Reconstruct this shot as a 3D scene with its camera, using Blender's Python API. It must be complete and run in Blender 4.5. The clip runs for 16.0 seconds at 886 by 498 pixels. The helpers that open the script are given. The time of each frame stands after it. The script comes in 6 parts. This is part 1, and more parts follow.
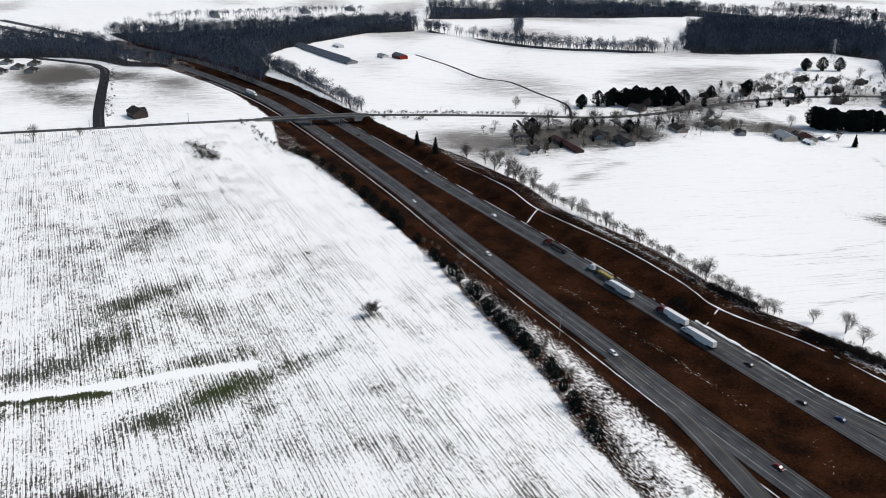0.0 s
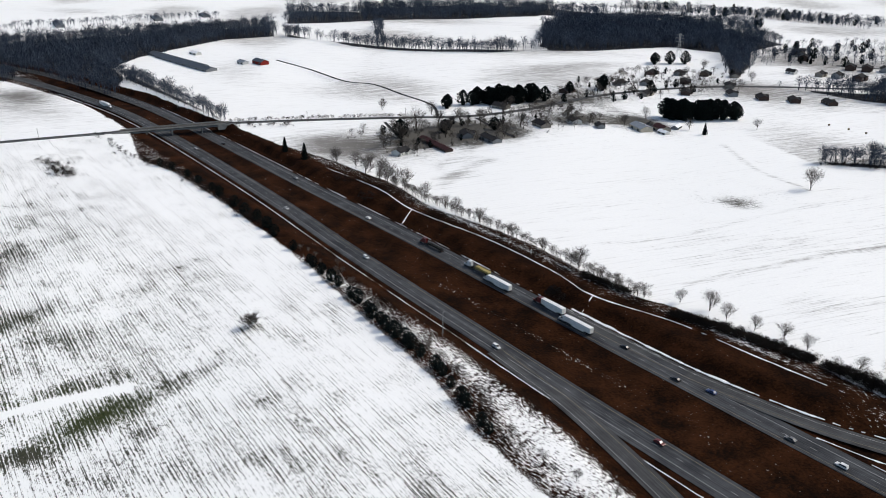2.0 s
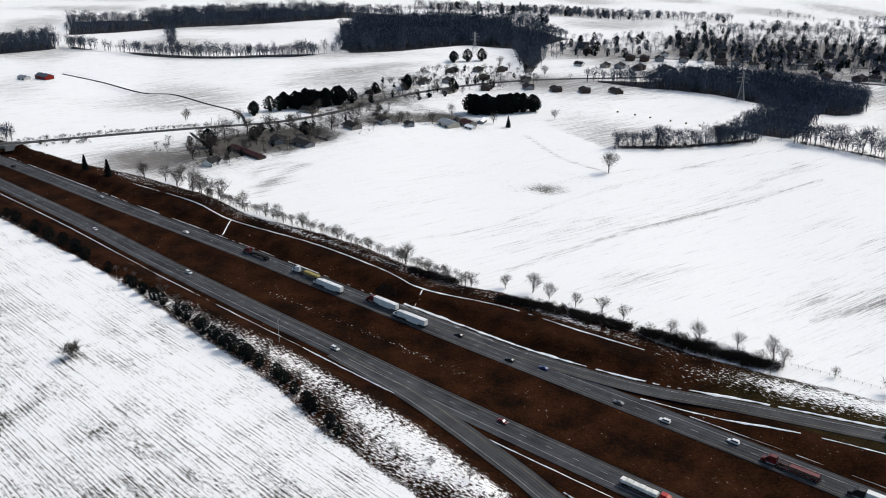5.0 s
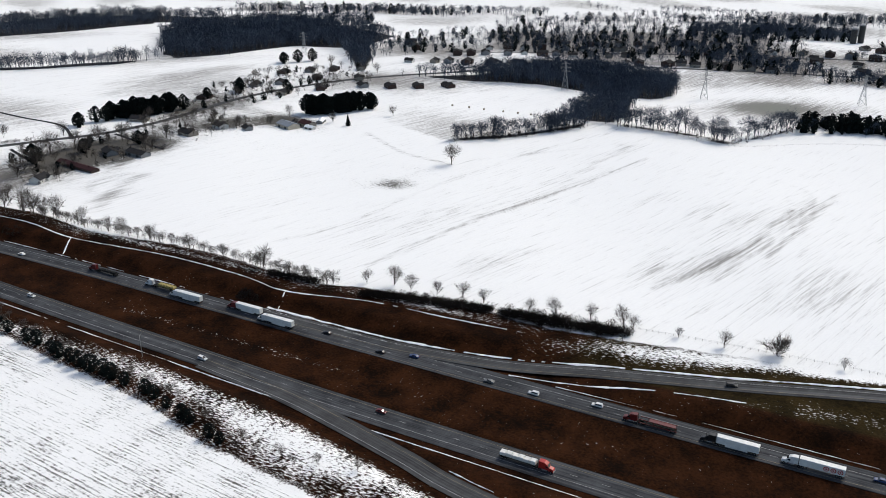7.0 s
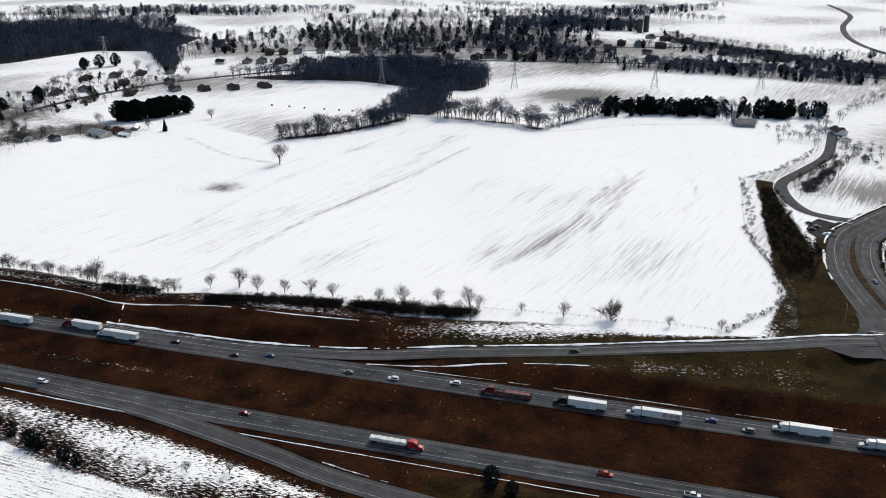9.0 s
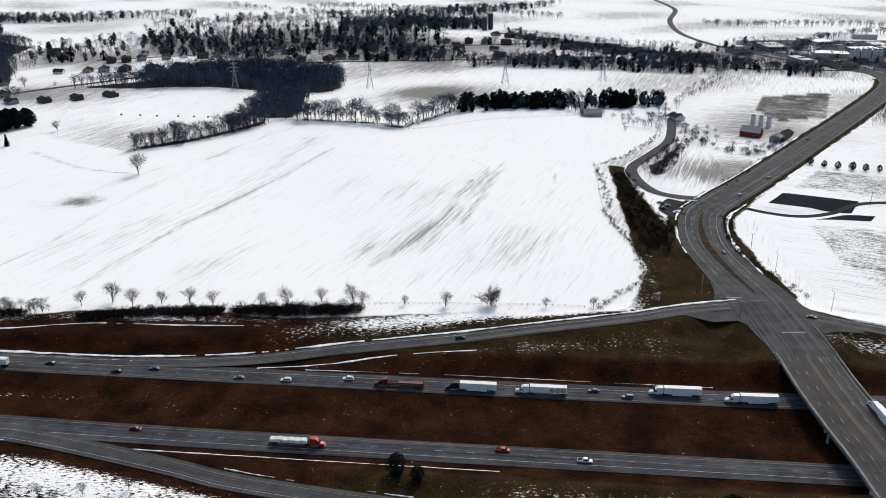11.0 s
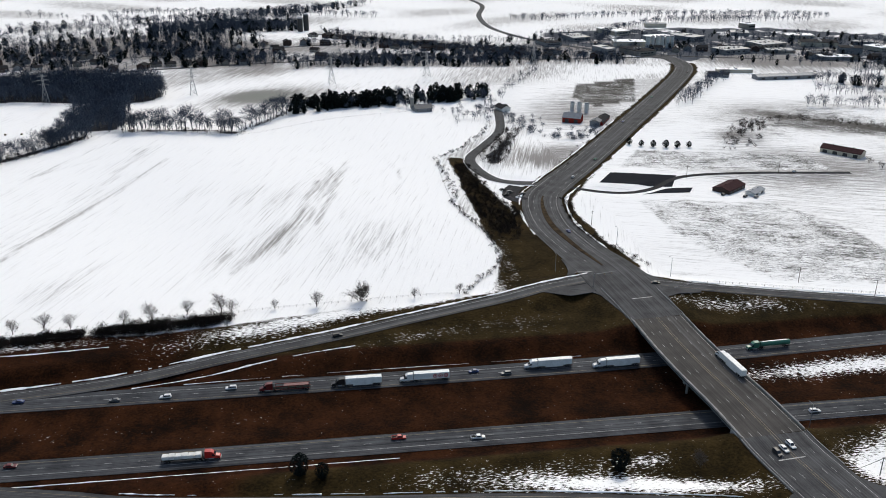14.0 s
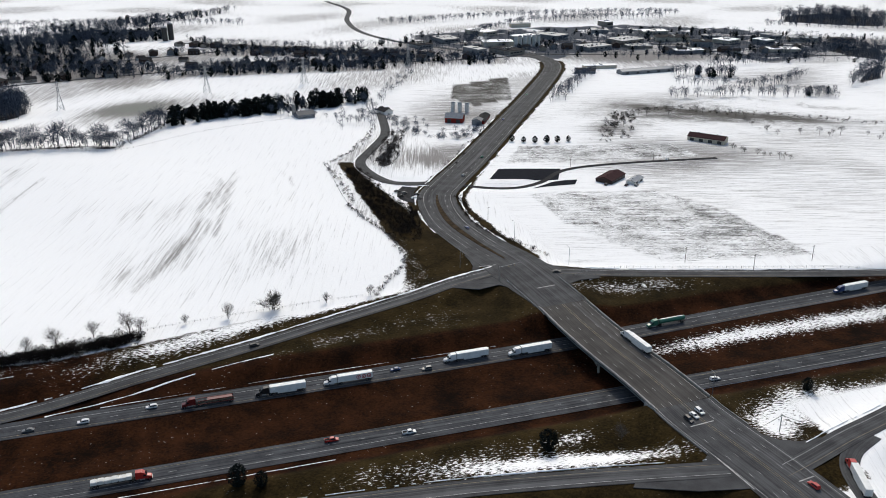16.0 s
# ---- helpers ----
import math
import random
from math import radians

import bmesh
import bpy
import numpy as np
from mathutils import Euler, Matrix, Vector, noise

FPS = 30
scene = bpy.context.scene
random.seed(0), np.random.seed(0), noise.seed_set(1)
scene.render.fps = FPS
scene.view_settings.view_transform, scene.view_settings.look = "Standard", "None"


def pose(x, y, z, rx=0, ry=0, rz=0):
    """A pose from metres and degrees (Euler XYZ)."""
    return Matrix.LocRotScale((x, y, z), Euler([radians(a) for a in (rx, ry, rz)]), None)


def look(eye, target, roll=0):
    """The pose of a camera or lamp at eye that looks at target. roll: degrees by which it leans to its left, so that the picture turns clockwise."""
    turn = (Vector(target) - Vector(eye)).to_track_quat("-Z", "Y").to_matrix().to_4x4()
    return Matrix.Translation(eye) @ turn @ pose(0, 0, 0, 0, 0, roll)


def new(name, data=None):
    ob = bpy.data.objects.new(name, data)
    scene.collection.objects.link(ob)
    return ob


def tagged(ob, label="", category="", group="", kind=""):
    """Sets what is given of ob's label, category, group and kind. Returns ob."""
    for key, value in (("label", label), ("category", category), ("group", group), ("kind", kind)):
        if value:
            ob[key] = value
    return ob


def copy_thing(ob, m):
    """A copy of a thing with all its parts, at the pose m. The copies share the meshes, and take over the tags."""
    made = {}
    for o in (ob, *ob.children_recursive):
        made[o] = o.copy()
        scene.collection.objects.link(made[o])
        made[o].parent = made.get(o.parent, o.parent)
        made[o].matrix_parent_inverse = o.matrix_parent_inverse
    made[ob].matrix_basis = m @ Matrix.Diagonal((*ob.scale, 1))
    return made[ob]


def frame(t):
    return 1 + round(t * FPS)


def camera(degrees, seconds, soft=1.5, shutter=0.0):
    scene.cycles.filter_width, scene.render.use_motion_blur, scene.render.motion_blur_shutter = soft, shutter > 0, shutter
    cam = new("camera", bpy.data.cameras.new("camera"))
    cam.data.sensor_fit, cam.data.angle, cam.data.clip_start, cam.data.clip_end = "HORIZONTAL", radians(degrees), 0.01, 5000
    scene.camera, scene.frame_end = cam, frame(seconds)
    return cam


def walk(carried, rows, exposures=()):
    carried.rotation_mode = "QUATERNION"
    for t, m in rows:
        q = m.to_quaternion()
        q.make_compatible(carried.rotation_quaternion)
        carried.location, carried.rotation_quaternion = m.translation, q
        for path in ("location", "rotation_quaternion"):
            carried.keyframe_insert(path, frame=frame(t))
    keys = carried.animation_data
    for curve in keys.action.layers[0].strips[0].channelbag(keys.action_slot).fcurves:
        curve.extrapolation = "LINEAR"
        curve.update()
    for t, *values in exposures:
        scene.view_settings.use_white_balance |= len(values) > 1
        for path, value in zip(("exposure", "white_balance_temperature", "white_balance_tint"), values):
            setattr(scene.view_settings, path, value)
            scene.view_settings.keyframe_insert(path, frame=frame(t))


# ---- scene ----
# The camera: a drone about 190 m up that drifts and turns to the right.
PATH = [
    (0.0, 0.0, 0.0, 192.0, 67.571, 62.3, 0.026), (0.5, -0.43, -0.76, 191.79, 67.631, 60.044, 0.044),
    (1.0, -0.86, -1.45, 191.74, 67.663, 57.753, 0.061), (1.5, -1.18, -2.11, 191.6, 67.713, 55.515, 0.027),
    (2.0, -1.77, -2.43, 191.45, 67.753, 53.176, -0.03), (2.5, -2.14, -3.06, 191.37, 67.837, 50.967, -0.073),
    (3.0, -2.49, -3.73, 191.39, 67.878, 48.673, -0.1), (3.5, -2.9, -5.0, 191.24, 67.929, 46.361, -0.087),
    (4.0, -3.28, -6.74, 191.2, 67.962, 44.282, -0.045), (6.5, -7.45, -21.25, 192.93, 67.84, 31.458, -0.093),
    (7.0, -9.29, -24.88, 193.01, 67.823, 28.203, -0.178), (7.5, -11.3, -28.34, 192.88, 67.786, 25.055, -0.185),
    (8.0, -13.87, -32.06, 193.14, 67.726, 21.746, -0.067), (8.5, -16.31, -34.95, 193.23, 67.682, 18.385, 0.059),
    (9.0, -18.45, -38.26, 193.06, 67.721, 15.256, 0.174), (11.5, -32.41, -50.82, 193.79, 67.8, 2.672, 0.169),
    (12.0, -35.82, -52.33, 194.5, 67.759, 0.483, 0.103), (12.5, -39.31, -53.41, 194.64, 67.759, -1.58, 0.082),
    (13.0, -42.99, -54.97, 194.63, 67.772, -3.663, 0.064), (13.5, -47.54, -56.28, 194.56, 67.809, -5.794, 0.078),
    (14.0, -52.04, -57.68, 194.72, 67.828, -7.809, 0.049), (14.5, -56.69, -59.32, 195.15, 67.842, -9.863, 0.002),
    (15.0, -61.48, -60.26, 195.54, 67.858, -11.947, -0.057), (15.5, -66.97, -61.39, 196.18, 67.934, -14.339, -0.137),
    (16.0, -72.2, -62.1, 196.79, 68.012, -16.907, -0.218),
]
cam = camera(54.17, 16.0, soft=0.9)
walk(cam, [(t, pose(x, y, z, rx, 0, rz) @ pose(0, 0, 0, 0, 0, roll)) for t, x, y, z, rx, rz, roll in PATH],
     exposures=[(0.0, 0.47, 6720, 6), (16.0, 0.47, 6720, 6)])

# Hazy winter daylight: high thin cloud, a veiled sun ahead of the camera.
SUN_AZ, SUN_EL = 20.0, 45.0     # degrees from +y towards +x, degrees above the horizon
world = bpy.data.worlds.new("winter_sky")
scene.world = world
world.use_nodes = True
wn = world.node_tree.nodes
sky = wn.new("ShaderNodeTexSky")
sky.sky_type = "NISHITA"
sky.sun_disc = False
sky.sun_elevation, sky.sun_rotation = radians(SUN_EL), radians(SUN_AZ)
sky.air_density, sky.dust_density = 1.0, 2.5
wn["Background"].inputs["Strength"].default_value = 0.11
world.node_tree.links.new(sky.outputs[0], wn["Background"].inputs["Color"])
sun = new("sun", bpy.data.lights.new("sun", "SUN"))
sun.data.energy, sun.data.angle, sun.data.color = 1.5, radians(14), (1.0, 0.96, 0.9)
az, el = radians(SUN_AZ), radians(SUN_EL)
sun.matrix_world = look((0, 0, 500), (-math.sin(az) * math.cos(el), -math.cos(az) * math.cos(el), 500 - math.sin(el)))

# ---------------------------------------------------------------- materials
class Nodes:
    """Short hand for building a node material."""
    def __init__(self, name, rough=0.8, metal=0.0):
        self.mat = bpy.data.materials.new(name)
        self.mat.use_nodes = True
        self.t = self.mat.node_tree
        self.b = self.t.nodes["Principled BSDF"]
        self.b.inputs["Roughness"].default_value = rough
        self.b.inputs["Metallic"].default_value = metal
        self.b.inputs["Specular IOR Level"].default_value = 0.5 if rough < 0.65 else 0.03

    def node(self, kind, **sockets):
        n = self.t.nodes.new("ShaderNode" + kind)
        for k, v in sockets.items():
            self.put(n.inputs[k.replace("_", " ")], v)
        return n

    def put(self, sock, v):
        if isinstance(v, bpy.types.NodeSocket):
            self.t.links.new(v, sock)
        else:
            sock.default_value = v

    def math(self, op, a, b=0.0, c=0.0, clamp=False):
        n = self.t.nodes.new("ShaderNodeMath")
        n.operation, n.use_clamp = op, clamp
        for i, v in enumerate((a, b, c)):
            self.put(n.inputs[i], v)
        return n.outputs[0]

    def step(self, v, lo, hi):
        n = self.t.nodes.new("ShaderNodeMapRange")
        n.interpolation_type = "SMOOTHSTEP"
        self.put(n.inputs["Value"], v)
        n.inputs["From Min"].default_value, n.inputs["From Max"].default_value = lo, hi
        return n.outputs["Result"]

    def noise(self, vec, scale, detail=3.0, rough=0.55):
        n = self.t.nodes.new("ShaderNodeTexNoise")
        n.inputs["Scale"].default_value, n.inputs["Detail"].default_value = scale, detail
        n.inputs["Roughness"].default_value = rough
        self.t.links.new(vec, n.inputs["Vector"])
        return n.outputs["Fac"]

    def mapped(self, vec, scale, loc=(0, 0, 0)):
        n = self.t.nodes.new("ShaderNodeMapping")
        n.inputs["Scale"].default_value, n.inputs["Location"].default_value = scale, loc
        self.t.links.new(vec, n.inputs["Vector"])
        return n.outputs[0]

    def mix(self, fac, a, b):
        n = self.t.nodes.new("ShaderNodeMix")
        n.data_type = "RGBA"
        self.put(n.inputs[0], fac)
        for i, v in ((6, a), (7, b)):
            self.put(n.inputs[i], (*v, 1) if isinstance(v, tuple) else v)
        return n.outputs[2]

    def attr(self, name):
        n = self.t.nodes.new("ShaderNodeAttribute")
        n.attribute_name = name
        return n.outputs

    def obj(self):
        return self.t.nodes.new("ShaderNodeTexCoord").outputs["Object"]

    def place(self):
        return self.t.nodes.new("ShaderNodeNewGeometry").outputs["Position"]

    def rand(self):
        return self.t.nodes.new("ShaderNodeObjectInfo").outputs["Random"]

    def island(self):
        return self.t.nodes.new("ShaderNodeNewGeometry").outputs["Random Per Island"]

    def bump(self, h, strength=0.3, distance=0.1):
        n = self.t.nodes.new("ShaderNodeBump")
        n.inputs["Strength"].default_value, n.inputs["Distance"].default_value = strength, distance
        self.t.links.new(h, n.inputs["Height"])
        self.t.links.new(n.outputs[0], self.b.inputs["Normal"])

    def done(self, color, rough=None):
        self.put(self.b.inputs["Base Color"], (*color, 1) if isinstance(color, tuple) else color)
        if rough is not None:
            self.put(self.b.inputs["Roughness"], rough)
        return self.mat


def worn(name, a, b, scale=0.6, rough=0.75, metal=0.0, fine=6.0, varied=0.0):
    """A surface whose colour wanders between a and b at two scales."""
    m = Nodes(name, rough, metal)
    v = m.place()
    f = m.math("ADD", m.math("MULTIPLY", m.noise(v, scale, 3), 0.6), m.math("MULTIPLY", m.noise(v, fine, 3), 0.4))
    col = m.mix(m.step(f, 0.35, 0.65), a, b)
    if varied:
        k = m.math("MULTIPLY_ADD", m.rand(), varied, 1 - varied / 2)
        n = m.node("HueSaturation")
        m.put(n.inputs["Value"], k)
        m.put(n.inputs["Color"], col)
        col = n.outputs[0]
    m.bump(m.noise(v, fine * 2, 2), 0.2, 0.02)
    return m.done(col)


def bark(name, a, b):
    """Wood of a stand of trees, each tree a little different."""
    m = Nodes(name, 0.9)
    f = m.math("ADD", m.math("MULTIPLY", m.island(), 0.5), m.math("MULTIPLY", m.noise(m.place(), 0.03, 2), 0.6))
    return m.done(m.mix(m.step(f, 0.2, 0.85), a, b))


def ground_material():
    m = Nodes("snowy_ground", 0.85)
    pos = m.place()
    rows = m.attr("rows")["Vector"]
    verge, bare = m.attr("verge")["Fac"], m.attr("bare")["Fac"]
    soft, olive, paved = m.attr("soft")["Fac"], m.attr("olive")["Fac"], m.attr("paved")["Fac"]
    patch, dark_litter, green = m.attr("patch")["Fac"], m.attr("dark_litter")["Fac"], m.attr("green")["Fac"]
    # furrows: narrow across, long along
    n_row = m.noise(m.mapped(rows, (1.5, 0.022, 1)), 1.0, 3.0, 0.6)
    n_row2 = m.noise(m.mapped(rows, (2.6, 0.22, 1), (31, 7, 0)), 1.0, 3.0, 0.65)
    n_wide = m.noise(m.mapped(rows, (0.55, 0.03, 1), (5, 3, 0)), 1.0, 4.0, 0.65)
    n_fine = m.noise(pos, 0.9, 4.0, 0.65)
    n_mid = m.noise(pos, 0.06, 3.0, 0.6)
    n_big = m.noise(pos, 0.012, 3.0, 0.55)
    uv = m.t.nodes.new("ShaderNodeSeparateXYZ")
    m.t.links.new(rows, uv.inputs[0])
    furrow = m.math("SINE", m.math("ADD", m.math("MULTIPLY", uv.outputs[0], 3.9), m.math("MULTIPLY", n_mid, 3.0)))
    offset = m.math("MULTIPLY_ADD", bare, 0.5, -0.25)
    f = m.math("ADD", m.math("MULTIPLY_ADD", n_row, 0.46, -0.03), m.math("MULTIPLY_ADD", n_row2, 0.50, -0.08))
    f = m.math("ADD", f, m.math("MULTIPLY_ADD", n_fine, 0.46, -0.09))
    f = m.math("ADD", f, m.math("MULTIPLY_ADD", n_mid, 0.30, -0.15))
    f = m.math("ADD", f, m.math("MULTIPLY_ADD", n_big, 0.2, -0.1))
    f = m.math("ADD", m.math("ADD", f, offset), m.math("MULTIPLY", furrow, 0.035))
    stubble = m.step(f, 0.505, 0.645)
    # wind-scoured snow on the pastures: soft streaks along the rows, broken by fine ones
    g = m.math("ADD", m.math("MULTIPLY", n_wide, 0.48), m.math("MULTIPLY", n_row, 0.22))
    g = m.math("ADD", g, m.math("ADD", m.math("MULTIPLY", n_fine, 0.22), m.math("MULTIPLY", n_row2, 0.20)))
    g = m.math("ADD", g, m.math("MULTIPLY", furrow, 0.016))
    scoured = m.math("MULTIPLY", m.step(m.math("ADD", g, offset), 0.49, 0.72), 0.8)
    field_bare = m.math("ADD", m.math("MULTIPLY", stubble, m.math("SUBTRACT", 1.0, soft)), m.math("MULTIPLY", scoured, soft))
    # the verge, with an uneven edge and flecks of old snow
    wob = m.math("MULTIPLY_ADD", m.math("ADD", m.math("MULTIPLY", n_mid, 0.5), m.math("MULTIPLY", n_fine, 0.5)), 14.0, -7.0)
    in_verge = m.step(m.math("ADD", verge, wob), -0.7, 0.7)
    n_fleck = m.noise(m.mapped(rows, (1.3, 0.42, 1), (3, 11, 0)), 1.0, 5.0, 0.72)
    fleck = m.step(m.math("ADD", m.math("ADD", m.math("MULTIPLY_ADD", n_fleck, 1.15, -0.225), m.math("MULTIPLY", n_mid, 0.3)),
                          m.math("MULTIPLY_ADD", patch, 0.42, -0.21)), 0.52, 0.60)
    verge_bare = m.math("SUBTRACT", 1.0, fleck)
    bare_all = m.math("ADD", m.math("MULTIPLY", field_bare, m.math("SUBTRACT", 1.0, in_verge)), m.math("MULTIPLY", verge_bare, in_verge))
    in_dark_litter = m.math("MULTIPLY", m.step(m.math("ADD", dark_litter, wob), -2.0, 2.0), m.step(n_fine, 0.22, 0.42))
    bare_all = m.math("MAXIMUM", bare_all, in_dark_litter)
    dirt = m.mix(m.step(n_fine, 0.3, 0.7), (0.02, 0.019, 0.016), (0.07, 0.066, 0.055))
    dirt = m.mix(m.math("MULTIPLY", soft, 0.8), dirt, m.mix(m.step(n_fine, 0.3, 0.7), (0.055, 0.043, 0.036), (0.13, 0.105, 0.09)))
    # leafy wood floor, near-black to put the dark between trees into its colour
    dirt = m.mix(in_dark_litter, dirt, m.mix(n_fine, (0.012, 0.013, 0.016), (0.035, 0.036, 0.042)))
    dirt = m.mix(green, dirt, m.mix(m.step(n_fine, 0.35, 0.65), (0.022, 0.03, 0.012), (0.05, 0.058, 0.026)))
    grass = m.mix(m.step(m.math("ADD", m.math("MULTIPLY", n_mid, 0.55), m.math("MULTIPLY", n_fine, 0.45)), 0.36, 0.66),
                  (0.0040, 0.0017, 0.0009), (0.034, 0.0118, 0.0046))
    straw = m.mix(m.step(m.math("ADD", m.math("MULTIPLY", n_mid, 0.5), m.math("MULTIPLY", n_fine, 0.5)), 0.34, 0.68), (0.007, 0.005, 0.002), (0.038, 0.025, 0.009))
    grass = m.mix(m.step(m.math("ADD", olive, m.math("MULTIPLY_ADD", n_big, 0.6, -0.3)), 0.3, 0.7), grass, straw)
    yard = m.math("MULTIPLY", m.step(m.math("ADD", m.math("MULTIPLY", paved, 0.45), m.math("MULTIPLY", m.noise(pos, 0.022, 3.0, 0.6), 1.0)), 0.86, 0.92), paved)
    bare_all = m.math("MAXIMUM", bare_all, yard)
    dirt = m.mix(yard, dirt, m.mix(n_mid, (0.045, 0.05, 0.06), (0.10, 0.11, 0.13)))
    bare_col = m.mix(in_verge, dirt, grass)
    snow = m.mix(m.step(n_fine, 0.3, 0.7), (0.84, 0.835, 0.835), (0.89, 0.885, 0.88))
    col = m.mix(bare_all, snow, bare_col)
    m.bump(m.math("ADD", m.math("MULTIPLY", n_row2, 0.5), m.math("MULTIPLY", n_fine, 0.6)), 0.25, 0.12)
    return m.done(col, m.math("MULTIPLY_ADD", bare_all, 0.1, 0.85))


def asphalt_material(name, lo, hi):
    """Worn asphalt; UV holds metres across and along, so that the wheels' tracks lie in the lanes."""
    m = Nodes(name, 0.75)
    uv = m.t.nodes.new("ShaderNodeUVMap").outputs[0]
    pos = m.place()
    n_long = m.noise(m.mapped(uv, (1.6, 0.012, 1)), 1.0, 4.0, 0.6)
    n_mid = m.noise(pos, 0.12, 3.0)
    n_fine = m.noise(pos, 3.0, 4.0)
    f = m.math("ADD", m.math("MULTIPLY", n_long, 0.55), m.math("MULTIPLY", n_mid, 0.3))
    f = m.math("ADD", f, m.math("MULTIPLY", n_fine, 0.2))
    salt = m.step(m.noise(m.mapped(uv, (0.35, 0.004, 1), (9, 2, 0)), 1.0, 3.0), 0.5, 0.75)
    col = m.mix(m.step(f, 0.36, 0.68), lo, hi)
    col = m.mix(m.math("MULTIPLY", salt, 0.35), col, (0.17, 0.17, 0.178))
    m.bump(n_fine, 0.2, 0.02)
    return m.done(col)


GROUND = ground_material()
ASPHALT = asphalt_material("worn_asphalt", (0.018, 0.019, 0.022), (0.078, 0.081, 0.088))
ASPHALT_OLD = asphalt_material("old_asphalt", (0.028, 0.028, 0.030), (0.088, 0.089, 0.092))
DECK = asphalt_material("deck_concrete", (0.040, 0.038, 0.036), (0.078, 0.073, 0.069))
LANE = asphalt_material("dark_lane", (0.012, 0.012, 0.014), (0.03, 0.03, 0.034))
PAINT_WHITE = worn("road_paint_white", (0.16, 0.16, 0.16), (0.42, 0.42, 0.42), 0.5, 0.6)
PAINT_YELLOW = worn("road_paint_yellow", (0.10, 0.085, 0.055), (0.22, 0.17, 0.09), 0.3, 0.6)
CONCRETE = worn("grey_concrete", (0.2, 0.195, 0.185), (0.34, 0.33, 0.31), 0.25, 0.85)
STEEL = worn("galvanised_steel", (0.25, 0.26, 0.27), (0.4, 0.41, 0.42), 0.8, 0.45, 0.7)
GIRDER = worn("girder_paint", (0.09, 0.11, 0.12), (0.16, 0.18, 0.19), 0.4, 0.6)
SNOW = worn("ploughed_snow", (0.78, 0.79, 0.81), (0.9, 0.9, 0.9), 0.4, 0.6, 0.0, 3.0)
BARK = bark("winter_bark", (0.04, 0.034, 0.031), (0.10, 0.088, 0.08))
# distance haze put into the bark colour as a blue-grey tint
BARK_HAZE = bark("haze_blue_wood", (0.020, 0.029, 0.046), (0.074, 0.092, 0.126))
BRUSH = bark("dark_brush", (0.010, 0.008, 0.007), (0.036, 0.029, 0.026))
NEEDLES = bark("pine_needles", (0.0025, 0.004, 0.0042), (0.010, 0.0155, 0.0145))

# ---------------------------------------------------------------- mesh helpers
def thing(name, x, y, z, turn=0.0, label="", category="", group="", kind=""):
    ob = new(name)
    ob.empty_display_size = 0.5
    ob.matrix_basis = pose(x, y, z, 0, 0, turn)
    return tagged(ob, label, category, group, kind)


def mesh(name, verts, faces, mats):
    me = bpy.data.meshes.new(name)
    me.from_pydata([tuple(v) for v in verts], [], [tuple(f) for f in faces])
    for m in (mats if isinstance(mats, (list, tuple)) else [mats]):
        me.materials.append(m)
    me.update()
    return me


def big_mesh(name, V, F, mat, smooth=False):
    """A mesh from arrays of places and of triangles or quads."""
    V, F = np.asarray(V, dtype=np.float32).reshape(-1, 3), np.asarray(F, dtype=np.int32)
    me = bpy.data.meshes.new(name)
    me.vertices.add(len(V))
    me.vertices.foreach_set("co", V.ravel())
    k = F.shape[1]
    me.loops.add(F.size)
    me.loops.foreach_set("vertex_index", F.ravel())
    me.polygons.add(len(F))
    me.polygons.foreach_set("loop_start", np.arange(0, F.size, k, dtype=np.int32))
    me.polygons.foreach_set("use_smooth", np.full(len(F), smooth))
    me.materials.append(mat)
    me.update(calc_edges=True)
    return me


def part(name, geo, material, parent, label=""):
    """Links (verts, faces), a bmesh or a mesh as one part of a thing."""
    if isinstance(geo, bmesh.types.BMesh):
        me = bpy.data.meshes.new(name)
        geo.to_mesh(me)
        geo.free()
        me.materials.append(material)
    elif isinstance(geo, bpy.types.Mesh):
        me = geo
    else:
        me = mesh(name, geo[0], geo[1], material)
    ob = new(name, me)
    ob.parent = parent
    return tagged(ob, label)


def box(x0, x1, y0, y1, z0, z1, bevel=0.0, seg=1):
    bm = bmesh.new()
    bmesh.ops.create_cube(bm, size=1, matrix=Matrix.Translation(((x0 + x1) / 2, (y0 + y1) / 2, (z0 + z1) / 2))
                          @ Matrix.Diagonal((x1 - x0, y1 - y0, z1 - z0, 1)))
    if bevel:
        bmesh.ops.bevel(bm, geom=bm.edges[:], offset=bevel, segments=seg, affect="EDGES")
    return bm


def rod(a, b, r0, r1=None, sides=8, bm=None):
    """A tapered round bar from a to b."""
    bm = bm or bmesh.new()
    a, b = Vector(a), Vector(b)
    m = Matrix.Translation((a + b) / 2) @ (b - a).to_track_quat("Z", "Y").to_matrix().to_4x4()
    bmesh.ops.create_cone(bm, cap_ends=True, segments=sides, radius1=r0, radius2=r0 if r1 is None else r1,
                          depth=(b - a).length, matrix=m)
    return bm


def prism(profile, y0, y1):
    """An outline in x and z pushed along y."""
    n = len(profile)
    V = [(x, y0, z) for x, z in profile] + [(x, y1, z) for x, z in profile]
    F = [tuple(range(n - 1, -1, -1))[::1], tuple(range(n, 2 * n))]
    F += [(i, (i + 1) % n, n + (i + 1) % n, n + i) for i in range(n)]
    return V, F


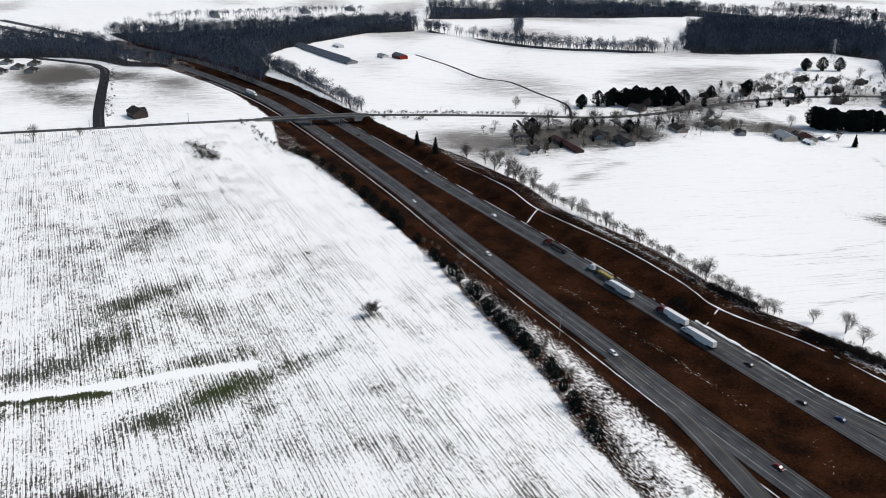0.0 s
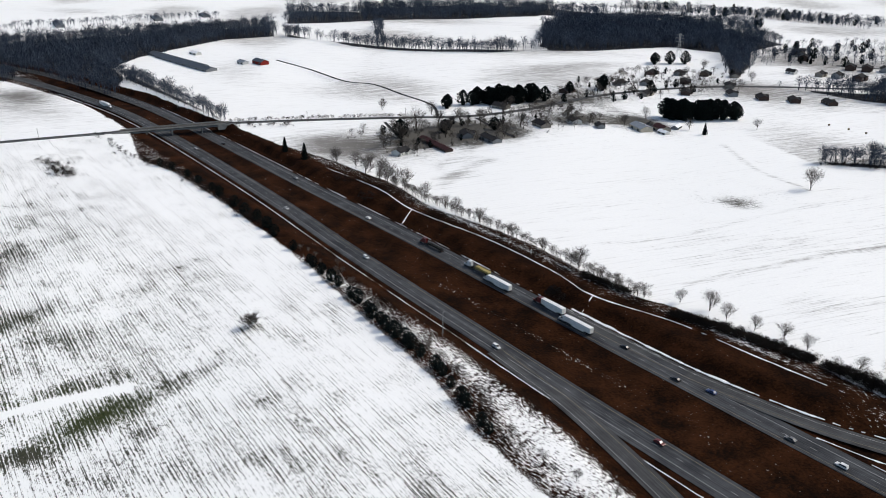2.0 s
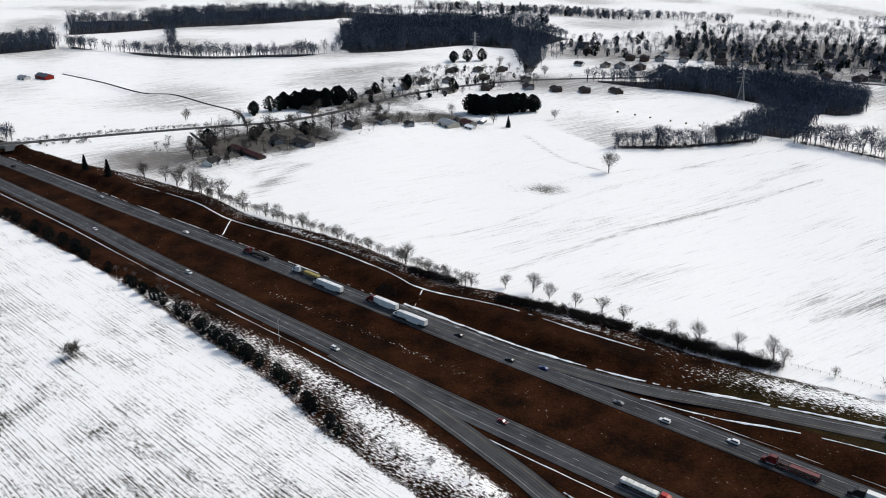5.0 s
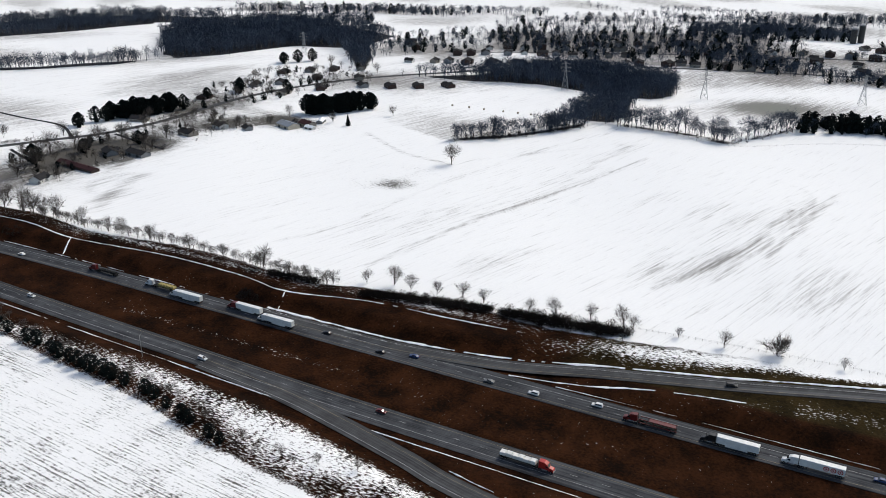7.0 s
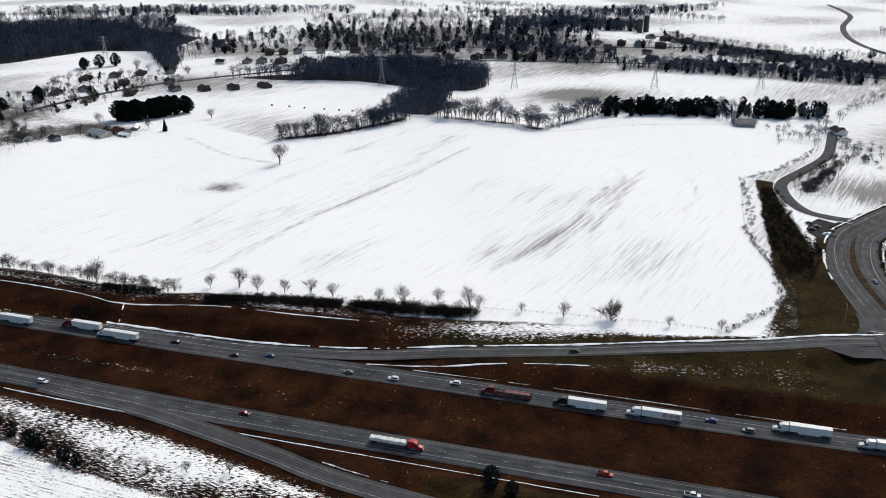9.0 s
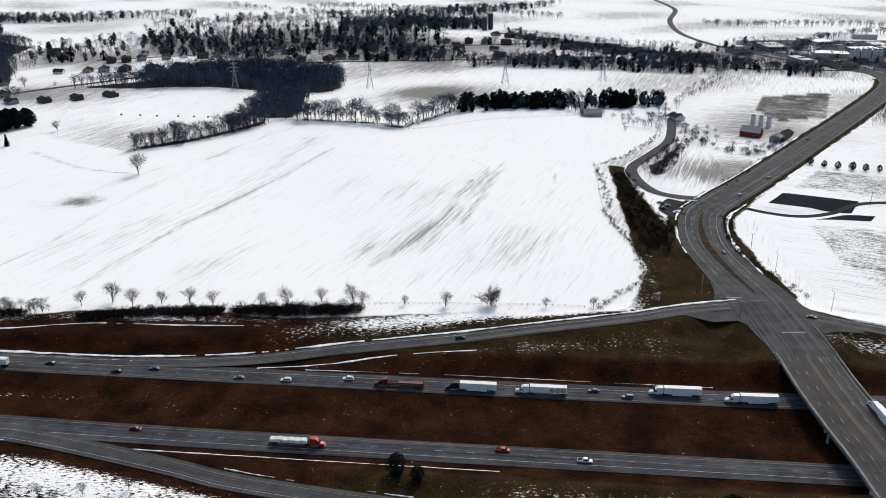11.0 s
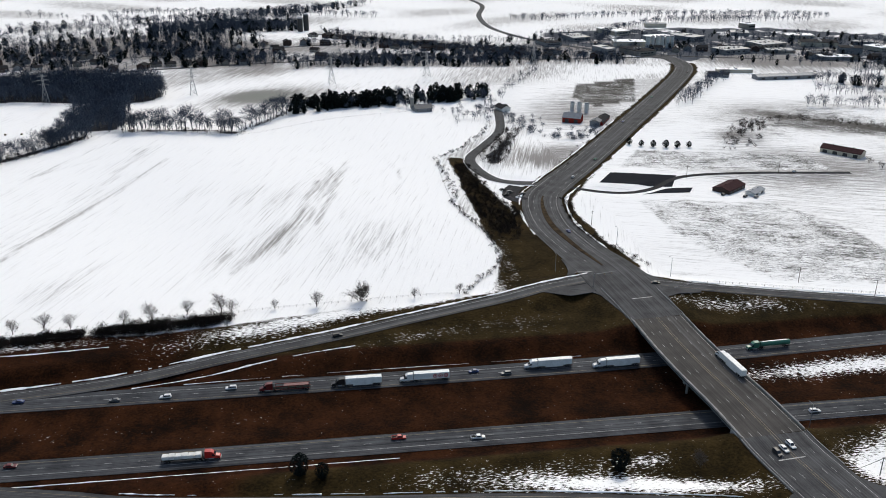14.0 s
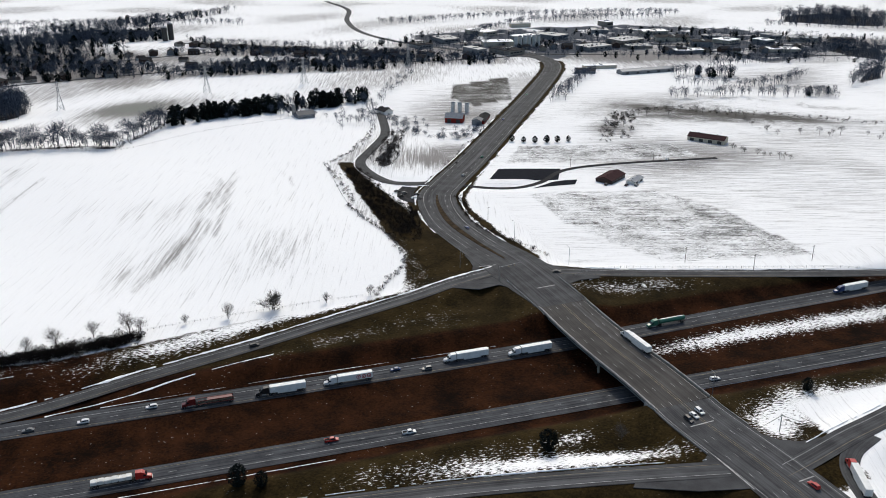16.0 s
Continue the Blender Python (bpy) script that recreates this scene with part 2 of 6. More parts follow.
def spline(points, step=4.0):
    """A smooth line through the points, sampled about every step metres (Catmull-Rom)."""
    P = np.array(points, dtype=float)
    P = np.vstack([2 * P[0] - P[1], P, 2 * P[-1] - P[-2]])
    out = []
    for i in range(1, len(P) - 2):
        a, b, c, d = P[i - 1:i + 3]
        n = max(2, int(np.linalg.norm(c[:2] - b[:2]) / step))
        for t in np.arange(n) / n:
            out.append(0.5 * (2 * b + (c - a) * t + (2 * a - 5 * b + 4 * c - d) * t * t + (3 * b - a - 3 * c + d) * t ** 3))
    out.append(P[-2])
    return np.array(out)


def normals(line):
    d = np.gradient(line[:, :2], axis=0)
    d /= np.linalg.norm(d, axis=1)[:, None] + 1e-9
    return np.stack([-d[:, 1], d[:, 0]], 1)


def along(line):
    return np.concatenate([[0], np.cumsum(np.linalg.norm(np.diff(line[:, :2], axis=0), axis=1))])


def ribbon(name, line, left, right, mat, lift=0.0, thick=0.0, parent=None):
    """A strip along a line, from left to right of it (metres to its left), with UV in metres."""
    n, s = normals(line), along(line)
    left, right = np.broadcast_to(left, len(line)), np.broadcast_to(right, len(line))
    rows = []
    for off in (left, left * 0.5 + right * 0.5, right):
        rows.append(np.column_stack([line[:, :2] + n * off[:, None], line[:, 2] + lift]))
    cols = [left, left * 0.5 + right * 0.5, right]
    if thick:
        rows = [rows[0] - (0, 0, thick)] + rows + [rows[2] - (0, 0, thick)]
        cols = [left] + cols + [right]
    k, m = len(rows), len(line)
    V = np.stack(rows, 1).reshape(-1, 3)
    F = []
    for j in range(k - 1):
        i = np.arange(m - 1) * k + j
        F.append(np.stack([i, i + 1, i + k + 1, i + k], 1))
    F = np.concatenate(F)
    me = big_mesh(name, V, F, mat)
    uv = me.uv_layers.new(name="UVMap")
    U = np.stack([np.stack(cols, 1).reshape(-1), np.repeat(s, k)], 1)
    uv.data.foreach_set("uv", U[F.ravel()].astype(np.float32).ravel())
    ob = new(name, me)
    ob.parent = parent
    return ob


def smooth01(d, lo, hi):
    t = np.clip((d - lo) / (hi - lo), 0, 1)
    return t * t * (3 - 2 * t)


def near_line(X, Y, line):
    """Distance to a line and the line's height there."""
    best = np.full(X.shape, 1e9)
    zz = np.zeros(X.shape)
    for a, b in zip(line[:-1], line[1:]):
        d = b[:2] - a[:2]
        t = np.clip(((X - a[0]) * d[0] + (Y - a[1]) * d[1]) / (d @ d + 1e-9), 0, 1)
        q = np.hypot(X - a[0] - t * d[0], Y - a[1] - t * d[1])
        m = q < best
        best[m] = q[m]
        zz[m] = (a[2] + t * (b[2] - a[2]))[m]
    return best, zz


def inside(X, Y, poly):
    """Signed distance to a polygon's edge, positive within."""
    P = np.array(poly, dtype=float)
    d2, c = np.full(X.shape, 1e18), np.zeros(X.shape, bool)
    for a, b in zip(P, np.roll(P, -1, 0)):
        e = b - a
        t = np.clip(((X - a[0]) * e[0] + (Y - a[1]) * e[1]) / (e @ e + 1e-9), 0, 1)
        d2 = np.minimum(d2, (X - a[0] - t * e[0]) ** 2 + (Y - a[1] - t * e[1]) ** 2)
        if e[1]:
            c ^= ((a[1] > Y) != (b[1] > Y)) & (X < e[0] * (Y - a[1]) / e[1] + a[0])
    return np.where(c, 1, -1) * np.sqrt(d2)


# ---------------------------------------------------------------- plan of the roads (x, y, height)
ROAD_A = spline([(-1600, 0, 0), (-1300, 115, 0), (-1087, 197, -1), (-900, 238, -3), (-765, 249, -4), (-554, 246, -4), (-413, 238, -4),
                 (-290, 233, -4), (-150, 229, -4), (140, 228, -4), (380, 229, -4), (800, 235, -4)], 6)
ROAD_B = spline([(-1600, 34, 0), (-1300, 150, 0), (-1087, 230, -1), (-900, 267, -3), (-765, 277, -4), (-540, 278, -4), (-390, 279, -4),
                 (-200, 277, -4), (60, 277, -4), (240, 285, -4), (380, 291, -4), (800, 305, -4)], 6)
EXIT_B = spline([(-300, 282, -4), (-240, 282, -4), (-199, 283, -4), (-147, 290, -3.4), (-104, 302, -2.2), (-52, 315, -0.6), (-10, 327, 0.8),
                 (33, 339, 2.2), (60, 349, 2.9), (88, 357, 3.0)], 4)
RAMP_A = spline([(-270, 229, -4), (-221, 224, -4), (-187, 217, -3.6), (-151, 208, -3), (-123, 200, -2.2), (-60, 190, -0.8), (5, 181, 0.8), (45, 173, 2),
                 (76, 166, 2.8), (104, 160, 3)], 4)
CROSS_S = spline([(132, 20, 2), (124, 100, 2.8), (119, 150, 3), (113, 190, 3), (112, 204, 3)], 4)
CROSS_SPAN = spline([(112, 204, 3), (110, 230, 3), (107, 255, 3), (105, 280, 3), (104, 306, 3)], 4)
CROSS_N = spline([(104, 306, 3), (102, 332, 3), (98, 368, 2.95), (91, 407, 1.5), (87, 451, 0.5), (94, 499, 0), (112, 530, 0), (152, 587, 0),
                  (224, 697, 0), (306, 823, 0), (379, 945, 0), (394, 1007, 0), (380, 1050, 0), (330, 1085, 0)], 4)
EAST_ROAD = spline([(104, 351, 3), (125, 344, 2.8), (153, 335, 2), (215, 317, 1), (297, 294, 0.5), (420, 262 + 70, 0.2)][:5] + [(430, 262, 0.2)], 4)
LOOP_E = spline([(120, 152, 3), (137, 157, 3), (161, 165, 2.6), (185, 172, 1.8), (260, 196, -2), (330, 212, -3.8), (420, 219, -4)], 4)
LOOP_S = spline([(133, 112, 2.9), (139, 125, 2.8), (142, 135, 2.7), (147, 147, 2.6), (156, 156, 2.6), (171, 163, 2.3)], 3)
FRONTAGE = spline([(98, 533, 0), (84, 536, 0), (70, 545, 0), (61, 572, 0), (61, 605, 0), (80, 643, 0), (102, 691, 0), (116, 769, 0)], 4)
FARM_DRIVE = spline([(118, 522, 0), (138, 508, 0), (158, 503, 0), (180, 511, 0), (210, 534, 0), (259, 537, 0), (341, 527, 0)], 4)
WEST_S = spline([(-860, -160, 0), (-819, 1, 0), (-797, 76, 0.5), (-778, 135, 1.5), (-752, 212, 2.5)], 5)
WEST_SPAN = spline([(-752, 212, 2.5), (-740, 253, 2.6), (-727, 297, 2.5)], 5)
WEST_N = spline([(-727, 297, 2.5), (-691, 372, 1.5), (-655, 440, 0.5), (-626, 490, 0), (-613, 545, 0), (-613, 600, 0), (-614, 650, 0), (-602, 714, 0),
                 (-572, 785, 0), (-530, 840, 0), (-480, 890, 0), (-420, 960, 0)], 5)
SIDE_ROAD = spline([(-797, 78, 0.5), (-860, 86, 0), (-934, 98, 0), (-1060, 119, 0), (-1100, 118, 0), (-1134, 104, 0), (-1247, 18, 0)], 5)
LANES = [spline([(x, y, 0) for x, y in pts], 5) for pts in (
    [(-1002, 486), (-922, 489), (-836, 486), (-802, 502), (-740, 498), (-684, 494), (-640, 470)],
    [(-672, 427), (-640, 414), (-601, 401)], [(-615, 495), (-580, 486), (-541, 478)])]

# ---------------------------------------------------------------- heights and zones of the ground
BAY = spline([(82, 528, 0.02), (76, 518, 0.02), (74, 505, 0.02), (80, 496, 0.02)], 3)
FAR_ROAD = spline([(330, 1085, 0), (285, 1150, 0), (240, 1230, 0), (215, 1340, 0), (222, 1480, 0), (255, 1640, 0), (240, 1800, 0)], 8)
STREETS = [spline([(x, y, 0) for x, y in pts], 8) for pts in (
    [(-420, 960), (-330, 1010), (-120, 1060), (60, 1075), (240, 1040), (372, 1040)], [(-560, 1010), (-330, 1110), (-150, 1165), (20, 1215)], [(-60, 1300), (80, 1215), (230, 1090)],
    [(372, 1060), (470, 1020), (640, 960), (800, 900)], [(440, 1160), (620, 1060), (860, 1000)])]
LEVELLED = [(ln, 3, 8) for ln in LANES + STREETS] + [(FRONTAGE, 6, 8), (FARM_DRIVE, 4, 8), (BAY, 8, 6), (FAR_ROAD, 6, 8), (WEST_S, 5, 12), (WEST_N, 5, 12), (SIDE_ROAD, 5, 8), (CROSS_N, 16, 16), (CROSS_S, 15, 13), (EAST_ROAD, 6, 12), (LOOP_E, 6, 10),
            (LOOP_S, 5, 8), (RAMP_A, 6.5, 12), (EXIT_B, 6.5, 12), (ROAD_A, 9, 13), (ROAD_B, 9, 13)]


def ground_height(X, Y):
    z = 1.2 * np.sin(X * 0.011 + 1.0) * np.cos(Y * 0.013) + 0.7 * np.sin(X * 0.027 + Y * 0.019)
    z *= smooth01(np.minimum(np.abs(Y - 255), 200), 60, 160)
    for line, flat, run in LEVELLED:
        m = flat + run
        if X.max() < line[:, 0].min() - m or X.min() > line[:, 0].max() + m or Y.max() < line[:, 1].min() - m or Y.min() > line[:, 1].max() + m:
            continue
        d, zr = near_line(X, Y, line[::2])
        z = z + (zr - 0.15 - z) * (1 - smooth01(d, flat, flat + run))
    # the median is a shallow trough between the carriageways
    dA, _ = near_line(X, Y, ROAD_A[::3])
    dB, _ = near_line(X, Y, ROAD_B[::3])
    mid = (dA + dB < 62) & (X > -1000)
    z = np.where(mid, np.minimum(z, -4.15 - 0.9 * smooth01(np.minimum(dA, dB), 8, 20) * (1 - smooth01(-X, 700, 900))), z)
    return z


def height_at(x, y):
    return float(ground_height(np.array([float(x)]), np.array([float(y)]))[0])


WOODS = [   # polygon, trees per hectare, tallest
    ([(-1231, 180), (-1108, 212), (-1002, 239), (-919, 260), (-995, 300), (-1074, 311), (-1119, 358), (-1184, 498), (-1177, 577), (-1288, 622), (-1294, 556), (-1321, 454), (-1347, 257), (-1375, 160)], 110, 17),
    ([(-1230, -40), (-1194, 62), (-1147, 114), (-1088, 143), (-1055, 189), (-1088, 201), (-1128, 161), (-1298, 135), (-1366, 79), (-1420, -40)], 120, 16),
    ([(-1282, 639), (-1228, 788), (-1100, 1026), (-1142, 1076), (-1307, 885), (-1421, 720)], 80, 16),
    ([(-1214, 605), (-1038, 611), (-991, 636), (-928, 675), (-871, 731), (-856, 818), (-854, 809), (-897, 752), (-953, 692), (-1020, 655), (-1071, 630), (-1164, 580)], 150, 15),
    ([(-1199, 757), (-994, 631), (-989, 640), (-1178, 759), (-1196, 754)], 150, 13),
    ([(-849, 797), (-803, 851), (-770, 970), (-724, 1006), (-824, 1140), (-933, 1163), (-1018, 1068), (-1012, 944)], 95, 17),
    ([(-876, 806), (-823, 869), (-781, 962), (-702, 974), (-610, 860), (-580, 852), (-611, 919), (-676, 1013), (-684, 1096), (-822, 1165), (-951, 1123), (-1048, 1015), (-932, 869)], 95, 17),
    ([(-1341, 812), (-1287, 875), (-1161, 997), (-1035, 1105), (-1085, 1162), (-1310, 1069), (-1409, 859)], 80, 16),
    ([(-526, 835), (-437, 846), (-390, 864), (-317, 859), (-282, 848), (-231, 851), (-215, 882), (-234, 943), (-308, 979), (-366, 970), (-448, 895)], 150, 16),
    ([(-439, 854), (-367, 860), (-296, 842), (-235, 844), (-219, 863), (-233, 948), (-307, 967), (-387, 953), (-453, 911)], 110, 16),
    ([(648, 738), (676, 742), (719, 757), (813, 862), (762, 833), (661, 746)], 120, 14),
    ([(919, 1218), (984, 1159), (1047, 1116), (1142, 1224), (1067, 1306), (970, 1283)], 70, 16),
    ([(786, 1002), (787, 900), (803, 849), (889, 946), (838, 986), (792, 1025)], 70, 13),
    ([(-1000, 290), (-853, 296), (-744, 299), (-744, 309), (-853, 311), (-1010, 312)], 420, 12),
    ([(-290, 735), (-267, 722), (-230, 721), (-238, 800), (-255, 870), (-300, 840), (-290, 790)], 300, 14),
    ([(-338, 604), (-302, 637), (-250, 704), (-262, 722), (-300, 668), (-345, 622)], 330, 14),
    ([(-232, 715), (-176, 713), (-130, 700), (-87, 776), (-92, 796), (-132, 722), (-176, 730), (-234, 735)], 190, 16),
    ([(46, 590), (42, 503), (44, 422), (60, 415), (60, 480), (54, 520), (50, 580)], 620, 3.4),
    ([(68, 585), (68, 606), (86, 640), (107, 690), (120, 688), (102, 632), (88, 590), (76, 572)], 620, 6),
]
BELTS = [   # belts of trees far off and among the houses: polygon, trees per hectare, height
    ([(-620, 914), (-514, 1038), (-314, 1047), (-110, 1029), (-123, 1240), (-211, 1338), (-486, 1275), (-644, 1167), (-685, 1031)], 46, 11),
    ([(-102, 1016), (59, 1002), (218, 999), (236, 1101), (63, 1102), (-60, 1085)], 60, 10),
    ([(-71, 1317), (69, 1197), (151, 1165), (254, 1185), (257, 1208), (155, 1208), (70, 1234), (-64, 1345)], 45, 8),
    ([(-525, 1066), (-378, 1034), (-244, 1049), (-161, 1061), (-185, 1315), (-383, 1365), (-628, 1328)], 48, 11),
    ([(-89, 1033), (35, 995), (173, 995), (188, 1035), (38, 1044), (-82, 1059)], 70, 10),
    ([(-55, 1275), (62, 1153), (165, 1110), (171, 1146), (65, 1192), (-47, 1300)], 50, 8),
    ([(-81, 1185), (139, 1113), (234, 1001), (338, 993), (354, 1035), (219, 1119), (12, 1209), (-80, 1218)], 60, 9),
    ([(-282, 1121), (-198, 1056), (-82, 1033), (-81, 1082), (-206, 1158), (-293, 1204)], 70, 10),
    ([(-306, 1284), (-159, 1315), (-79, 1347), (-77, 1396), (-179, 1417), (-318, 1375)], 80, 13),
    ([(230, 1164), (421, 1001), (614, 902), (797, 842), (947, 1008), (714, 1205), (434, 1243), (269, 1246)], 26, 8),
    ([(491, 861), (522, 836), (556, 817), (570, 839), (503, 869)], 120, 11),
    ([(569, 712), (590, 694), (626, 719), (620, 723), (586, 727)], 90, 9),
    ([(-1123, 1241), (-839, 1304), (-574, 1409), (-591, 1455), (-879, 1374), (-1153, 1279)], 30, 12),
    ([(-576, 1559), (-288, 1426), (-85, 1456), (-85, 1501), (-291, 1450), (-574, 1560)], 40, 12),
    ([(-544, 1357), (-379, 1433), (-99, 1511), (45, 1683), (44, 1688), (-199, 1530), (-539, 1370)], 45, 12),
    ([(-898, 1137), (-781, 1184), (-833, 1256), (-940, 1200)], 40, 12),
]
WORKS = [(236, 1184), (262, 1097), (349, 1021), (411, 978), (482, 1024), (607, 983), (640, 868), (744, 891), (920, 986), (813, 1194), (664, 1304), (461, 1312), (277, 1278)]
FIELD_S = [(-900, -300), (-840, 0), (-805, 100), (-760, 190), (-678, 196), (-590, 212), (-461, 205), (-394, 198), (-327, 192), (-280, 188), (-230, 179), (-183, 172),
           (-60, 150), (60, 110), (100, -300)]
FIELD_N = [(-560, 330), (-480, 330), (-350, 330), (-230, 340), (-110, 345), (15, 352), (41, 388), (43, 431), (31, 492), (32, 597), (62, 637), (97, 712),
           (31, 775), (-90, 770), (-135, 700), (-235, 715), (-340, 605), (-480, 660), (-560, 500)]
VERGE_N = spline([(-760, 300, 0), (-651, 306, 0), (-566, 306, 0), (-493, 311, 0), (-443, 303, 0), (-371, 311, 0), (-313, 308, 0), (-279, 303, 0),
                  (-233, 314, 0), (-191, 316, 0), (-150, 318, 0), (-106, 331, 0), (-58, 340, 0), (-10, 346, 0), (26, 348, 0)], 8)
VERGE_S = spline([(-760, 222, 0), (-586, 219, 0), (-438, 208, 0), (-366, 216, 0), (-293, 217, 0), (-245, 213, 0), (-194, 207, 0), (-150, 197, 0),
                  (-100, 184, 0), (-30, 172, 0), (40, 158, 0), (104, 146, 0)], 8)
CORRIDOR = ([(-1300, 95), (-1087, 180), (-900, 222), (-760, 222)] + [(-665, 199), (-615, 209), (-529, 209), (-468, 207), (-426, 205), (-395, 202), (-358, 198), (-321, 194), (-293, 191), (-271, 189), (-247, 184), (-220, 176), (-186, 173), (-120, 165), (-30, 155), (40, 145), (104, 135), (150, 140), (160, 195), (700, 205), (700, 330),
            (297, 300), (153, 340), (110, 360), (118, 380), (112, 420), (108, 480), (104, 500), (80, 490), (74, 445), (68, 470), (60, 525), (56, 560), (55, 605), (42, 610),
            (43, 500), (42, 430), (46, 405), (34, 360)] + [(q[0], q[1] + 13 * min(1, max(0, (-110 - q[0]) / 60), max(0, (q[0] + 640) / 60))) for q in VERGE_N[::-4]] + [(-900, 290), (-1087, 252), (-1300, 170)])


def bump_at(X, Y, x, y, rx, ry, turn=0.0):
    """A soft oval patch, 1 in its middle."""
    c, s = math.cos(radians(turn)), math.sin(radians(turn))
    u, v = (X - x) * c + (Y - y) * s, -(X - x) * s + (Y - y) * c
    return np.exp(-((u / rx) ** 2 + (v / ry) ** 2))


def build_ground():
    xs = np.concatenate([np.arange(-5000, -2000, 250), np.arange(-2000, -700, 10), np.arange(-700, 420, 3.4), np.arange(420, 1600, 10), np.arange(1600, 5001, 200)])
    ys = np.concatenate([np.arange(-5000, -320, 260), np.arange(-320, -20, 10), np.arange(-20, 640, 3.3), np.arange(640, 2200, 10), np.arange(2200, 5001, 200)])
    X, Y = np.meshgrid(xs, ys)
    sh, x, y = X.shape, X.ravel(), Y.ravel()
    z = ground_height(x, y)
    nx, ny = len(xs), len(ys)
    i = (np.arange(ny - 1)[:, None] * nx + np.arange(nx - 1)[None]).ravel()
    me = big_mesh("ground", np.column_stack([x, y, z]), np.stack([i, i + 1, i + nx + 1, i + nx], 1), GROUND, True)

    south, north = inside(x, y, FIELD_S), inside(x, y, FIELD_N)
    verge = inside(x, y, CORRIDOR)
    dn, _ = near_line(x, y, CROSS_N[16::3])
    verge = np.maximum(verge, np.where(y < 1000, 21.0 - 5.0 * smooth01(y, 500, 560) - dn, -30))
    tilled = inside(x, y, [(158, 485), (252, 469), (274, 414), (277, 329), (188, 345), (159, 424)])
    brown = inside(x, y, [(213, 764), (263, 790), (306, 910), (226, 882), (203, 810)])
    grid = inside(x, y, [(171, 564), (333, 538), (330, 577), (202, 612)])
    bare = 0.33 + 0.26 * np.clip(np.sin(x * 0.017 + 1.3 * np.sin(y * 0.011)) * np.sin(y * 0.021 + 0.8 * np.sin(x * 0.013)) + 0.25, 0, 1) * smooth01(np.abs(y - 250), 90, 200)
    # the stubble field on the near side: thin snow, furrows show through
    thin = 0.50 - 0.05 * smooth01(-x, 380, 700) - 0.08 * smooth01(y, 110, 190)
    for cx, cy, rx, ry, turn, k in ((-514, 71, 14, 22, 70, .35), (-420, 43, 8, 26, 30, .55), (-383, 24, 10, 22, 35, .5), (-345, 30, 9, 60, 5, .35), (-319, 66, 9, 26, 10, .75),
                                    (-308, 33, 8, 8, 0, .6), (-273, 0, 9, 16, 0, .6), (-365, -6, 8, 22, 0, .55), (-328, 108, 6, 18, 0, .4), (-352, 145, 4, 6, 0, .6),
                                    (-400, 70, 30, 14, 20, .25), (-470, 20, 60, 20, 0, .2), (-250, 40, 50, 50, 0, .08), (-560, 60, 80, 60, 0, .12)):
        thin = thin + 0.5 * k * bump_at(x, y, cx, cy, rx, ry, turn)
    drift, _ = near_line(x, y, spline([(-362, -40, 0), (-352, -15, 0), (-345, 20, 0), (-341, 55, 0), (-335, 80, 0)], 4))
    thin = thin - 1.0 * np.exp(-(drift / 2.2) ** 2)
    ditch, _ = near_line(x, y, spline([(-358, -60, 0), (-349, -15, 0), (-340, 20, 0)], 4))
    thin = thin + 0.8 * np.exp(-(ditch / 1.8) ** 2)
    bare = np.where(south > 0, thin, bare)
    # the wide pasture on the far side: nearly white, a few scoured streaks
    wide = np.full(x.shape, 0.295)
    for cx, cy, rx, ry, turn, k in ((-484, 368, 8, 22, -25, .40), (-508, 395, 6, 22, -20, .25), (-540, 440, 5, 24, -15, .2), (-323, 487, 15, 11, 20, 1.2), (-204, 642, 40, 9, 74, .34), (-217, 577, 46, 7, 74, .26),
                                    (-111, 528, 26, 10, 74, .32), (-56, 553, 30, 10, 80, .34), (-86, 449, 34, 12, 72, .42), (-37, 421, 46, 20, 78, .28), (-198, 384, 30, 13, 72, .40), (-264, 430, 60, 12, 74, .24),
                                    (-296, 408, 34, 6, 74, .30), (-117, 420, 26, 12, 74, .34), (-11, 438, 46, 18, 80, .22), (-219, 518, 60, 5, 74, .26), (-85, 524, 34, 8, 72, .32), (-152, 533, 30, 9, 74, .24),
                                    (-250, 470, 90, 30, 74, .10), (-70, 480, 110, 60, 78, .12), (-400, 470, 60, 10, 70, .14), (-380, 400, 50, 8, 74, .16)):
        wide = wide + 0.44 * k * bump_at(x, y, cx, cy, rx, ry, turn)
    for pts, wd, k in (([(-468, 346), (-490, 377), (-497, 414)], 8, .38), ([(-503, 370), (-519, 386), (-514, 412)], 5, .28), ([(-530, 420), (-545, 450), (-538, 475)], 5, .22), ([(-259, 351), (-236, 456), (-213, 527), (-179, 632)], 2.4, .5),
                       ([(-328, 358), (-308, 408), (-293, 507), (-260, 632), (-226, 701)], 2.2, .36), ([(-80, 623), (-52, 595), (-62, 503), (-81, 423)], 2, .26), ([(-39, 607), (-46, 563), (-61, 466)], 2.6, .42),
                       ([(-5, 604), (1, 566), (-7, 521)], 1.8, .36), ([(-108, 397), (-76, 472), (-61, 558)], 3, .4), ([(-330, 500), (-290, 580), (-210, 660), (-170, 665)], 2.5, .26), ([(-420, 600), (-360, 560), (-309, 548)], 1.8, .6)):
        dl, _ = near_line(x, y, spline([(a, b, 0) for a, b in pts], 12))
        wide = wide + 0.5 * k * np.exp(-(dl / wd) ** 2)
    bare = np.where(north > 0, wide, bare)
    bare = np.where(tilled > 0, 0.52, bare)
    bare = np.where(brown > 0, 0.80, bare)
    bare = np.where(grid > 0, 0.56, bare)
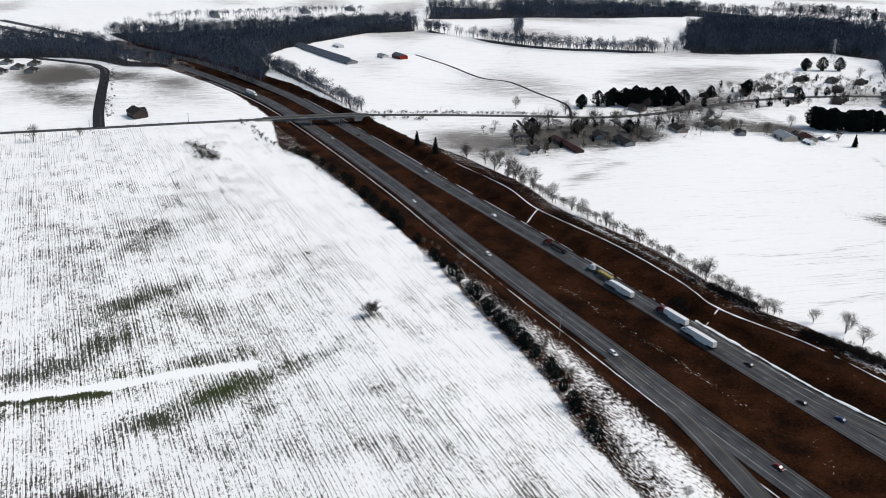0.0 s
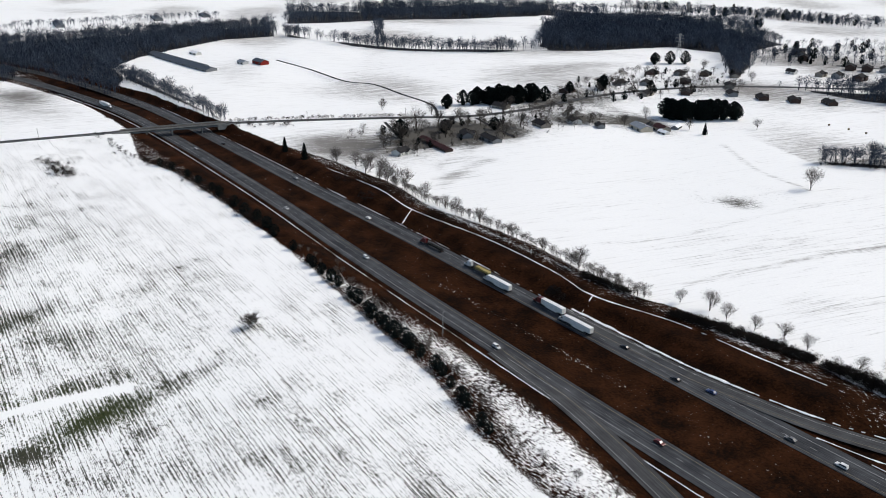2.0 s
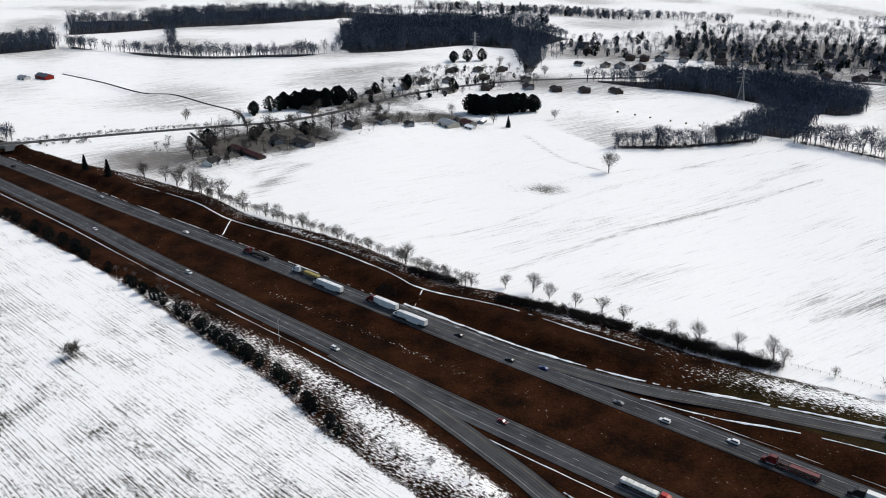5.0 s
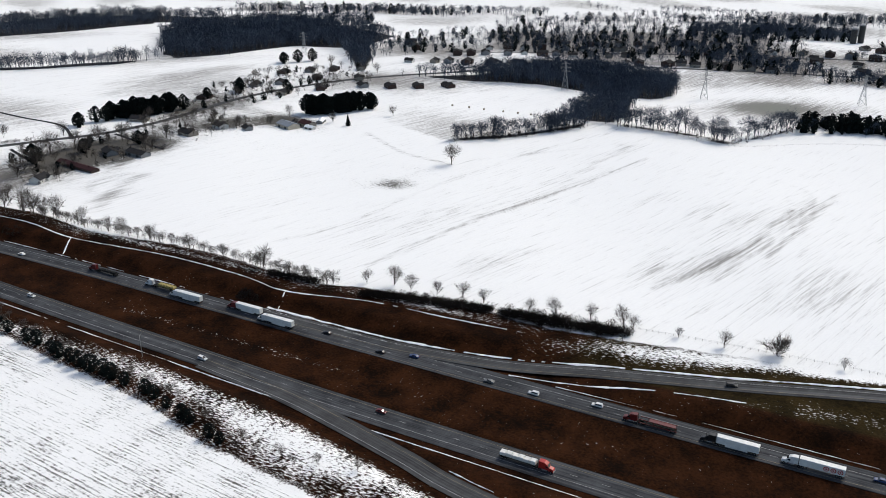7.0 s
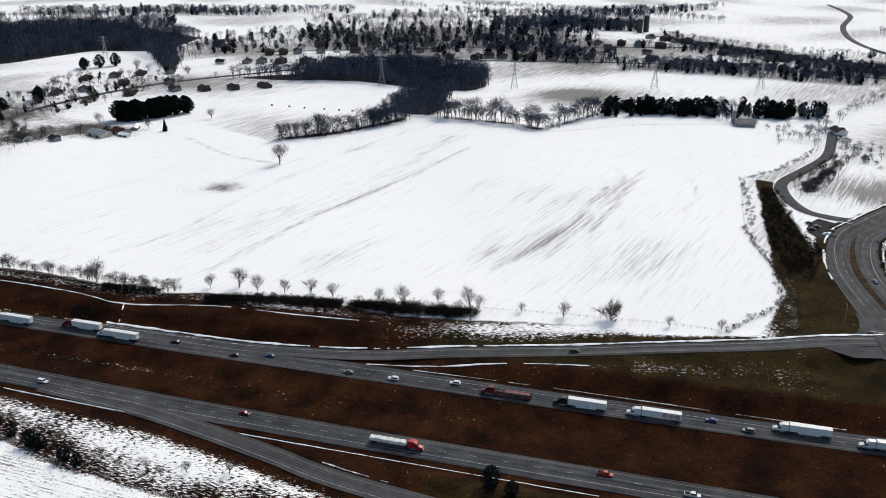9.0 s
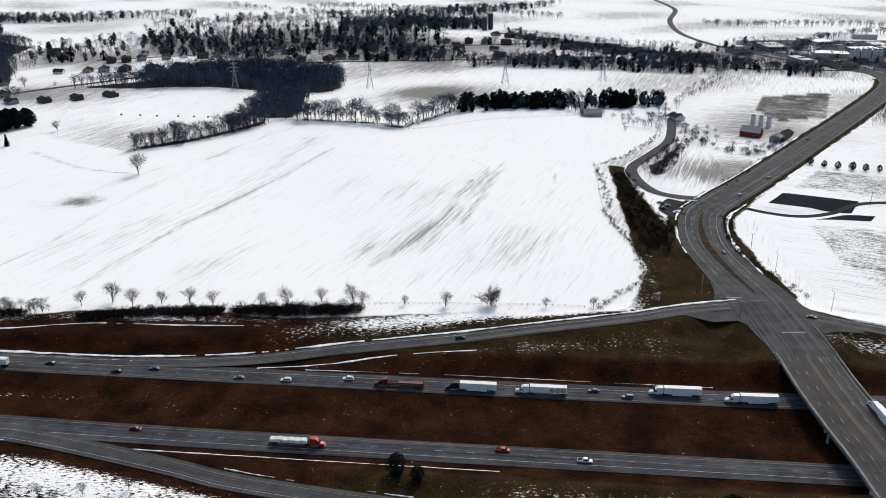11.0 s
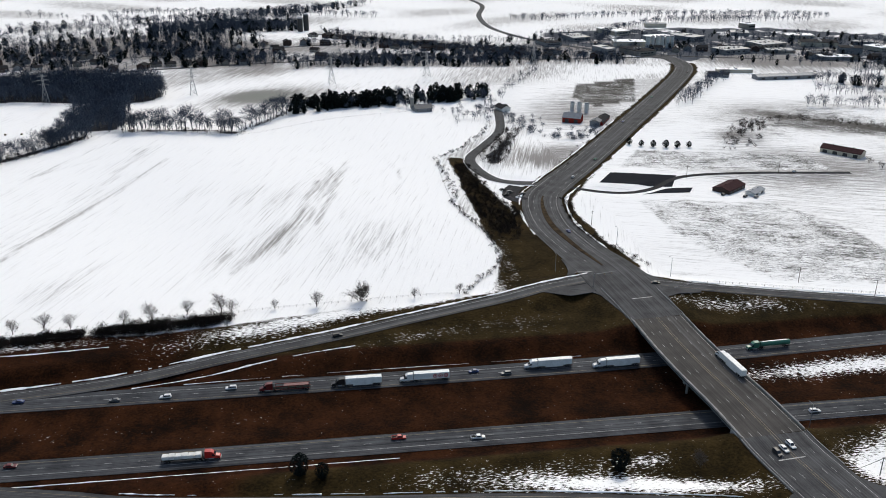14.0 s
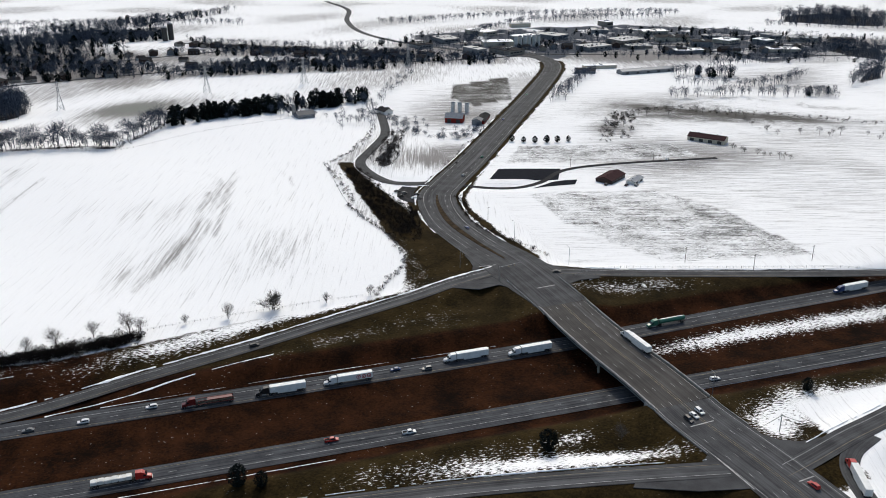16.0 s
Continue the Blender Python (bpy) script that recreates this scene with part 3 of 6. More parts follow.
    for cx, cy, rx, ry, turn, k in ((-941, 67, 60, 30, 20, .45), (-1070, 69, 40, 40, 0, .5), (-970, 182, 40, 26, 10, .35), (-1032, 135, 40, 26, 10, .4), (-583, 433, 30, 34, 0, .5), (-559, 475, 26, 26, 0, .45), (-554, 561, 26, 26, 0, .4), (-512, 610, 26, 20, 0, .5), (-635, 602, 30, 40, 0, .35), (372, 713, 30, 14, -30, .3), (423, 670, 40, 9, -40, .3), (487, 624, 40, 9, -40, .3), (488, 718, 60, 6, -35, .3), (546, 657, 40, 8, -35, .3), (-120, 862, 36, 26, 0, .6), (-115, 1010, 45, 35, 10, .3), (-920, 170, 90, 40, 10, .25), (-1080, 60, 60, 50, 0, .35), (-590, 340, 50, 40, 0, .30),
                                    (-740, 760, 60, 30, 60, .3), (-575, 450, 42, 80, 0, .5), (-500, 595, 30, 20, 0, .45), (-610, 620, 40, 90, 0, .3), (-560, 790, 60, 60, 0, .3), (-620, 345, 40, 30, 30, .35), (380, 430, 150, 80, 0, .16), (450, 560, 150, 60, 0, .2), (430, 650, 120, 25, -20, .22), (300, 640, 25, 20, 0, .4),
                                    (120, 590, 22, 22, 0, .35), (150, 620, 25, 20, 0, .35), (200, 720, 60, 40, 0, .35), (-150, 1150, 260, 120, 10, .1), (480, 1080, 220, 150, 0, .15), (150, 1120, 160, 80, 0, .1)):
        bare = bare + k * bump_at(x, y, cx, cy, rx, ry, turn)
    for poly in ([(-559, 1060), (-483, 1215), (-313, 1275), (-165, 1320), (30, 1210), (40, 1130), (-149, 1150), (-363, 1080), (-540, 1000)],
                 [(-590, 880), (-480, 900), (-330, 1000), (-60, 1070), (200, 1030), (400, 960), (800, 900), (900, 1120), (440, 1200), (60, 1120), (-200, 1090), (-560, 1000)]):
        bare = bare + 0.10 * smooth01(inside(x, y, poly), -5, 15)
    patch = np.full(x.shape, 0.06)
    for cx, cy, rx, ry, turn, k in ((-90, 324, 50, 9, 14, .70), (-40, 340, 60, 7, 12, .9), (0, 347, 30, 5, 8, 1.1), (-10, 309, 45, 6, 10, .42), (40, 312, 20, 8, 0, .30), (-200, 320, 30, 4, 0, .5),
                                    (-330, 316, 110, 3, 0, .3), (-420, 316, 60, 3, 0, .3), (-590, 330, 60, 20, 0, .4), (-209, 200, 22, 7, -14, .2), (-166, 192, 30, 8, -14, .3), (-130, 189, 26, 5, -10, .6), (-262, 206, 30, 5, -8, .2), (-190, 188, 35, 12, -8, .45), (-230, 198, 40, 5, -8, .3), (-300, 204, 60, 4, 0, .3), (-380, 206, 60, 4, 0, .3),
                                    (30, 188, 60, 7, -8, .72), (60, 182, 40, 6, -10, .85), (20, 200, 50, 6, 0, .4), (60, 198, 12, 5, 0, .7), (150, 320, 40, 9, -14, .75), (175, 262, 70, 7, 2, 1.05), (280, 262, 70, 8, 2, 1.0), (165, 195, 30, 14, 10, 1.0),
                                    (200, 190, 50, 9, 8, .8), (140, 180, 9, 12, 0, .9), (240, 312, 90, 4, -16, .4), (-280, 254, 80, 1.6, 0, .5), (-140, 252, 50, 1.6, 0, .35), (30, 372, 10, 30, 0, .9), (47, 400, 4, 50, 0, .5)):
        patch = patch + 0.68 * k * bump_at(x, y, cx, cy, rx, ry, turn)
    old_n = np.interp(x, VERGE_N[:, 0], VERGE_N[:, 1])
    patch = patch + 0.22 * smooth01(y - old_n, 0, 4) * (x < -110) * (y > 280)
    old_s = np.interp(x, VERGE_S[:, 0], VERGE_S[:, 1])
    patch = patch + 0.32 * smooth01(old_s - y, -1, 5) * (y < 250) * (x < 100)
    patch = patch + 0.30 * (1 - smooth01(dn, 24, 30)) * smooth01(dn, 16, 19) * (y > 520)
    dark_litter = np.full(x.shape, -50.0)
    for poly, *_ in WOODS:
        dark_litter = np.maximum(dark_litter, inside(x, y, poly) - 5.0)
    for poly, *_ in BELTS:
        bare = bare + 0.16 * smooth01(inside(x, y, poly), -8, 10)
    paved = smooth01(inside(x, y, WORKS), 0, 25)
    soft = np.where(south > 0, 0.0, np.where((tilled > 0) | (grid > 0) | (brown > 0), 0.12, 1.0))
    for cx, cy, rx, ry in ((-580, 450, 60, 110), (-530, 580, 60, 60), (-620, 690, 70, 140), (-1010, 100, 150, 90), (450, 670, 150, 80), (-330, 487, 40, 40)):
        soft = soft * (1 - 0.75 * np.minimum(1, 1.4 * bump_at(x, y, cx, cy, rx, ry)))
    olive = 0.15 + 0.75 * smooth01(y, 296, 306) * smooth01(x, -140, -90) + 0.75 * smooth01(210 - y, -8, 4) * smooth01(x, -110, -60)
    green = bump_at(x, y, -319, 63, 16, 30) + bump_at(x, y, -345, 20, 14, 45) + bump_at(x, y, -120, 862, 40, 30) + 0.4 * bump_at(x, y, -400, 40, 50, 40)
    u = np.where(south > 0, y + 0.07 * x, np.where(verge > 0, y, x - 0.3 * y))
    v = np.where(south > 0, x, np.where(verge > 0, x, y))
    right = (x > 130) & (y > 330) & (y < 900) & (verge < 0)
    u, v = np.where(right, 0.33 * x + 0.94 * y, u), np.where(right, 0.94 * x - 0.33 * y, v)
    u, v = np.where(grid > 0, y + 0.17 * x, u), np.where(grid > 0, x, v)
    for key, val in (("verge", np.clip(verge, -30, 30)), ("bare", np.clip(bare, 0, 1.2)), ("patch", np.clip(patch, 0, 1)), ("dark_litter", np.clip(dark_litter, -30, 30)),
                     ("green", np.clip(green, 0, 1)), ("soft", soft), ("olive", np.clip(olive, 0, 1)), ("paved", np.clip(paved, 0, 1))):
        me.attributes.new(key, "FLOAT", "POINT").data.foreach_set("value", val.astype(np.float32))
    me.attributes.new("rows", "FLOAT_VECTOR", "POINT").data.foreach_set("vector", np.column_stack([u, v, 0 * u]).astype(np.float32).ravel())
    return tagged(new("ground", me), "snow-covered farmland with brown grass verges beside the highway", "ground", kind="structure")


build_ground()

# ---------------------------------------------------------------- roads
def dashes(name, line, off, width, length, gap, mat, lift, parent, start=0.0, end=1e9):
    """Painted dashes along a line, all in one mesh."""
    s, n = along(line), normals(line)
    V, F = [], []
    pos = np.arange(max(0, start), min(s[-1], end) - length, length + gap)
    for p in pos:
        q = [np.interp((p, p + length), s, line[:, k]) for k in range(3)]
        m = [np.interp((p, p + length), s, n[:, k]) for k in range(2)]
        for i in (0, 1):
            for o in (off - width / 2, off + width / 2):
                V.append((q[0][i] + m[0][i] * o, q[1][i] + m[1][i] * o, q[2][i] + lift))
        k = len(V) - 4
        F.append((k, k + 1, k + 3, k + 2))
    ob = new(name, mesh(name, V, F, mat))
    ob.parent = parent
    return ob


def road(name, line, left, right, mat, label, edges=(), centre=(), lift=0.06):
    ob = tagged(ribbon(name, line, left, right, mat, lift, 0.25), label, "road", kind="structure")
    for off, m in edges:
        ribbon("edge_line", line, off - 0.09, off + 0.09, m, lift + 0.02, 0, ob)
    for off, m, length, gap in centre:
        dashes("lane_dashes", line, off, 0.16, length, gap, m, lift + 0.02, ob)
    return ob


# positive offsets lie on the far side (+y)
road("road", ROAD_A, 6.2, -6.6, ASPHALT, "grey two-lane highway carriageway with pale shoulders", ((4.4, PAINT_YELLOW), (-3.2, PAINT_WHITE)), ((0.6, PAINT_WHITE, 3.0, 9.2),))
road("road", ROAD_B, 6.6, -6.2, ASPHALT, "grey two-lane highway carriageway with pale shoulders", ((-4.4, PAINT_YELLOW), (3.2, PAINT_WHITE)), ((-0.6, PAINT_WHITE, 3.0, 9.2),))
road("road", EXIT_B, 4.6, -4.6, ASPHALT_OLD, "grey asphalt exit ramp climbing to the overpass", ((2.6, PAINT_WHITE), (-2.6, PAINT_YELLOW)), (), 0.085)
road("road", RAMP_A, 4.8, -4.8, ASPHALT_OLD, "grey asphalt slip road beside the highway", ((2.8, PAINT_YELLOW), (-2.8, PAINT_WHITE)), (), 0.085)
cross_edges = ((12.4, PAINT_WHITE), (-12.4, PAINT_WHITE), (0.5, PAINT_YELLOW), (-0.5, PAINT_YELLOW))
cross_lanes = tuple((o, PAINT_WHITE, 3.0, 9.2) for o in (8.6, 4.8, -4.8, -8.6))
road("road", CROSS_S, 14.2, -14.2, ASPHALT_OLD, "wide asphalt road leading onto the overpass", cross_edges, cross_lanes, 0.11)
n_len = len(CROSS_N)
wid = np.interp(CROSS_N[:, 1], [306, 332, 350, 400, 460, 520, 700, 1100], [13.6, 17, 18.5, 15.5, 14.5, 13, 11.5, 11])
road("road", CROSS_N, wid, -wid, ASPHALT_OLD, "four-lane asphalt road curving away past the fields", (), (), 0.11)
road_n = bpy.data.objects["road.005"]
for off, m in ((9.6, PAINT_WHITE), (-9.6, PAINT_WHITE)):
    ribbon("edge_line", CROSS_N[22:], off - 0.09, off + 0.09, m, 0.14, 0, road_n)
for off in (5.8, -5.8):
    dashes("lane_dashes", CROSS_N[18:], off, 0.16, 3, 9.2, PAINT_WHITE, 0.14, road_n)
road("road", EAST_ROAD, 4.6, -4.6, ASPHALT_OLD, "grey asphalt ramp running east from the junction", ((2.8, PAINT_WHITE), (-2.8, PAINT_YELLOW)), (), 0.085)
road("road", LOOP_E, 5.0, -5.0, ASPHALT_OLD, "grey asphalt entry ramp east of the overpass", ((2.8, PAINT_WHITE), (-2.8, PAINT_YELLOW)), (), 0.085)
road("road", LOOP_S, 3.6, -3.6, ASPHALT_OLD, "short curved asphalt link beside the junction", (), (), 0.1)
road("road", FRONTAGE, 4.2, -4.2, ASPHALT_OLD, "narrow asphalt lane with a parking bay", (), (), 0.1)
road("road", FARM_DRIVE, 2.2, -2.2, LANE, "dark farm drive through the snow", (), (), 0.1)
road("road", WEST_S, 3.6, -3.6, ASPHALT_OLD, "two-lane country road leading to the far overpass", (), ((0, PAINT_YELLOW, 3, 9),), 0.1)
road("road", WEST_N, 3.6, -3.6, ASPHALT_OLD, "two-lane country road past farm houses", (), ((0, PAINT_YELLOW, 3, 9),), 0.1)
road("road", SIDE_ROAD, 5.0, -5.0, LANE, "dark wet side road between snowy lots", (), (), 0.1)
for ln in LANES:
    road("road", ln, 1.4, -1.4, LANE, "thin dark farm track across the snow", (), (), 0.1)

road("road", FAR_ROAD, 4.5, -4.5, ASPHALT_OLD, "distant two-lane road climbing between snowy fields", (), (), 0.1)
for ln in STREETS:
    road("road", ln, 3.2, -3.2, ASPHALT_OLD, "village street cleared of snow", (), (), 0.1)

def apron(points, lines, label):
    """Rounded asphalt corner that joins two roads, at their height."""
    pts = np.array(points, dtype=float)
    best, z = np.full(len(pts), 1e9), np.zeros(len(pts))
    for line in lines:
        d, h = near_line(pts[:, 0], pts[:, 1], line)
        z, best = np.where(d < best, h, z), np.minimum(d, best)
    n = len(pts)
    top = [(x, y, h + 0.07) for (x, y), h in zip(pts, z)]
    low = [(x, y, h - 0.3) for x, y, h in top]
    F = [tuple(range(n)), tuple(range(2 * n - 1, n - 1, -1))] + [(i, n + i, n + (i + 1) % n, (i + 1) % n) for i in range(n)]
    return tagged(new("road_apron", mesh("road_apron", top + low, F, ASPHALT_OLD)), label, "road", kind="structure")


apron([(50, 346), (60, 350), (67, 354), (73, 360), (76, 367), (77, 375), (77, 386), (92, 386), (88, 340), (69, 336)], (CROSS_N, EXIT_B), "rounded asphalt corner where the ramp meets the road")
apron([(67, 343), (74, 343), (80, 340), (84, 335), (87, 328), (89, 318), (89, 307), (100, 318), (93, 354), (70, 345)], (CROSS_N, EXIT_B), "rounded asphalt corner where the ramp meets the road")
apron([(113, 374), (116, 362), (121, 353), (130, 347), (143, 342), (138, 332), (126, 332), (119, 329), (116, 322), (104, 322), (104, 370)], (CROSS_N, EAST_ROAD), "rounded asphalt corner at the eastern ramp")
apron([(72, 168), (90, 165), (97, 166), (102, 170), (105, 175), (106, 184), (114, 184), (116, 146), (104, 148), (87, 152), (66, 161)], (CROSS_S, RAMP_A), "rounded asphalt corner beside the overpass")
apron([(127, 192), (127, 182), (129, 176), (134, 170), (141, 167), (150, 167), (150, 158), (141, 157), (134, 155), (133, 146), (118, 146), (113, 190)], (CROSS_S, LOOP_E), "rounded asphalt corner beside the overpass")
for a, b in (((79, 365), (89, 365)), ((108, 357), (114, 334)), ((99, 328), (110, 329)), ((104, 167), (106, 147)), ((106, 188), (117, 189)), ((124, 146), (131, 147))):
    a, b = Vector((*a, 0)), Vector((*b, 0))
    z = 3.14 if a.y < 340 else 3.10
    side = (b - a).normalized().cross(Vector((0, 0, 1))) * 0.28
    up = Vector((0, 0, z))
    ob = new("stop_line", mesh("stop_line", [a - side + up, b - side + up, b + side + up, a + side + up], [(0, 1, 2, 3)], PAINT_WHITE))
    ob.parent = road_n

# grassy island in the middle of the curved road
isl = CROSS_N[(CROSS_N[:, 1] > 372) & (CROSS_N[:, 1] < 505)]
w = 1.9 * np.sin(np.linspace(0.25, math.pi - 0.3, len(isl)))
ISLAND = worn("island_grass", (0.02, 0.014, 0.009), (0.06, 0.042, 0.024), 0.3, 0.9)
tagged(ribbon("median_island", isl, w, -w, ISLAND, 0.28, 0.2), "brown grass island in the road", "traffic island", kind="structure")


def snow_bank(line, off, width, height=0.25, seed=1, cut=0.32):
    """Ploughed snow heaped unevenly along a road's edge, broken here and there."""
    n, s = normals(line), along(line)
    V, F = [], []
    prev = False
    for i in range(len(line)):
        k = noise.noise((s[i] * 0.05, seed * 7.3, 0)) * 0.5 + 0.5 + 0.35 * noise.noise((s[i] * 0.31, seed * 3.1, 4)) + 0.3 * noise.noise((s[i] * 0.83, seed * 1.7, 2))
        w = width * max(0.0, k - cut) * 1.6
        if w < 0.06 * width:
            prev = False
            continue
        c = line[i, :2] + n[i] * (off + 0.5 * width * noise.noise((s[i] * 0.13, seed, 9)))
        for o, z in ((-w, -0.12), (-w * 0.4, height * k), (w * 0.45, height * k * 0.8), (w, -0.12)):
            q = c + n[i] * o
            V.append((q[0], q[1], line[i, 2] + z))
        if prev:
            a = len(V) - 8
            F += [(a + j, a + 4 + j, a + 5 + j, a + 1 + j) for j in range(3)]
        prev = True
    return tagged(new("snow_bank", mesh("snow_bank", V, F, SNOW)), "ploughed snow lying along the road edge", "snow", kind="stuff")


def draped(points, step=2.5, lift=0.05):
    line = spline([(x, y, 0) for x, y in points], step)
    line[:, 2] = ground_height(line[:, 0], line[:, 1]) + lift
    return line


fine_b = spline([tuple(q) for q in EXIT_B[::4]] + [tuple(EXIT_B[-1])], 1.5)
snow_bank(fine_b[12:], 6.6, 0.9, 0.3, 1, 0.06)
snow_bank(spline([tuple(q) for q in ROAD_B[130:240:4]], 2), 8.2, 0.45, 0.2, 2, 0.25)
snow_bank(spline([tuple(q) for q in ROAD_A[110:268:4]], 2), -10.2, 0.42, 0.2, 3, 0.0)
snow_bank(draped([(-142, 284), (-110, 290), (-80, 297), (-44, 303)]), 0, 0.75, 0.25, 4, 0.1)
snow_bank(draped([(-120, 284.5), (-60, 286), (0, 286), (60, 286)]), 0, 0.35, 0.2, 5, 0.3)
snow_bank(draped([(-560, 305), (-493, 309), (-443, 303), (-371, 309), (-313, 307), (-279, 302), (-233, 312), (-191, 314), (-150, 317)]), 0, 0.7, 0.2, 6, 0.12)
snow_bank(draped([(-433, 286), (-443, 303)]), 0, 0.8, 0.2, 7, 0.05)
snow_bank(draped([(-273, 285), (-279, 302)]), 0, 0.8, 0.2, 8, 0.05)
snow_bank(spline([tuple(q) for q in RAMP_A[34::4]], 1.5), 6.2, 0.6, 0.25, 9, 0.3)
snow_bank(spline([tuple(q) for q in CROSS_N[30:110:4]], 2), 15.5, 1.2, 0.4, 10, 0.2)
snow_bank(spline([tuple(q) for q in CROSS_N[22:110:4]], 2), -16.5, 1.4, 0.4, 11, 0.2)
snow_bank(spline([tuple(q) for q in FRONTAGE[::4]], 2), 5.2, 0.9, 0.3, 12, 0.2)
snow_bank(spline([tuple(q) for q in EAST_ROAD[8::4]], 2), 6.6, 0.6, 0.3, 13, 0.2)
snow_bank(spline([tuple(q) for q in LOOP_E[6::4]], 2), 6.6, 0.6, 0.3, 14, 0.25)


def overpass(span, half, label, piers, fascia=1.5):
    """A highway bridge: deck, girders, parapets, bents and abutments."""
    ob = thing("overpass", *span[0], 0, label, "bridge", kind="structure")
    inv = Matrix.Translation(span[0]).inverted()

    def add(name, o, lab=""):
        o.parent = ob
        o.matrix_parent_inverse = inv
        return tagged(o, lab)
    add("deck", ribbon("deck", span, half, -half, DECK, 0.12, 0.45))
    for k in range(6):
        o = -half + 1.2 + k * (2 * half - 2.4) / 5
        g = span.copy()
        g[:, 2] -= 0.33
        add("girder", ribbon("girder", g, o + 0.35, o - 0.35, GIRDER, 0, fascia))
    for o in (half - 0.25, -half + 0.25):
        add("parapet", ribbon("parapet", span, o + 0.22, o - 0.22, CONCRETE, 0.95, 0.85))
        n, s = normals(span), along(span)
        rail = [Vector((*(span[i, :2] + n[i] * o), span[i, 2] + 1.25)) for i in range(0, len(span), 2)]
        bm = bmesh.new()
        for a, b in zip(rail[:-1], rail[1:]):
            rod(a, b, 0.07, 0.07, 6, bm)
            rod(a - Vector((0, 0, 0.35)), a, 0.05, 0.05, 6, bm)
        add("railing", part("railing", bm, STEEL, ob), "grey steel rail")
    for s0 in piers:
        i = int(s0 * (len(span) - 1))
        c, nn = span[i], normals(span)[i]
        turn = math.degrees(math.atan2(nn[1], nn[0]))
        zb = height_at(c[0], c[1]) - 0.5
        bent = part("cap_beam", box(-half + 1, half - 1, -0.6, 0.6, c[2] - 3.1, c[2] - 1.95, 0.08), CONCRETE, ob)
        bent.matrix_parent_inverse = inv
        bent.matrix_basis = pose(c[0], c[1], 0, 0, 0, turn)
        for k in np.linspace(-half + 3, half - 3, 4):
            col = part("column", rod((k, 0, zb), (k, 0, c[2] - 3.0), 0.55, 0.55, 14), CONCRETE, ob)
            col.matrix_parent_inverse = inv
            col.matrix_basis = pose(c[0], c[1], 0, 0, 0, turn)
    for i in (0, -1):
        c, nn = span[i], normals(span)[i]
        turn = math.degrees(math.atan2(nn[1], nn[0]))
        a = part("abutment", box(-half, half, -0.7, 0.7, c[2] - 5.0, c[2] - 0.35, 0.06), CONCRETE, ob)
        a.matrix_parent_inverse = inv
        a.matrix_basis = pose(c[0], c[1], 0, 0, 0, turn)
        for sgn in (-1, 1):
            wq = part("wing_wall", box(sgn * half - 0.3, sgn * half + 0.3, -7, 7, c[2] - 4.5, c[2] + 0.1, 0.05), CONCRETE, ob)
            wq.matrix_parent_inverse = inv
            wq.matrix_basis = pose(c[0], c[1], 0, 0, 0, turn)
    return ob


main_bridge = overpass(CROSS_SPAN, 13.7, "concrete and steel overpass carrying a wide road over the highway", (0.47,))
west_bridge = overpass(WEST_SPAN, 5.0, "narrow concrete overpass carrying a country road over the highway", (0.25, 0.52, 0.78))
for off, m in ((12.2, PAINT_WHITE), (-12.2, PAINT_WHITE), (0.5, PAINT_YELLOW), (-0.5, PAINT_YELLOW)):
    q = ribbon("edge_line", CROSS_SPAN, off - 0.09, off + 0.09, m, 0.145, 0, main_bridge)
    q.matrix_parent_inverse = Matrix.Translation(CROSS_SPAN[0]).inverted()
for off in (8.6, 4.8, -4.8, -8.6):
    q = dashes("lane_dashes", CROSS_SPAN, off, 0.16, 3, 9.2, PAINT_WHITE, 0.145, main_bridge)
    q.matrix_parent_inverse = Matrix.Translation(CROSS_SPAN[0]).inverted()

# ---------------------------------------------------------------- trees
def limbs_of(rng, height, levels, kids, spread, trunk=0.28, stems=1):
    """Branches of a bare tree as (start, end, radius, radius, level)."""
    out = []

    def grow(p, d, length, r, level):
        q = p + d * length
        out.append((p, q, r, r * 0.55, level))
        if level == levels:
            return
        for k in range(kids):
            t = 0.35 + 0.65 * (k + rng.random()) / kids
            side = Vector((rng.gauss(0, 1), rng.gauss(0, 1), rng.gauss(0, 0.5)))
            side = (side - d * side.dot(d)).normalized()
            nd = (d + side * spread * rng.uniform(0.6, 1.2) + Vector((0, 0, 0.26))).normalized()
            grow(p + d * length * t, nd, length * rng.uniform(0.52, 0.76), r * 0.52, level + 1)
    for s in range(stems):
        lean = Vector((rng.gauss(0, 1), rng.gauss(0, 1), 0)) * (0.32 if stems > 1 else 0.04) + Vector((0, 0, 1))
        grow(Vector((0, 0, -0.2)), lean.normalized(), height * (0.48 if stems == 1 else 0.5), height * trunk * 0.06, 0)
    return out


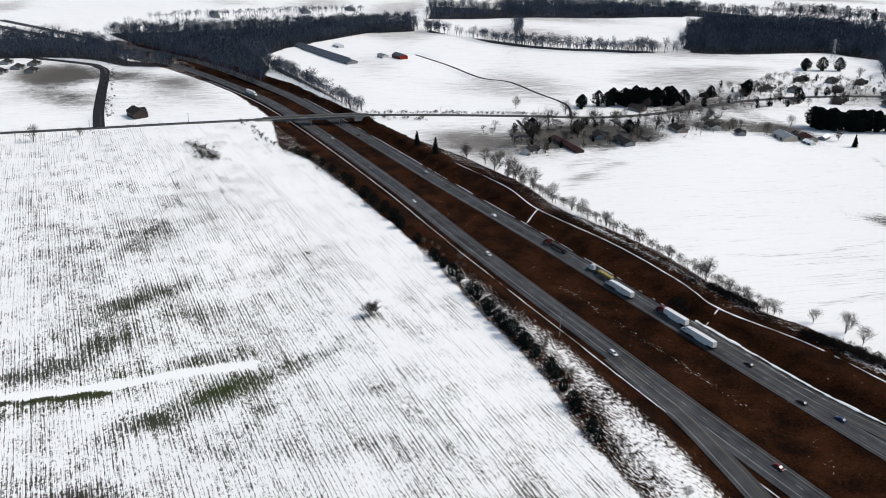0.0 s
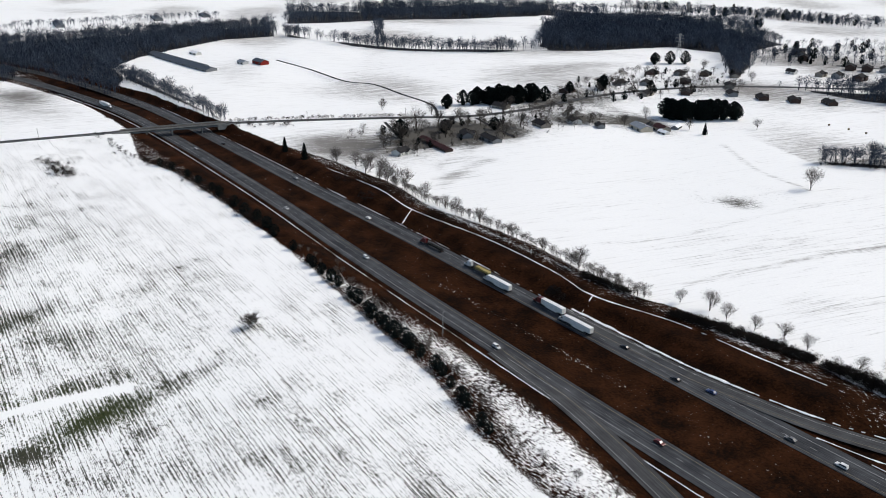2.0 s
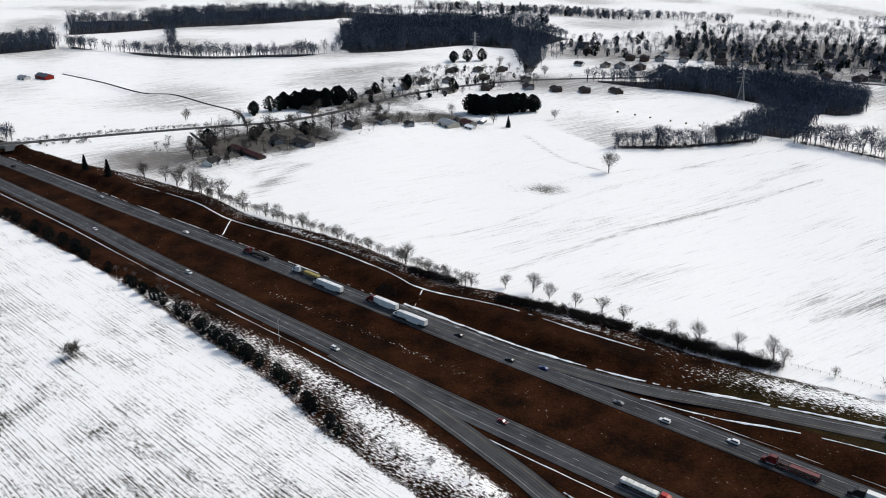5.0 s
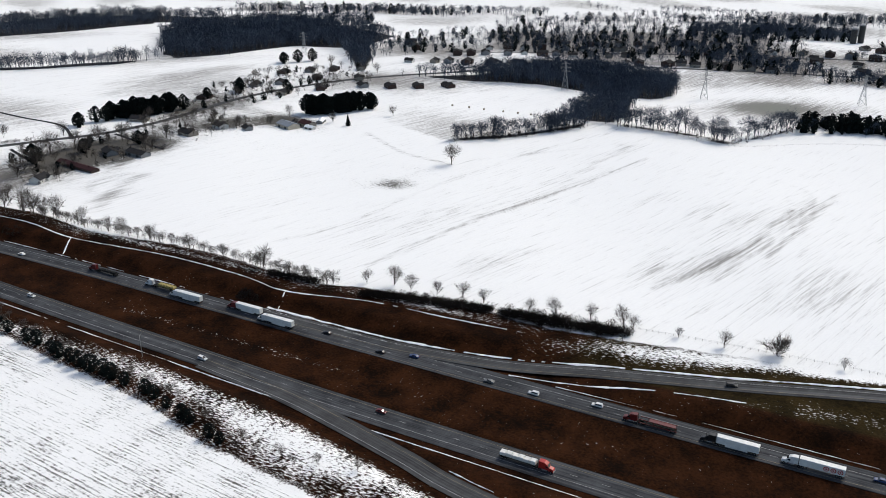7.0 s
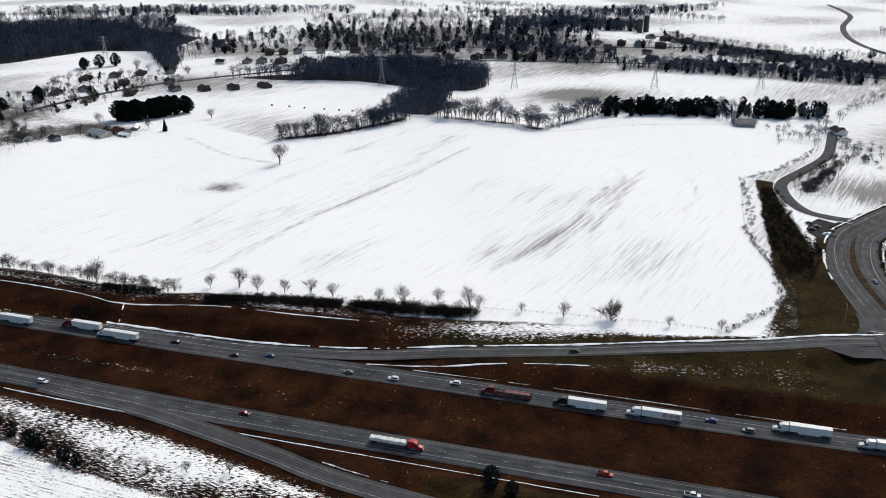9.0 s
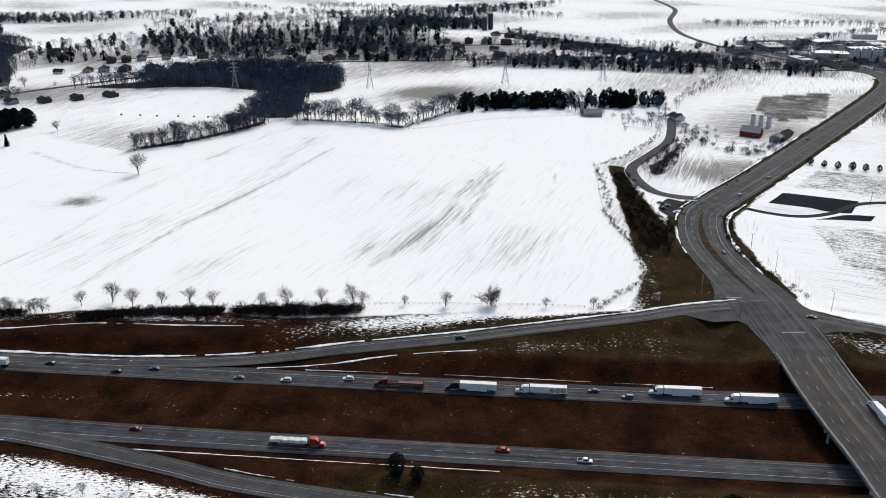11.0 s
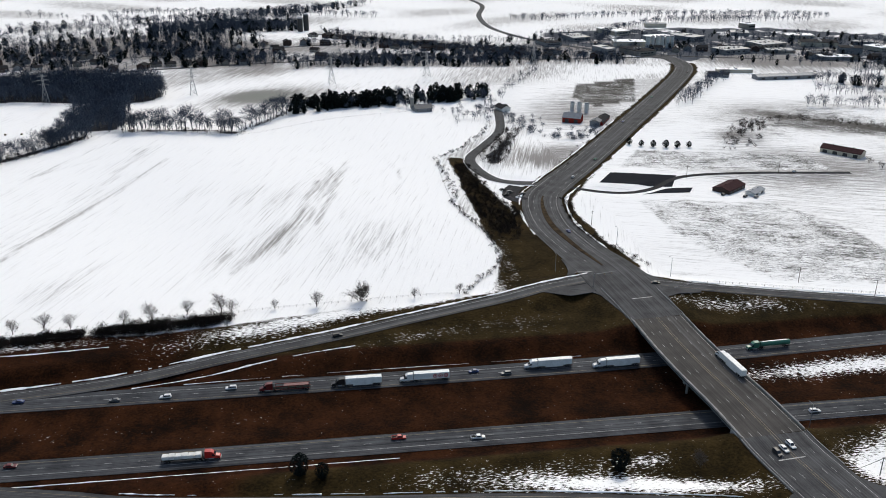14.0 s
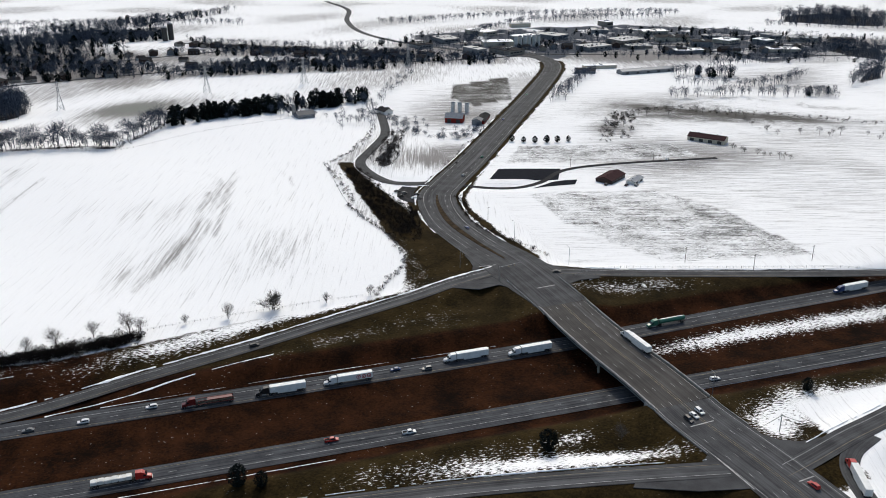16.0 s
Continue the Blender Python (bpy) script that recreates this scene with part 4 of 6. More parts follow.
def tree_arrays(seed, height, levels=3, kids=4, spread=0.75, sides=4, twigs=3, twig_w=0.05, stems=1, trunk=0.28):
    """Triangles of a bare tree: round limbs, and thin flat twigs at their ends."""
    rng = random.Random(seed)
    V, F = [], []
    for p, q, r0, r1, level in limbs_of(rng, height, levels, kids, spread, trunk, stems):
        d = (q - p).normalized()
        a = d.orthogonal().normalized()
        b = d.cross(a)
        if level < levels or twigs == 0:
            n = sides if level < 2 else 3
            k = len(V)
            for c, r in ((p, r0), (q, r1)):
                for i in range(n):
                    w = 2 * math.pi * i / n
                    V.append(c + (a * math.cos(w) + b * math.sin(w)) * max(r, twig_w * 0.6))
            for i in range(n):
                j = (i + 1) % n
                F += [(k + i, k + j, k + n + j), (k + i, k + n + j, k + n + i)]
        if level == levels:
            for i in range(max(1, twigs)):
                e = p + (q - p) * rng.uniform(0.8, 1.2) + Vector((rng.gauss(0, 1), rng.gauss(0, 1), rng.gauss(0.3, 0.7))) * (q - p).length * 0.35
                s = (a * math.cos(i * 2.1) + b * math.sin(i * 2.1)) * twig_w
                k = len(V)
                V += [p - s, p + s, e]
                F.append((k, k + 1, k + 2))
    V = np.array([tuple(v) for v in V])
    V *= height / V[:, 2].max()
    return V, np.array(F)


def evergreen_arrays(seed, height, width, clumps, shape="cone", size=0.5, low=0.08):
    """Needle clumps, each a few small triangles, over a cone, a column or a rounded head, with a trunk."""
    rng = random.Random(seed)
    V, F = [], []
    for i in range(6):
        w = math.pi * i / 3
        V.append((0.2 * math.cos(w), 0.2 * math.sin(w), -0.2))
    V.append((0, 0, height * 0.85))
    F += [(i, (i + 1) % 6, 6) for i in range(6)]
    for _ in range(clumps):
        t = rng.random()
        if shape == "cone":
            r = (1 - t) ** 0.9
        elif shape == "round":
            r = math.sin(math.pi * min(1, t * 0.92 + 0.06)) ** 0.6
        else:
            r = math.sin(math.pi * min(1, t * 0.8 + 0.2)) ** 0.7
        w = rng.uniform(0, 2 * math.pi)
        r *= width * 0.5 * (0.55 + 0.45 * math.sqrt(rng.random())) * (1 + 0.18 * math.sin(3 * w + seed) + 0.14 * math.sin(7 * t * 6 + 2 * w))
        c = Vector((r * math.cos(w), r * math.sin(w), height * (low + (1 - low) * t)))
        for k in range(2):
            a = Vector((rng.gauss(0, 1), rng.gauss(0, 1), rng.gauss(0, 0.6))).normalized() * size * rng.uniform(0.6, 1.3)
            b = Vector((rng.gauss(0, 1), rng.gauss(0, 1), rng.gauss(0, 0.8))).normalized() * size * rng.uniform(0.6, 1.3)
            m = len(V)
            V += [tuple(c + a), tuple(c + b), tuple(c - (a + b) * 0.6)]
            F.append((m, m + 1, m + 2))
    return np.array(V), np.array(F)


def planted(name, templates, spots, mat, label, category, seed=1, vary=0.3, squash=1.0):
    """Many plants in one mesh. spots: rows of x, y and size."""
    rng = np.random.default_rng(seed)
    spots = np.asarray(spots, dtype=float)
    z = ground_height(spots[:, 0], spots[:, 1])
    pick = rng.integers(0, len(templates), len(spots))
    Vs, Fs, base = [], [], 0
    for k, (V, F) in enumerate(templates):
        m = np.where(pick == k)[0]
        if not len(m):
            continue
        w, s = rng.uniform(0, 2 * math.pi, len(m)), spots[m, 2] * rng.uniform(1 - vary, 1 + vary, len(m))
        c, n = np.cos(w)[:, None], np.sin(w)[:, None]
        sx = s[:, None] * rng.uniform(0.85, 1.2, (len(m), 1))
        P = np.stack([(V[None, :, 0] * c - V[None, :, 1] * n) * sx + spots[m, 0:1],
                      (V[None, :, 0] * n + V[None, :, 1] * c) * sx + spots[m, 1:2],
                      V[None, :, 2] * s[:, None] * squash + z[m, None]], 2)
        Vs.append(P.reshape(-1, 3))
        Fs.append((F[None] + (np.arange(len(m)) * len(V))[:, None, None]).reshape(-1, 3) + base)
        base += P.shape[0] * P.shape[1]
    me = big_mesh(name, np.concatenate(Vs), np.concatenate(Fs), mat)
    return tagged(new(name, me), label, category, kind="stuff")


def scatter(poly, per_hectare, seed):
    """Random spots within a polygon."""
    rng = np.random.default_rng(seed)
    P = np.array(poly, dtype=float)
    lo, hi = P.min(0), P.max(0)
    n = int((hi - lo).prod() / 1e4 * per_hectare)
    q = rng.uniform(lo, hi, (n, 2))
    return q[inside(q[:, 0], q[:, 1], poly) > 0]


def row_spots(points, spacing, jitter, seed):
    rng = np.random.default_rng(seed)
    line = spline([(x, y, 0) for x, y in points], spacing)
    q = line[:, :2] + rng.normal(0, jitter, (len(line), 2))
    return q


def crown_arrays(seed, twigs=74, half_width=0.012, wide=0.31, reach=0.14, low=0.5, high=0.72):
    """A bare tree seen from afar: a short trunk, limbs, and many fine twigs that fill a rounded crown."""
    rng = random.Random(seed)
    V, F = [], []

    def blade(p, e, w):
        a = (e - p).cross(Vector((rng.gauss(0, 1), rng.gauss(0, 1), rng.gauss(0, 1)))).normalized() * w
        V.extend((tuple(p - a), tuple(p + a), tuple(e)))
        F.append((len(V) - 3, len(V) - 2, len(V) - 1))
    for i in range(2):
        blade(Vector((0, 0, -0.05)), Vector((0.02 * i, 0.01, 0.6)), 0.016)
    lobes = [Vector((rng.uniform(-reach, reach), rng.uniform(-reach, reach), rng.uniform(low, high))) for _ in range(5)]
    for c in lobes:
        blade(Vector((0, 0, low * 0.4)), c * 1.05, 0.012)
    for _ in range(twigs):
        c = rng.choice(lobes)
        d = Vector((rng.gauss(0, 1), rng.gauss(0, 1), rng.gauss(0.25, 0.9))).normalized()
        p = c + d * wide * 0.62 * rng.random() ** 0.5
        blade(p, p + (d + Vector((0, 0, 0.35))).normalized() * rng.uniform(0.1, 0.2), half_width * rng.uniform(0.6, 1.2))
    V = np.array(V)
    V[:, 2] *= 1 / V[:, 2].max()
    return V, np.array(F)


BARK_PALE = bark("pale_twigs", (0.055, 0.048, 0.044), (0.14, 0.125, 0.115))
FAR_TREES = [crown_arrays(40 + i) for i in range(6)]
MID_TREES = [crown_arrays(60 + i, 190, 0.0085, 0.33) for i in range(5)]
SHRUBS = [crown_arrays(80 + i, 150, 0.026, 0.5, 0.36, 0.12, 0.5) for i in range(4)]
FAR_PINES = [evergreen_arrays(20 + i, 1.0, 0.62, 64, "tall", 0.12, 0.1) for i in range(4)]

for k, (poly, density, tall) in enumerate(WOODS):
    q = scatter(poly, density * (2.0 if k < 13 else 1.3), 100 + k)
    rng = np.random.default_rng(k)
    spots = np.column_stack([q, tall * (1.2 if tall > 10 else 1.0) * rng.uniform(0.65, 1.0, len(q))])
    near = np.linalg.norm(np.mean(poly, 0)) < 760
    planted("woodland" if tall > 7 else "thicket", MID_TREES if near else FAR_TREES, spots, BRUSH if tall < 7 else BARK_HAZE,
            "leafless winter woodland tinted haze-blue on snowy ground" if tall > 7 else "dense dark leafless thicket beside the lane", "trees", k)

for k, (poly, density, tall) in enumerate(BELTS):
    q = scatter(poly, density * ((0.9 if k in (0, 3) else 3.0) if tall < 12 else 4.0), 200 + k)
    planted("tree_belt", FAR_TREES, np.column_stack([q, np.full(len(q), tall * 1.05)]), BARK_HAZE, "distant belt of bare winter trees among snowy lots", "trees", 50 + k)
    q = scatter(poly, density * (0.2 if k in (0, 3) else 0.32), 300 + k)
    if len(q):
        planted("conifer_belt", FAR_PINES, np.column_stack([q, np.full(len(q), tall * 0.9)]), NEEDLES, "scattered dark conifers between distant houses", "trees", 70 + k)
q = scatter([(-92, 772), (-16, 792), (118, 822), (120, 850), (38, 838), (-80, 815)], 230, 77)
planted("pine_wood", FAR_PINES, np.column_stack([q, np.full(len(q), 11.0)]), NEEDLES, "dark green pine wood behind the pasture", "trees", 77, 0.45)
q = scatter([(-92, 766), (-16, 784), (118, 812), (125, 870), (38, 850), (-80, 815)], 60, 78)
planted("tree_group", MID_TREES, np.column_stack([q, np.full(len(q), 11.0)]), BARK_HAZE, "bare trees mixed into the pine wood", "trees", 78)
for k, (pts, gap, jit, tall, tmpl, mat, lab) in enumerate((
        ([(287, 631), (364, 676), (418, 672), (442, 651), (434, 595), (469, 562), (560, 520)], 9, 5, 8, MID_TREES, BARK, "bare trees along a snowy stream"),
        ([(278, 603), (300, 640), (327, 676), (376, 698), (440, 665), (495, 634), (560, 570)], 2.2, 4, 2.2, SHRUBS, BRUSH, "dark brush along a frozen stream"),
        ([(110, 498), (103, 453), (106, 419), (114, 398), (124, 375)], 1.6, 1.6, 2.4, SHRUBS, BRUSH, "dark brush on the bank beside the road"),
        ([(119, 743), (128, 693), (154, 653), (196, 682)], 2.6, 5, 5, SHRUBS, BARK_HAZE, "leafless brush beside the farm yard"),
        ([(365, 545), (379, 518), (395, 500)], 5, 3, 6.5, MID_TREES, BARK, "bare orchard trees beside a barn"),
        ([(31, 492), (36, 540), (33, 597), (46, 618), (62, 637), (80, 675), (97, 712)], 3, 1.6, 2.6, SHRUBS, BRUSH, "scrubby hedge along the field edge"),
        ([(15, 351), (28, 370), (41, 388), (43, 431), (36, 465), (31, 492)], 1.8, 0.9, 2.2, SHRUBS, BRUSH, "scrubby hedge along the field edge"),
        ([(-735, 305), (-691, 384), (-660, 445)], 2.2, 1.4, 3.2, SHRUBS, BARK, "row of bare shrubs beside the country road"),
        ([(-690, 350), (-715, 300)], 2.0, 3, 3.0, SHRUBS, BARK, "bare shrubs on the bridge embankment"),
        ([(-755, 195), (-700, 196), (-660, 200)], 2.4, 3, 2.4, SHRUBS, BRUSH, "dark brush on the bridge embankment"),
        ([(-1070, 130), (-990, 112), (-900, 100), (-840, 92)], 5, 3, 2.6, SHRUBS, BRUSH, "brush along the side road"))):
    q = row_spots(pts, gap, jit, 400 + k)
    planted("brush" if tall < 5 else "tree_row", tmpl, np.column_stack([q, np.full(len(q), tall)]), mat, lab, "trees", 90 + k)

for k, (poly, dens, h, tm, mat, lab) in enumerate((
        ([(-338, 604), (-302, 637), (-250, 704), (-262, 722), (-300, 668), (-345, 622)], 420, 3.5, SHRUBS, BRUSH, "dark undergrowth below the tree row"),
        ([(-232, 715), (-176, 713), (-130, 700), (-87, 776), (-92, 790), (-132, 716), (-176, 724), (-234, 729)], 260, 2.6, SHRUBS, BRUSH, "dark undergrowth below the tree row"),
        ([(112, 745), (122, 690), (150, 650), (190, 668), (215, 700), (190, 690), (160, 690), (140, 740)], 60, 7, MID_TREES, BARK_HAZE, "bare trees around the farm yard"),
        ([(60, 715), (100, 716), (112, 770), (60, 800), (20, 800), (28, 780), (60, 770)], 90, 8, MID_TREES, BARK_HAZE, "bare trees around the farm house"),
        ([(96, 700), (115, 780), (150, 850), (215, 980), (205, 985), (135, 860), (92, 760)], 110, 8, FAR_TREES, BARK_HAZE, "bare trees beside the winding lane"),
        ([(286, 610), (300, 600), (345, 668), (330, 690)], 220, 4, SHRUBS, BRUSH, "dark brush along a frozen stream"),
        ([(45, 588), (57, 584), (62, 509), (73, 468), (62, 427), (48, 437), (44, 472), (42, 530)], 1500, 2.8, SHRUBS, BRUSH, "dense dark brush on the slope above the grass"),
        ([(110, 540), (140, 585), (212, 697), (205, 700), (130, 590), (104, 548)], 110, 2.2, SHRUBS, BRUSH, "low brush on the road bank"))):
    q = scatter(poly, dens, 640 + k)
    planted("undergrowth" if h < 5 else "tree_group", tm, np.column_stack([q, np.full(len(q), h)]), mat, lab, "trees", 640 + k)
# tree rows between far fields
for k, pts in enumerate(([(-1120, 1180), (-900, 1290), (-700, 1340)], [(-560, 1330), (-330, 1400), (-120, 1420)], [(330, 1140), (420, 1290), (560, 1360), (760, 1330)], [(270, 1420), (520, 1430), (820, 1380)], [(40, 1470), (-200, 1560), (-420, 1570)],
                         [(560, 880), (700, 900), (840, 960)], [(470, 800), (560, 770), (640, 800)], [(-1500, 250), (-1480, 420), (-1440, 600)], [(300, 760), (350, 830), (410, 900)], [(420, 740), (520, 720), (600, 700)], [(860, 1180), (1000, 1120), (1160, 1080)], [(-690, 960), (-640, 1000), (-600, 1060)])):
    q = row_spots(pts, 2.4, 4, 600 + k)
    planted("tree_row", FAR_TREES, np.column_stack([q, np.full(len(q), 11.0)]), BARK_HAZE, "bare trees along a distant field edge", "trees", 600 + k)
q = np.concatenate([scatter([(-640, 360), (-540, 365), (-530, 470), (-520, 560), (-560, 600), (-615, 560), (-625, 480)], 45, 700), scatter([(-660, 600), (-600, 600), (-540, 800), (-600, 860), (-680, 780)], 28, 701)])
planted("yard_shrubs", SHRUBS, np.column_stack([q, np.full(len(q), 2.6)]), BRUSH, "dark bare shrubs around the farm yards", "shrubs", 700)
q = np.concatenate([scatter([(-640, 360), (-545, 372), (-535, 470), (-520, 560), (-560, 600), (-615, 560), (-625, 480)], 60, 705), scatter([(-650, 600), (-600, 600), (-540, 800), (-600, 860), (-680, 780)], 70, 706)])
planted("yard_trees", MID_TREES, np.column_stack([q, np.full(len(q), 9.0)]), BARK, "bare trees around the farm yards", "trees", 705)
q = scatter([(-625, 375), (-545, 380), (-540, 470), (-560, 560), (-610, 540)], 14, 702)
q = np.concatenate([q, scatter([(-660, 600), (-600, 600), (-540, 800), (-600, 860), (-690, 780)], 12, 707)])
planted("yard_conifers", FAR_PINES, np.column_stack([q, np.full(len(q), 6.5)]), NEEDLES, "dark conifers around the farm yards", "trees", 702)

# hedgerow on the near side of the highway: dark cedars with bare shrubs between
HEDGE_S = [(-665, 202), (-615, 212), (-529, 213), (-468, 211), (-426, 208), (-395, 205), (-358, 202), (-321, 197), (-293, 195), (-271, 193), (-247, 188), (-220, 180), (-205, 178), (-186, 177)]
q = row_spots([(x + 2, y + 6) for x, y in HEDGE_S[4:]], 7.0, 2.2, 503)
planted("hedge_brush", MID_TREES, np.column_stack([q, np.full(len(q), 5.0)]), BARK_PALE, "pale leafless saplings beside the cedars", "hedge", 503)
q = row_spots(HEDGE_S[:6], 6.0, 1.2, 500)
planted("hedge_brush", SHRUBS, np.column_stack([q, np.full(len(q), 1.7)]), BRUSH, "tangled leafless brush along the fence row", "hedge", 500)
q = row_spots(HEDGE_S[:4], 1.6, 2.6, 501)
planted("hedge_brush", SHRUBS, np.column_stack([q, np.full(len(q), 3.4)]), BRUSH, "tangled leafless brush along the fence row", "hedge", 501)
HEDGE_N = [(-510, 321), (-480, 322), (-455, 320), (-422, 321), (-399, 322), (-367, 322), (-342, 322), (-309, 320), (-290, 319), (-259, 320)]
q = row_spots(HEDGE_N, 2.0, 1.5, 502)
planted("hedge_brush", MID_TREES, np.column_stack([q, np.full(len(q), 7.0)]), BARK_PALE, "grey leafless saplings along the field edge", "hedge", 502)
for k, (pts, w, h) in enumerate((([(-240, 317), (-215, 323), (-190, 328), (-172, 330)], 3.2, 2.6), ([(-165, 330), (-140, 332), (-120, 334), (-106, 337)], 3.6, 3.2), ([(-300, 316), (-270, 318)], 2.0, 2.2))):
    q = np.concatenate([row_spots(pts, 0.8, w * 0.62, 510 + k + j) for j in range(4)])
    planted("hedge_brush", SHRUBS, np.column_stack([q, np.full(len(q), h * 1.25)]), BRUSH, "dense dark bramble hedge below bare trees", "hedge", 510 + k)
for k, (x, y, rx, ry) in enumerate(((-297, 292, 7, 3.5), (-488, 296, 9, 4.5), (-300, 294, 4, 3), (-530, 302, 12, 5))):
    rng = np.random.default_rng(k)
    w, r = rng.uniform(0, 6.283, 70), np.sqrt(rng.random(70))
    planted("bramble_patch", SHRUBS, np.column_stack([x + rx * r * np.cos(w), y + ry * r * np.sin(w), np.full(70, 1.3)]), BRUSH,
            "dark bramble patch on the grass bank", "brambles", 520 + k)
q = np.concatenate([row_spots([(-666, 132), (-655, 146), (-706, 136)], 2, 3.5, 530), row_spots([(-700, 140), (-660, 140)], 2, 3.5, 531)])
planted("shrub_clump", SHRUBS, np.column_stack([q, np.full(len(q), 3.6)]), BRUSH, "clump of bare shrubs alone in the stubble field", "shrubs", 530)


def tree(name, geo, mat, x, y, size, turn, label, category="tree", group="", grow_by=1.3):
    """A single tree: trunk and crown share one growth, the low part is the trunk."""
    V, F = geo
    zc = V[F].mean(1)[:, 2]
    ob = thing(name, x, y, height_at(x, y), turn, label, category, group)
    size *= grow_by
    ob.scale = (size, size, size)
    for part_name, sel in (("trunk", zc < 0.24), ("crown", zc >= 0.24)):
        if sel.any():
            key = part_name + "_%d" % id(geo)
            if key not in TREE_MESHES:
                f = F[sel]
                used, idx = np.unique(f, return_inverse=True)
                TREE_MESHES[key] = big_mesh(part_name, V[used], idx.reshape(-1, 3), mat)
            part(part_name, TREE_MESHES[key], mat, ob)
    return ob


TREE_MESHES = {}
BIG = []
for i in range(1, 5):
    limbs, twigs = tree_arrays(i, 1.0, 3, 5, 0.72, 5, 2, 0.0026, 1, 0.2), crown_arrays(90 + i, 520, 0.0042, 0.36, 0.16, 0.45, 0.7)
    BIG.append((np.concatenate([limbs[0], twigs[0]]), np.concatenate([limbs[1], twigs[1] + len(limbs[0])])))
ROUND = [tree_arrays(i, 1.0, 3, 5, 0.70, 4, 3, 0.0032, 8, 0.10) for i in range(5, 7)]
CONE = [evergreen_arrays(i, 1.0, 0.5, 420, "cone", 0.05, 0.02) for i in range(7, 9)]
PINE = [evergreen_arrays(i, 1.0, 0.82, 620, "tall", 0.06, 0.16) for i in range(9, 12)]
CEDAR = [evergreen_arrays(i, 1.0, 0.8, 480, "round", 0.065, 0.0) for i in range(12, 15)]
rng = random.Random(5)
tree("bare_tree", ROUND[0], BARK, -352, 145, 7.5, 20, "lone bare many-stemmed tree in the stubble field")
tree("bare_tree", ROUND[1], BARK, -39, 351, 9.5, 0, "wide round bare tree on the fence line")
tree("bare_tree", BIG[0], BARK, -309, 548, 15, 40, "tall bare oak alone in the snowy pasture")
tree("bare_tree", BIG[1], BARK, -432, 664, 9, 90, "bare tree beside a farm track in snow")
tree("bare_tree", BIG[2], BARK, -782, 24, 13, 10, "large dark bare tree beside the country road")
tree("bare_tree", BIG[3], BARK, -779, 60, 8, 10, "small bare tree beside the country road")
tree("conifer", CONE[0], NEEDLES, -619, 301, 9, 0, "dark pointed conifer near the highway bank", "conifer")
tree("conifer", CONE[1], NEEDLES, -590, 303, 10, 30, "dark pointed conifer near the highway bank", "conifer")
tree("conifer", CONE[0], NEEDLES, -450, 615, 8, 30, "small dark fir beside farm sheds", "conifer")
for x, y, s in ((-220, 332, 7.5), (-206, 335, 6), (-192, 338, 7), (-180, 337, 6), (-155, 337, 6.5), (-142, 340, 8), (-126, 346, 6), (-109, 345, 8.5), (-62, 347, 6.5), (-11, 350, 4.5),
                (13, 352, 4.5), (-104, 344, 6), (-232, 335, 8.5), (-246, 330, 6), (-309, 321, 10), (-314, 322, 7), (-290, 320, 6), (-278, 320, 5), (-262, 321, 6), (-83, 347, 4),
                (-340, 323, 6), (-366, 323, 7), (-398, 323, 7.5), (-420, 322, 8), (-432, 322, 7), (-455, 321, 9), (-480, 322, 12), (-490, 320, 13), (-500, 321, 12), (-512, 322, 13), (-525, 318, 11),
                (-545, 322, 10), (-562, 316, 9), (-575, 322, 8), (-536, 330, 10)):
    tree("bare_tree", BIG[rng.randrange(4)], BARK, x, y, s, rng.uniform(0, 360), "grey leafless tree in the field-edge hedgerow", "tree", "hedgerow trees", 1.55)
for x, y, s in ((-586, 391, 13), (-611, 424, 14), (-609, 447, 12), (-600, 465, 13), (-560, 501, 10), (-566, 531, 11), (-554, 553, 9), (-600, 405, 14), (-575, 430, 12), (-590, 480, 11), (-545, 470, 9),
                (-530, 560, 8), (-510, 580, 8), (-520, 620, 8), (-470, 620, 7), (-625, 545, 9), (-640, 700, 9), (-620, 660, 9), (-660, 740, 9), (-600, 800, 9), (-560, 840, 9), (-640, 860, 9), (-580, 370, 12),
                (-605, 520, 10), (-585, 560, 9), (-650, 470, 10), (-690, 440, 9)):
    tree("bare_tree", BIG[rng.randrange(4)], BARK, x, y, s, rng.uniform(0, 360), "bare yard tree among the farm houses", "tree", "yard trees", 1.6)
for k in range(34):
    u = rng.random()
    tree("pine", PINE[k % 3], NEEDLES, -668 + 34 * u + rng.uniform(-8, 8), 512 + 76 * u + rng.uniform(-6, 6), rng.uniform(9, 14), rng.uniform(0, 360),
         "tall dark pine in a dense grove beside the road", "pine", "roadside pine grove")
for k in range(26):
    u = rng.random()
    tree("pine", PINE[k % 3], NEEDLES, -512 + 40 * u + rng.uniform(-5, 5), 636 + 46 * u + rng.uniform(-5, 5), rng.uniform(12, 15), rng.uniform(0, 360),
         "dark pine in a windbreak above the pasture", "pine", "windbreak pines")
for x, y, s in ((-664, 498, 10), (-672, 505, 9), (-634, 683, 11), (-640, 690, 10), (-628, 676, 9), (-698, 841, 11), (-690, 860, 12), (-680, 876, 12), (-705, 850, 9), (-640, 640, 9), (-600, 720, 8), (-570, 480, 9), (-590, 440, 9), (-600, 400, 12),
                (201, 628, 4.5), (210, 623, 4), (219, 619, 4.5), (229, 616, 5), (238, 614, 4.5), (248, 613, 4)):
    tree("pine", PINE[rng.randrange(3)], NEEDLES, x, y, s, rng.uniform(0, 360), "dark green pine standing in snow", "pine")
